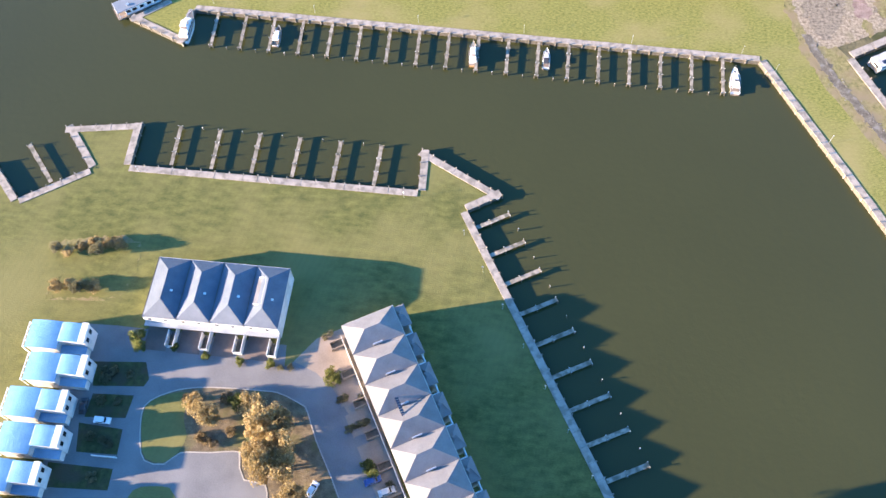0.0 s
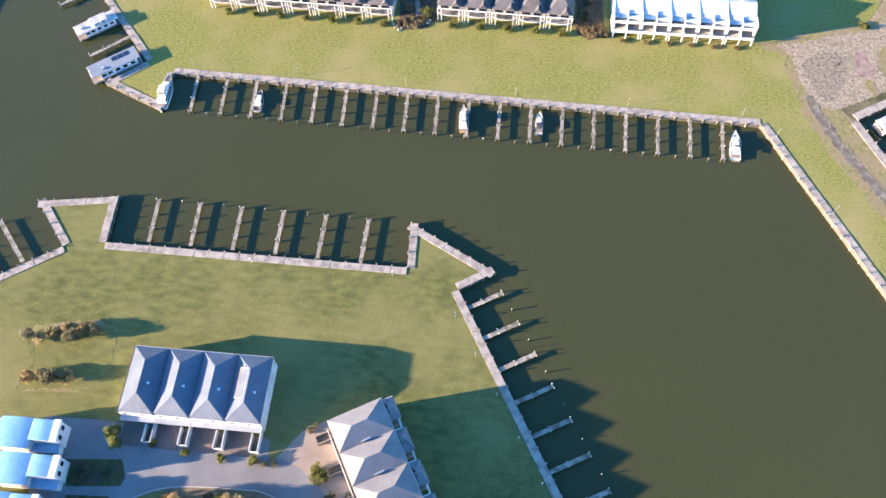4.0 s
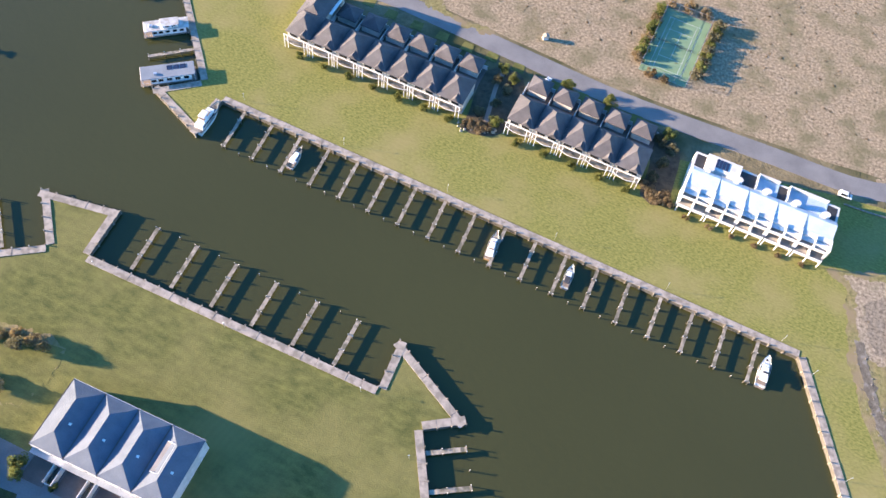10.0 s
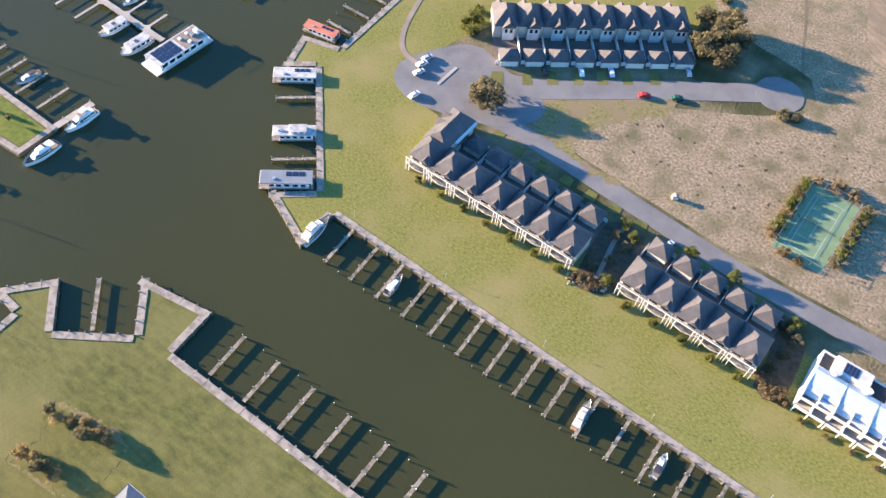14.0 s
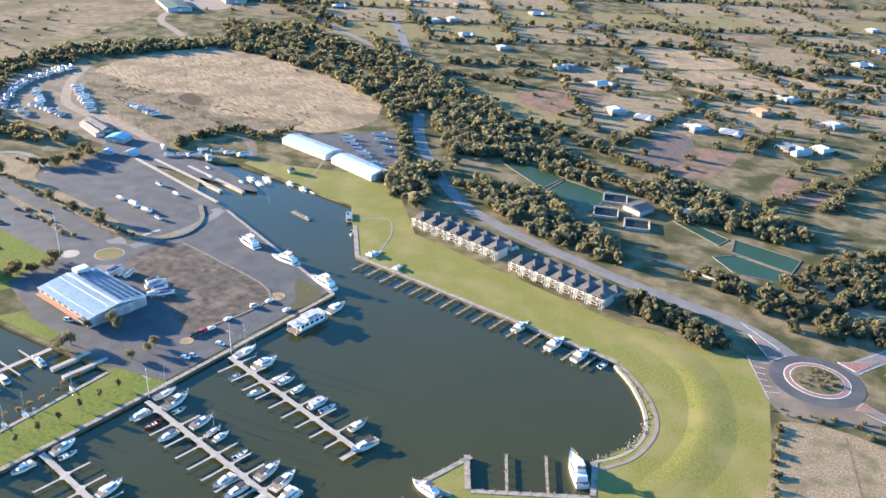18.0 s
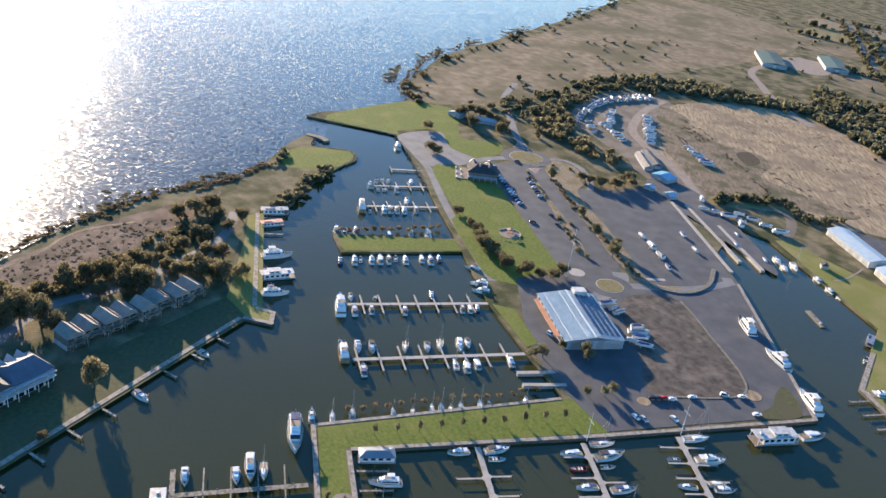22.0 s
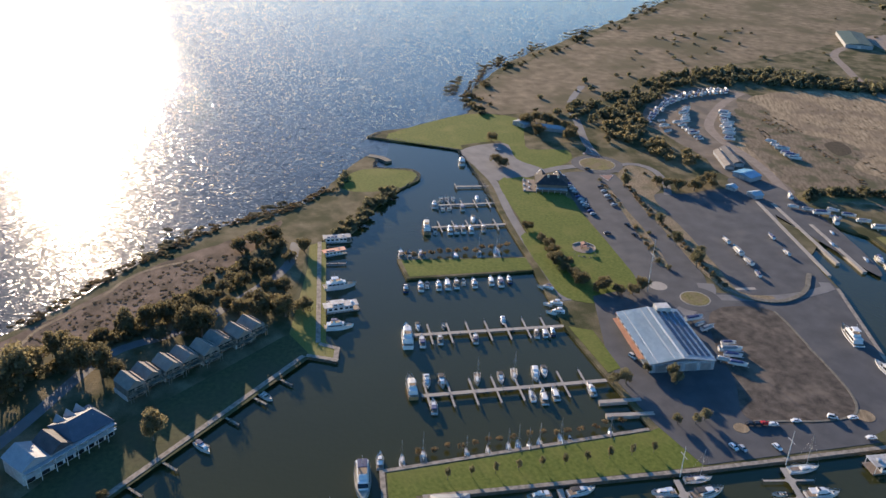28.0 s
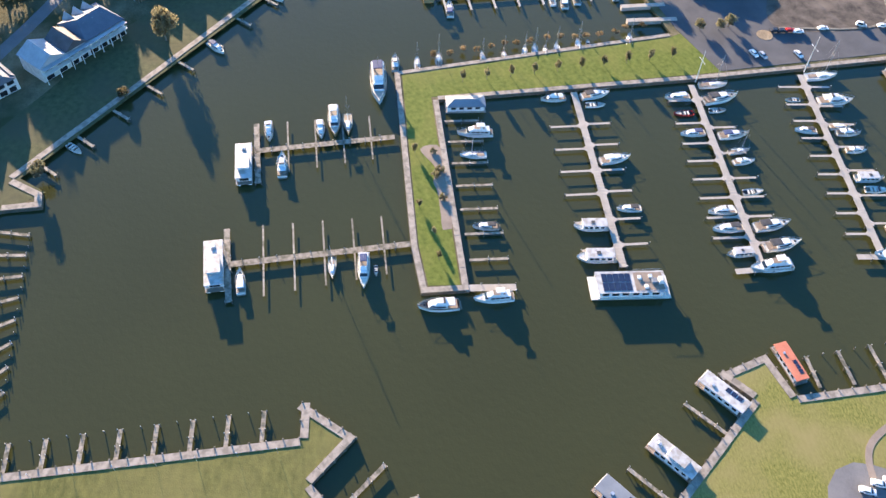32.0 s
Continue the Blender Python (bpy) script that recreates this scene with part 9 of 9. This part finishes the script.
wood("tree belts and hedgerows round the houses and ponds", [([(-330, 700), (-60, 690), (-40, 900), (-330, 960)], 70), ([(-460, 850), (-60, 960), (-60, 1260), (-500, 1260)], 120)], LEAF, 18, (2.4, 5.0), 0.85,
     [((-321, 695), (-283, 715), 18), ((-283, 715), (-238, 669), 22), ((-238, 669), (-156, 630), 34), ((-156, 630), (-87, 622), 24), ((-290, 736), (-206, 695), 34), ((-206, 695), (-172, 682), 14),
      ((-222, 728), (-213, 831), 24), ((-213, 831), (-199, 875), 10), ((-277, 972), (-198, 945), 22), ((-291, 1132), (-227, 1113), 22), ((-227, 1113), (-168, 1073), 22), ((-168, 1073), (-67, 1063), 30),
      ((-125, 974), (-56, 968), 18), ((-59, 682), (-51, 751), 22), ((-51, 751), (-38, 824), 20), ((-396, 1219), (-264, 1218), 26), ((-134, 779), (-123, 838), 12), ((-92, 664), (-70, 745), 16),
      ((-451, 831), (-359, 836), 26), ((-218, 1264), (-95, 1294), 22), ((-431, 718), (-374, 649), 20), ((-374, 649), (-331, 591), 20), ((-331, 591), (-295, 544), 16),
      ((-780, 564), (-784, 638), 18), ((-784, 638), (-770, 701), 18), ((-770, 701), (-716, 742), 18)])
wood("low brown hedge along the verge between the car parks", [], LEAF_BROWN, 33, (0.6, 1.4), 0.7, [((-520, 398), (-486, 393), 26), ((-486, 393), (-444, 391), 30), ((-444, 391), (-402, 387), 30), ((-402, 387), (-376, 386), 16), ((-524, 383), (-486, 378), 12), ((-460, 373), (-406, 365), 16)], 50, 0.34, 0.9)
# playground on the club lawn
play = thing("playground", "round paved playground with a reddish climbing frame and low wall", "playground", "", pose(-436, 330, 0.08, 0, 0, 80))
bm = bmesh.new()
prism(bm, disc(0, 0, 6.4, 28), 0, 0.12)
part("paving", bm, PAVING, play)
bm = bmesh.new()
prism(bm, ribbon([(6.6 * math.cos(k * 0.18), 6.6 * math.sin(k * 0.18)) for k in range(-4, 15)], 0.5), 0, 0.7)
part("retaining_wall", bm, CONCRETE, play)
part("climbing_frame", boxes(*[(x, x + 0.15, y, y + 0.15, 0.1, 2.8) for x in (-1.6, 1.4) for y in (-1.4, 1.2)], (-1.7, 1.6, -1.5, 1.4, 1.2, 1.35)), RED_PAVING, play)
bm = bmesh.new()
gable(bm, -1.9, 1.8, -1.7, 1.6, 2.8, 1.0)
part("roof", bm, RED_PAVING, play)
bm = bmesh.new()
tube(bm, (1.5, 0, 1.3), (4.2, 0, 0.3), 0.35, 8)
part("slide", bm, METAL_GREY, play)

# ---- cars ----


def car(paint, label, van=False):
    ob = thing("van" if van else "car", label, "van" if van else "car", "parked cars")
    top = 1.0
    body = part("body", cabin(-2.2, 2.2, 0.88, 0.85, 0.32, top, 0.08, 0.25, 0.95), paint, ob)
    roof_x = (-2.1, 1.1, 1.95) if van else (-1.6, 1.1, 1.5)
    part("cabin", cabin(roof_x[0], roof_x[1], 0.8, 0.78, top - 0.05, roof_x[2], 0.25, 0.7, 0.85), paint, ob)
    part("windscreen", cabin(roof_x[1] - 0.75, roof_x[1] + 0.1, 0.74, 0.72, top, roof_x[2] - 0.1, 0.55, 0.55, 0.85), GLASS, ob)
    for y in (0.76, -0.76):
        part("side_window", boxes((roof_x[0] + 0.4, roof_x[1] - 0.7, y - 0.06, y + 0.06, top + 0.06, roof_x[2] - 0.12)), GLASS, ob)
    for x in (-1.35, 1.35):
        for y in (-0.82, 0.82):
            bm = bmesh.new()
            cylinder(bm, 0, 0, -0.11, 0.11, 0.33, 0.33, 10)
            w = part("wheel", bm, BLACK, ob)
            w.matrix_basis = pose(x, y, 0.33, 90, 0, 0)
    return ob


CAR_PAINTS = [("white", (0.72, 0.72, 0.71)), ("silver", (0.42, 0.43, 0.44)), ("dark", (0.03, 0.03, 0.035)), ("red", (0.5, 0.03, 0.025)), ("green", (0.02, 0.09, 0.06)), ("blue", (0.04, 0.08, 0.22))]
cars = {n: car(material(n + "_car_paint", tuple(c * 0.9 for c in p), p, 0.25, 0.5, 4.0, 0.0, specular=0.5), "parked %s car on grey asphalt" % n) for n, p in CAR_PAINTS}
cars["van"] = car(WHITE, "parked white van on grey asphalt", True)
SPOTS = [("white", -90.8, 61, -6), ("dark", -96.3, 64.8, 90), ("dark", -100.2, 62.6, 80), ("white", -36.5, 43.5, 60), ("blue", -21.9, 45.6, 20), ("silver", -18.4, 43.0, 20), ("white", -90, 253, 70),
         ("white", 5, 241, 70), ("van", 102, 231.5, -5), ("red", -24, 295, 32), ("green", -14, 300, 32), ("white", -95, 267, 60), ("silver", -95, 270.5, 60), ("white", -94, 263, 60),
         ("white", -38, 299, 122), ("silver", -15, 314, 122), ("dark", -58, 287, 122), ("white", -47, 293.5, 122), ("dark", -271.6, 330.9, 80), ("dark", -270.9, 333.6, 80), ("red", -270.6, 336.6, 80), ("white", -269.3, 339.8, 80), ("white", -269.2, 350.5, 80), ("van", -268, 367, 60),
         ("white", -265.9, 375.2, 80), ("white", -260.3, 315.9, 10), ("silver", -258.6, 318.8, 10), ("white", -256.4, 332.7, 10), ("white", -253.1, 373.6, 80), ("van", -326.6, 306.1, 20), ("dark", -459.6, 369, 15),
         ("dark", -445.6, 366.9, 15), ("dark", -451, 351.8, 80), ("dark", -553, 384, 100), ("silver", -602, 334, 60)]
for name, x, y, a in SPOTS:
    copy_thing(cars[name], pose(x, y, 0.13, 0, 0, a))
for i in range(15):
    c = between((-543, 361), (-479, 355), i / 14)
    copy_thing(cars[("white", "silver", "dark", "blue", "silver")[i % 5]], pose(c[0], c[1], 0.13, 0, 0, 95))
for i in range(5):
    c = between((-520, 379), (-490, 374.5), i / 4)
    copy_thing(cars[("dark", "silver", "white")[i % 3]], pose(c[0], c[1], 0.13, 0, 0, 95))
discard(*cars.values())

# ---- boats ashore: stored on the hardstands ----


def trailer_boat(label, cover):
    ob = thing("trailer_boat", label, "boat", "stored boats")
    part("hull", hull(7.5, 2.5, 0.9), HULL, ob).location.z = 1.0
    part("cover", cabin(-3.2, 2.2, 1.05, 0.7, 1.85, 2.5, 0.4, 1.2, 0.6), cover, ob)
    bm = boxes((-3.4, 4.2, -0.1, 0.1, 0.4, 0.55), (-1.6, -1.4, -1.2, 1.2, 0.4, 0.55))
    for y in (-1.2, 1.2):
        tube(bm, (-1.5, y - 0.1, 0.35), (-1.5, y + 0.1, 0.35), 0.33, 10)
    part("trailer", bm, METAL, ob)
    return ob


stored_kinds = [trailer_boat("blue-covered boat stored on a road trailer", CANVAS_BLUE), trailer_boat("white boat stored on a road trailer", ROOF_WHITE),
                trailer_boat("grey-covered boat stored on a road trailer", ROOF_GREY)]
store_rng = random.Random(4)
RING = [(-657, 486), (-697, 521.9), (-714, 548.3), (-727, 582.8), (-727, 606)]
for a, b in zip(RING, RING[1:]):
    for i in range(6):
        c = between(a, b, i / 6)
        for off in (0, 9):
            s = store_rng.uniform(0.8, 1.35)
            copy_thing(store_rng.choice(stored_kinds), pose(c[0] + off, c[1] - off * 0.4 + store_rng.uniform(-1, 1), 0.05, 0, 0, store_rng.uniform(130, 170)) @ Matrix.Diagonal((s, s, s, 1)))
for a, b, n, ang in (((-659.8, 558.7), (-594, 524), 13, 60), ((-675.8, 531.4), (-642, 511.5), 6, 100), ((-640, 504), (-598, 500), 7, 80), ((-646, 491), (-620, 484), 3, 100), ((-582.9, 553.6), (-545, 547.5), 8, 60),
                     ((-400, 604), (-340, 566), 10, 20), ((-380, 622), (-345, 590), 4, 20), ((-428, 416.8), (-386.5, 410.3), 4, 170), ((-428, 447.4), (-405.8, 441.6), 2, 170), ((-316.3, 352), (-328, 355), 3, 70),
                     ((-315, 346), (-311, 349), 2, 60), ((-350.7, 351), (-342, 353), 3, 100), ((-465, 490), (-445, 505), 4, 60), ((-455, 512), (-425, 522), 4, 60), ((-480, 498), (-440, 500), 2, 160)):
    for i in range(n):
        c = between(a, b, i / max(1, n - 1))
        s = store_rng.uniform(0.8, 1.5)
        copy_thing(store_rng.choice(stored_kinds), pose(c[0] + store_rng.uniform(-1, 1), c[1] + store_rng.uniform(-1, 1), 0.1, 0, 0, ang + store_rng.uniform(-12, 12)) @ Matrix.Diagonal((s, s, s, 1)))
discard(*stored_kinds)

hutch = thing("timber_hutch", "small pale timber hutch standing in the dry field", "hutch", "", pose(0.3, 259.2, 0.05, 0, 0, 25))
part("wall", boxes((-0.9, 0.9, -0.6, 0.6, 0, 1.5)), DECK, hutch)
bm = bmesh.new()
gable(bm, -1.1, 1.1, -0.8, 0.8, 1.5, 0.5)
part("roof", bm, TIMBER, hutch)
rocks_bm = bmesh.new()
stone_rng = random.Random(31)
for i in range(46):
    c = between((-16.5, 215.4), (-5.5, 216.8), stone_rng.random())
    w = stone_rng.uniform(0.2, 0.5)
    box(rocks_bm, -w, w, -w * 0.8, w * 0.8, -w * 0.5, w * 0.5, 0, pose(c[0] + stone_rng.gauss(0, 0.5), c[1] + stone_rng.gauss(0, 1.0), 0.15, stone_rng.uniform(0, 40), stone_rng.uniform(0, 40), stone_rng.uniform(0, 90)))
tagged(part("garden_rocks", rocks_bm, PALE_STONE), "pale rockery stones below the garden path", "rocks", kind="stuff")

# ---- poles, lamps and slipways ----


def lamp_post(x, y, ang):
    ob = thing("lamp_post", "slender grey lamp post on the quay", "lamp post", "quay lamps", pose(x, y, 0.1, 0, 0, ang))
    bm = bmesh.new()
    cylinder(bm, 0, 0, 0, 3.2, 0.06, 0.045, 6)
    part("pole", bm, METAL, ob)
    part("lamp_head", cabin(-0.1, 0.45, 0.13, 0.1, 3.15, 3.32, 0.03, 0.05), METAL, ob)


for i in range(6):
    c = between((-80, 200.6), (88, 176.4), i / 5)
    lamp_post(c[0], c[1], 80)
for i in range(4):
    c = between((97, 169), (130, 90), i / 3)
    lamp_post(c[0], c[1], 20)
for i in range(3):
    c = between((-94, 135.5), (-16, 125.5), i / 2)
    lamp_post(c[0], c[1], -80)
for i in range(7):
    c = between((1, 113), (31, 46), i / 6)
    lamp_post(c[0], c[1], 200)
for i in range(7):
    c = between((-145, 60), (-138, 120), i / 6)
    lamp_post(c[0], c[1], 0)
for x, y, tall in ((-382, 342, 30), (-247, 330, 16), (-250, 287, 14)):
    pole = thing("flagpole", "tall thin mast beside the yard", "pole", "yard masts", pose(x, y, 0.1))
    bm = bmesh.new()
    cylinder(bm, 0, 0, 0, tall, 0.22, 0.07, 8)
    part("pole", bm, WHITE, pole)
    part("yard_arm", boxes((-2.2, 2.2, -0.06, 0.06, tall * 0.7, tall * 0.7 + 0.12)), WHITE, pole)
for a, b in (((-478.8, 471.7), (-378, 450)), ((-474, 480), (-390, 465)), ((-440, 484), (-378, 473))):
    bm = bmesh.new()
    prism(bm, ribbon([a, b], 2.4), -1.8, 0.3)
    tagged(part("slipway_wall", bm, CONCRETE), "long concrete slipway wall in the channel head", "slipway", "slipways")
bm = bmesh.new()
prism(bm, ribbon(wobble([(-606, 238), (-600, 246), (-592, 250)], 2, 0.3, 2, False), 5), -2, 0.4)
tagged(part("stone_groyne", bm, STONE), "dark stone groyne at the harbour mouth", "breakwater")
def rocks(label, line, n, seed):
    r = random.Random(seed)
    bm = bmesh.new()
    for i in range(n):
        s = i / n * (len(line) - 1)
        k = int(s)
        c = between(line[k], line[k + 1], s - k)
        m = pose(c[0] + r.gauss(0, 0.7), c[1] + r.gauss(0, 0.7), -0.6 + r.uniform(0, 0.6), r.uniform(0, 90), r.uniform(0, 90), r.uniform(0, 90))
        w = r.uniform(0.2, 0.55)
        box(bm, -w, w, -w * 0.8, w * 0.8, -w * 0.6, w * 0.6, 0, m)
    tagged(part("riprap", bm, STONE), label, "rocks", kind="stuff")


rocks("low ring of pale stones on the lawn", [(-430 + 6 * math.cos(k * 0.5), 328 + 6 * math.sin(k * 0.5)) for k in range(14)], 60, 9)
rocks("dark rock armour along the breakwater", [(-608, 306), (-628, 280), (-647, 248), (-656, 256)], 260, 1)
rocks("pale rock edge round the basin end", [(-85, 356), (-77, 372), (-75, 384), (-77, 396), (-86, 412), (-103, 426)], 150, 2)
rocks("rock edge beside the yacht berths", [(-506, 300), (-560, 304), (-608, 306)], 200, 3)
rocks("rock edge of the spit's tip", [(-541, 246), (-558, 264), (-574, 263), (-583, 238), (-604, 244)], 200, 4)
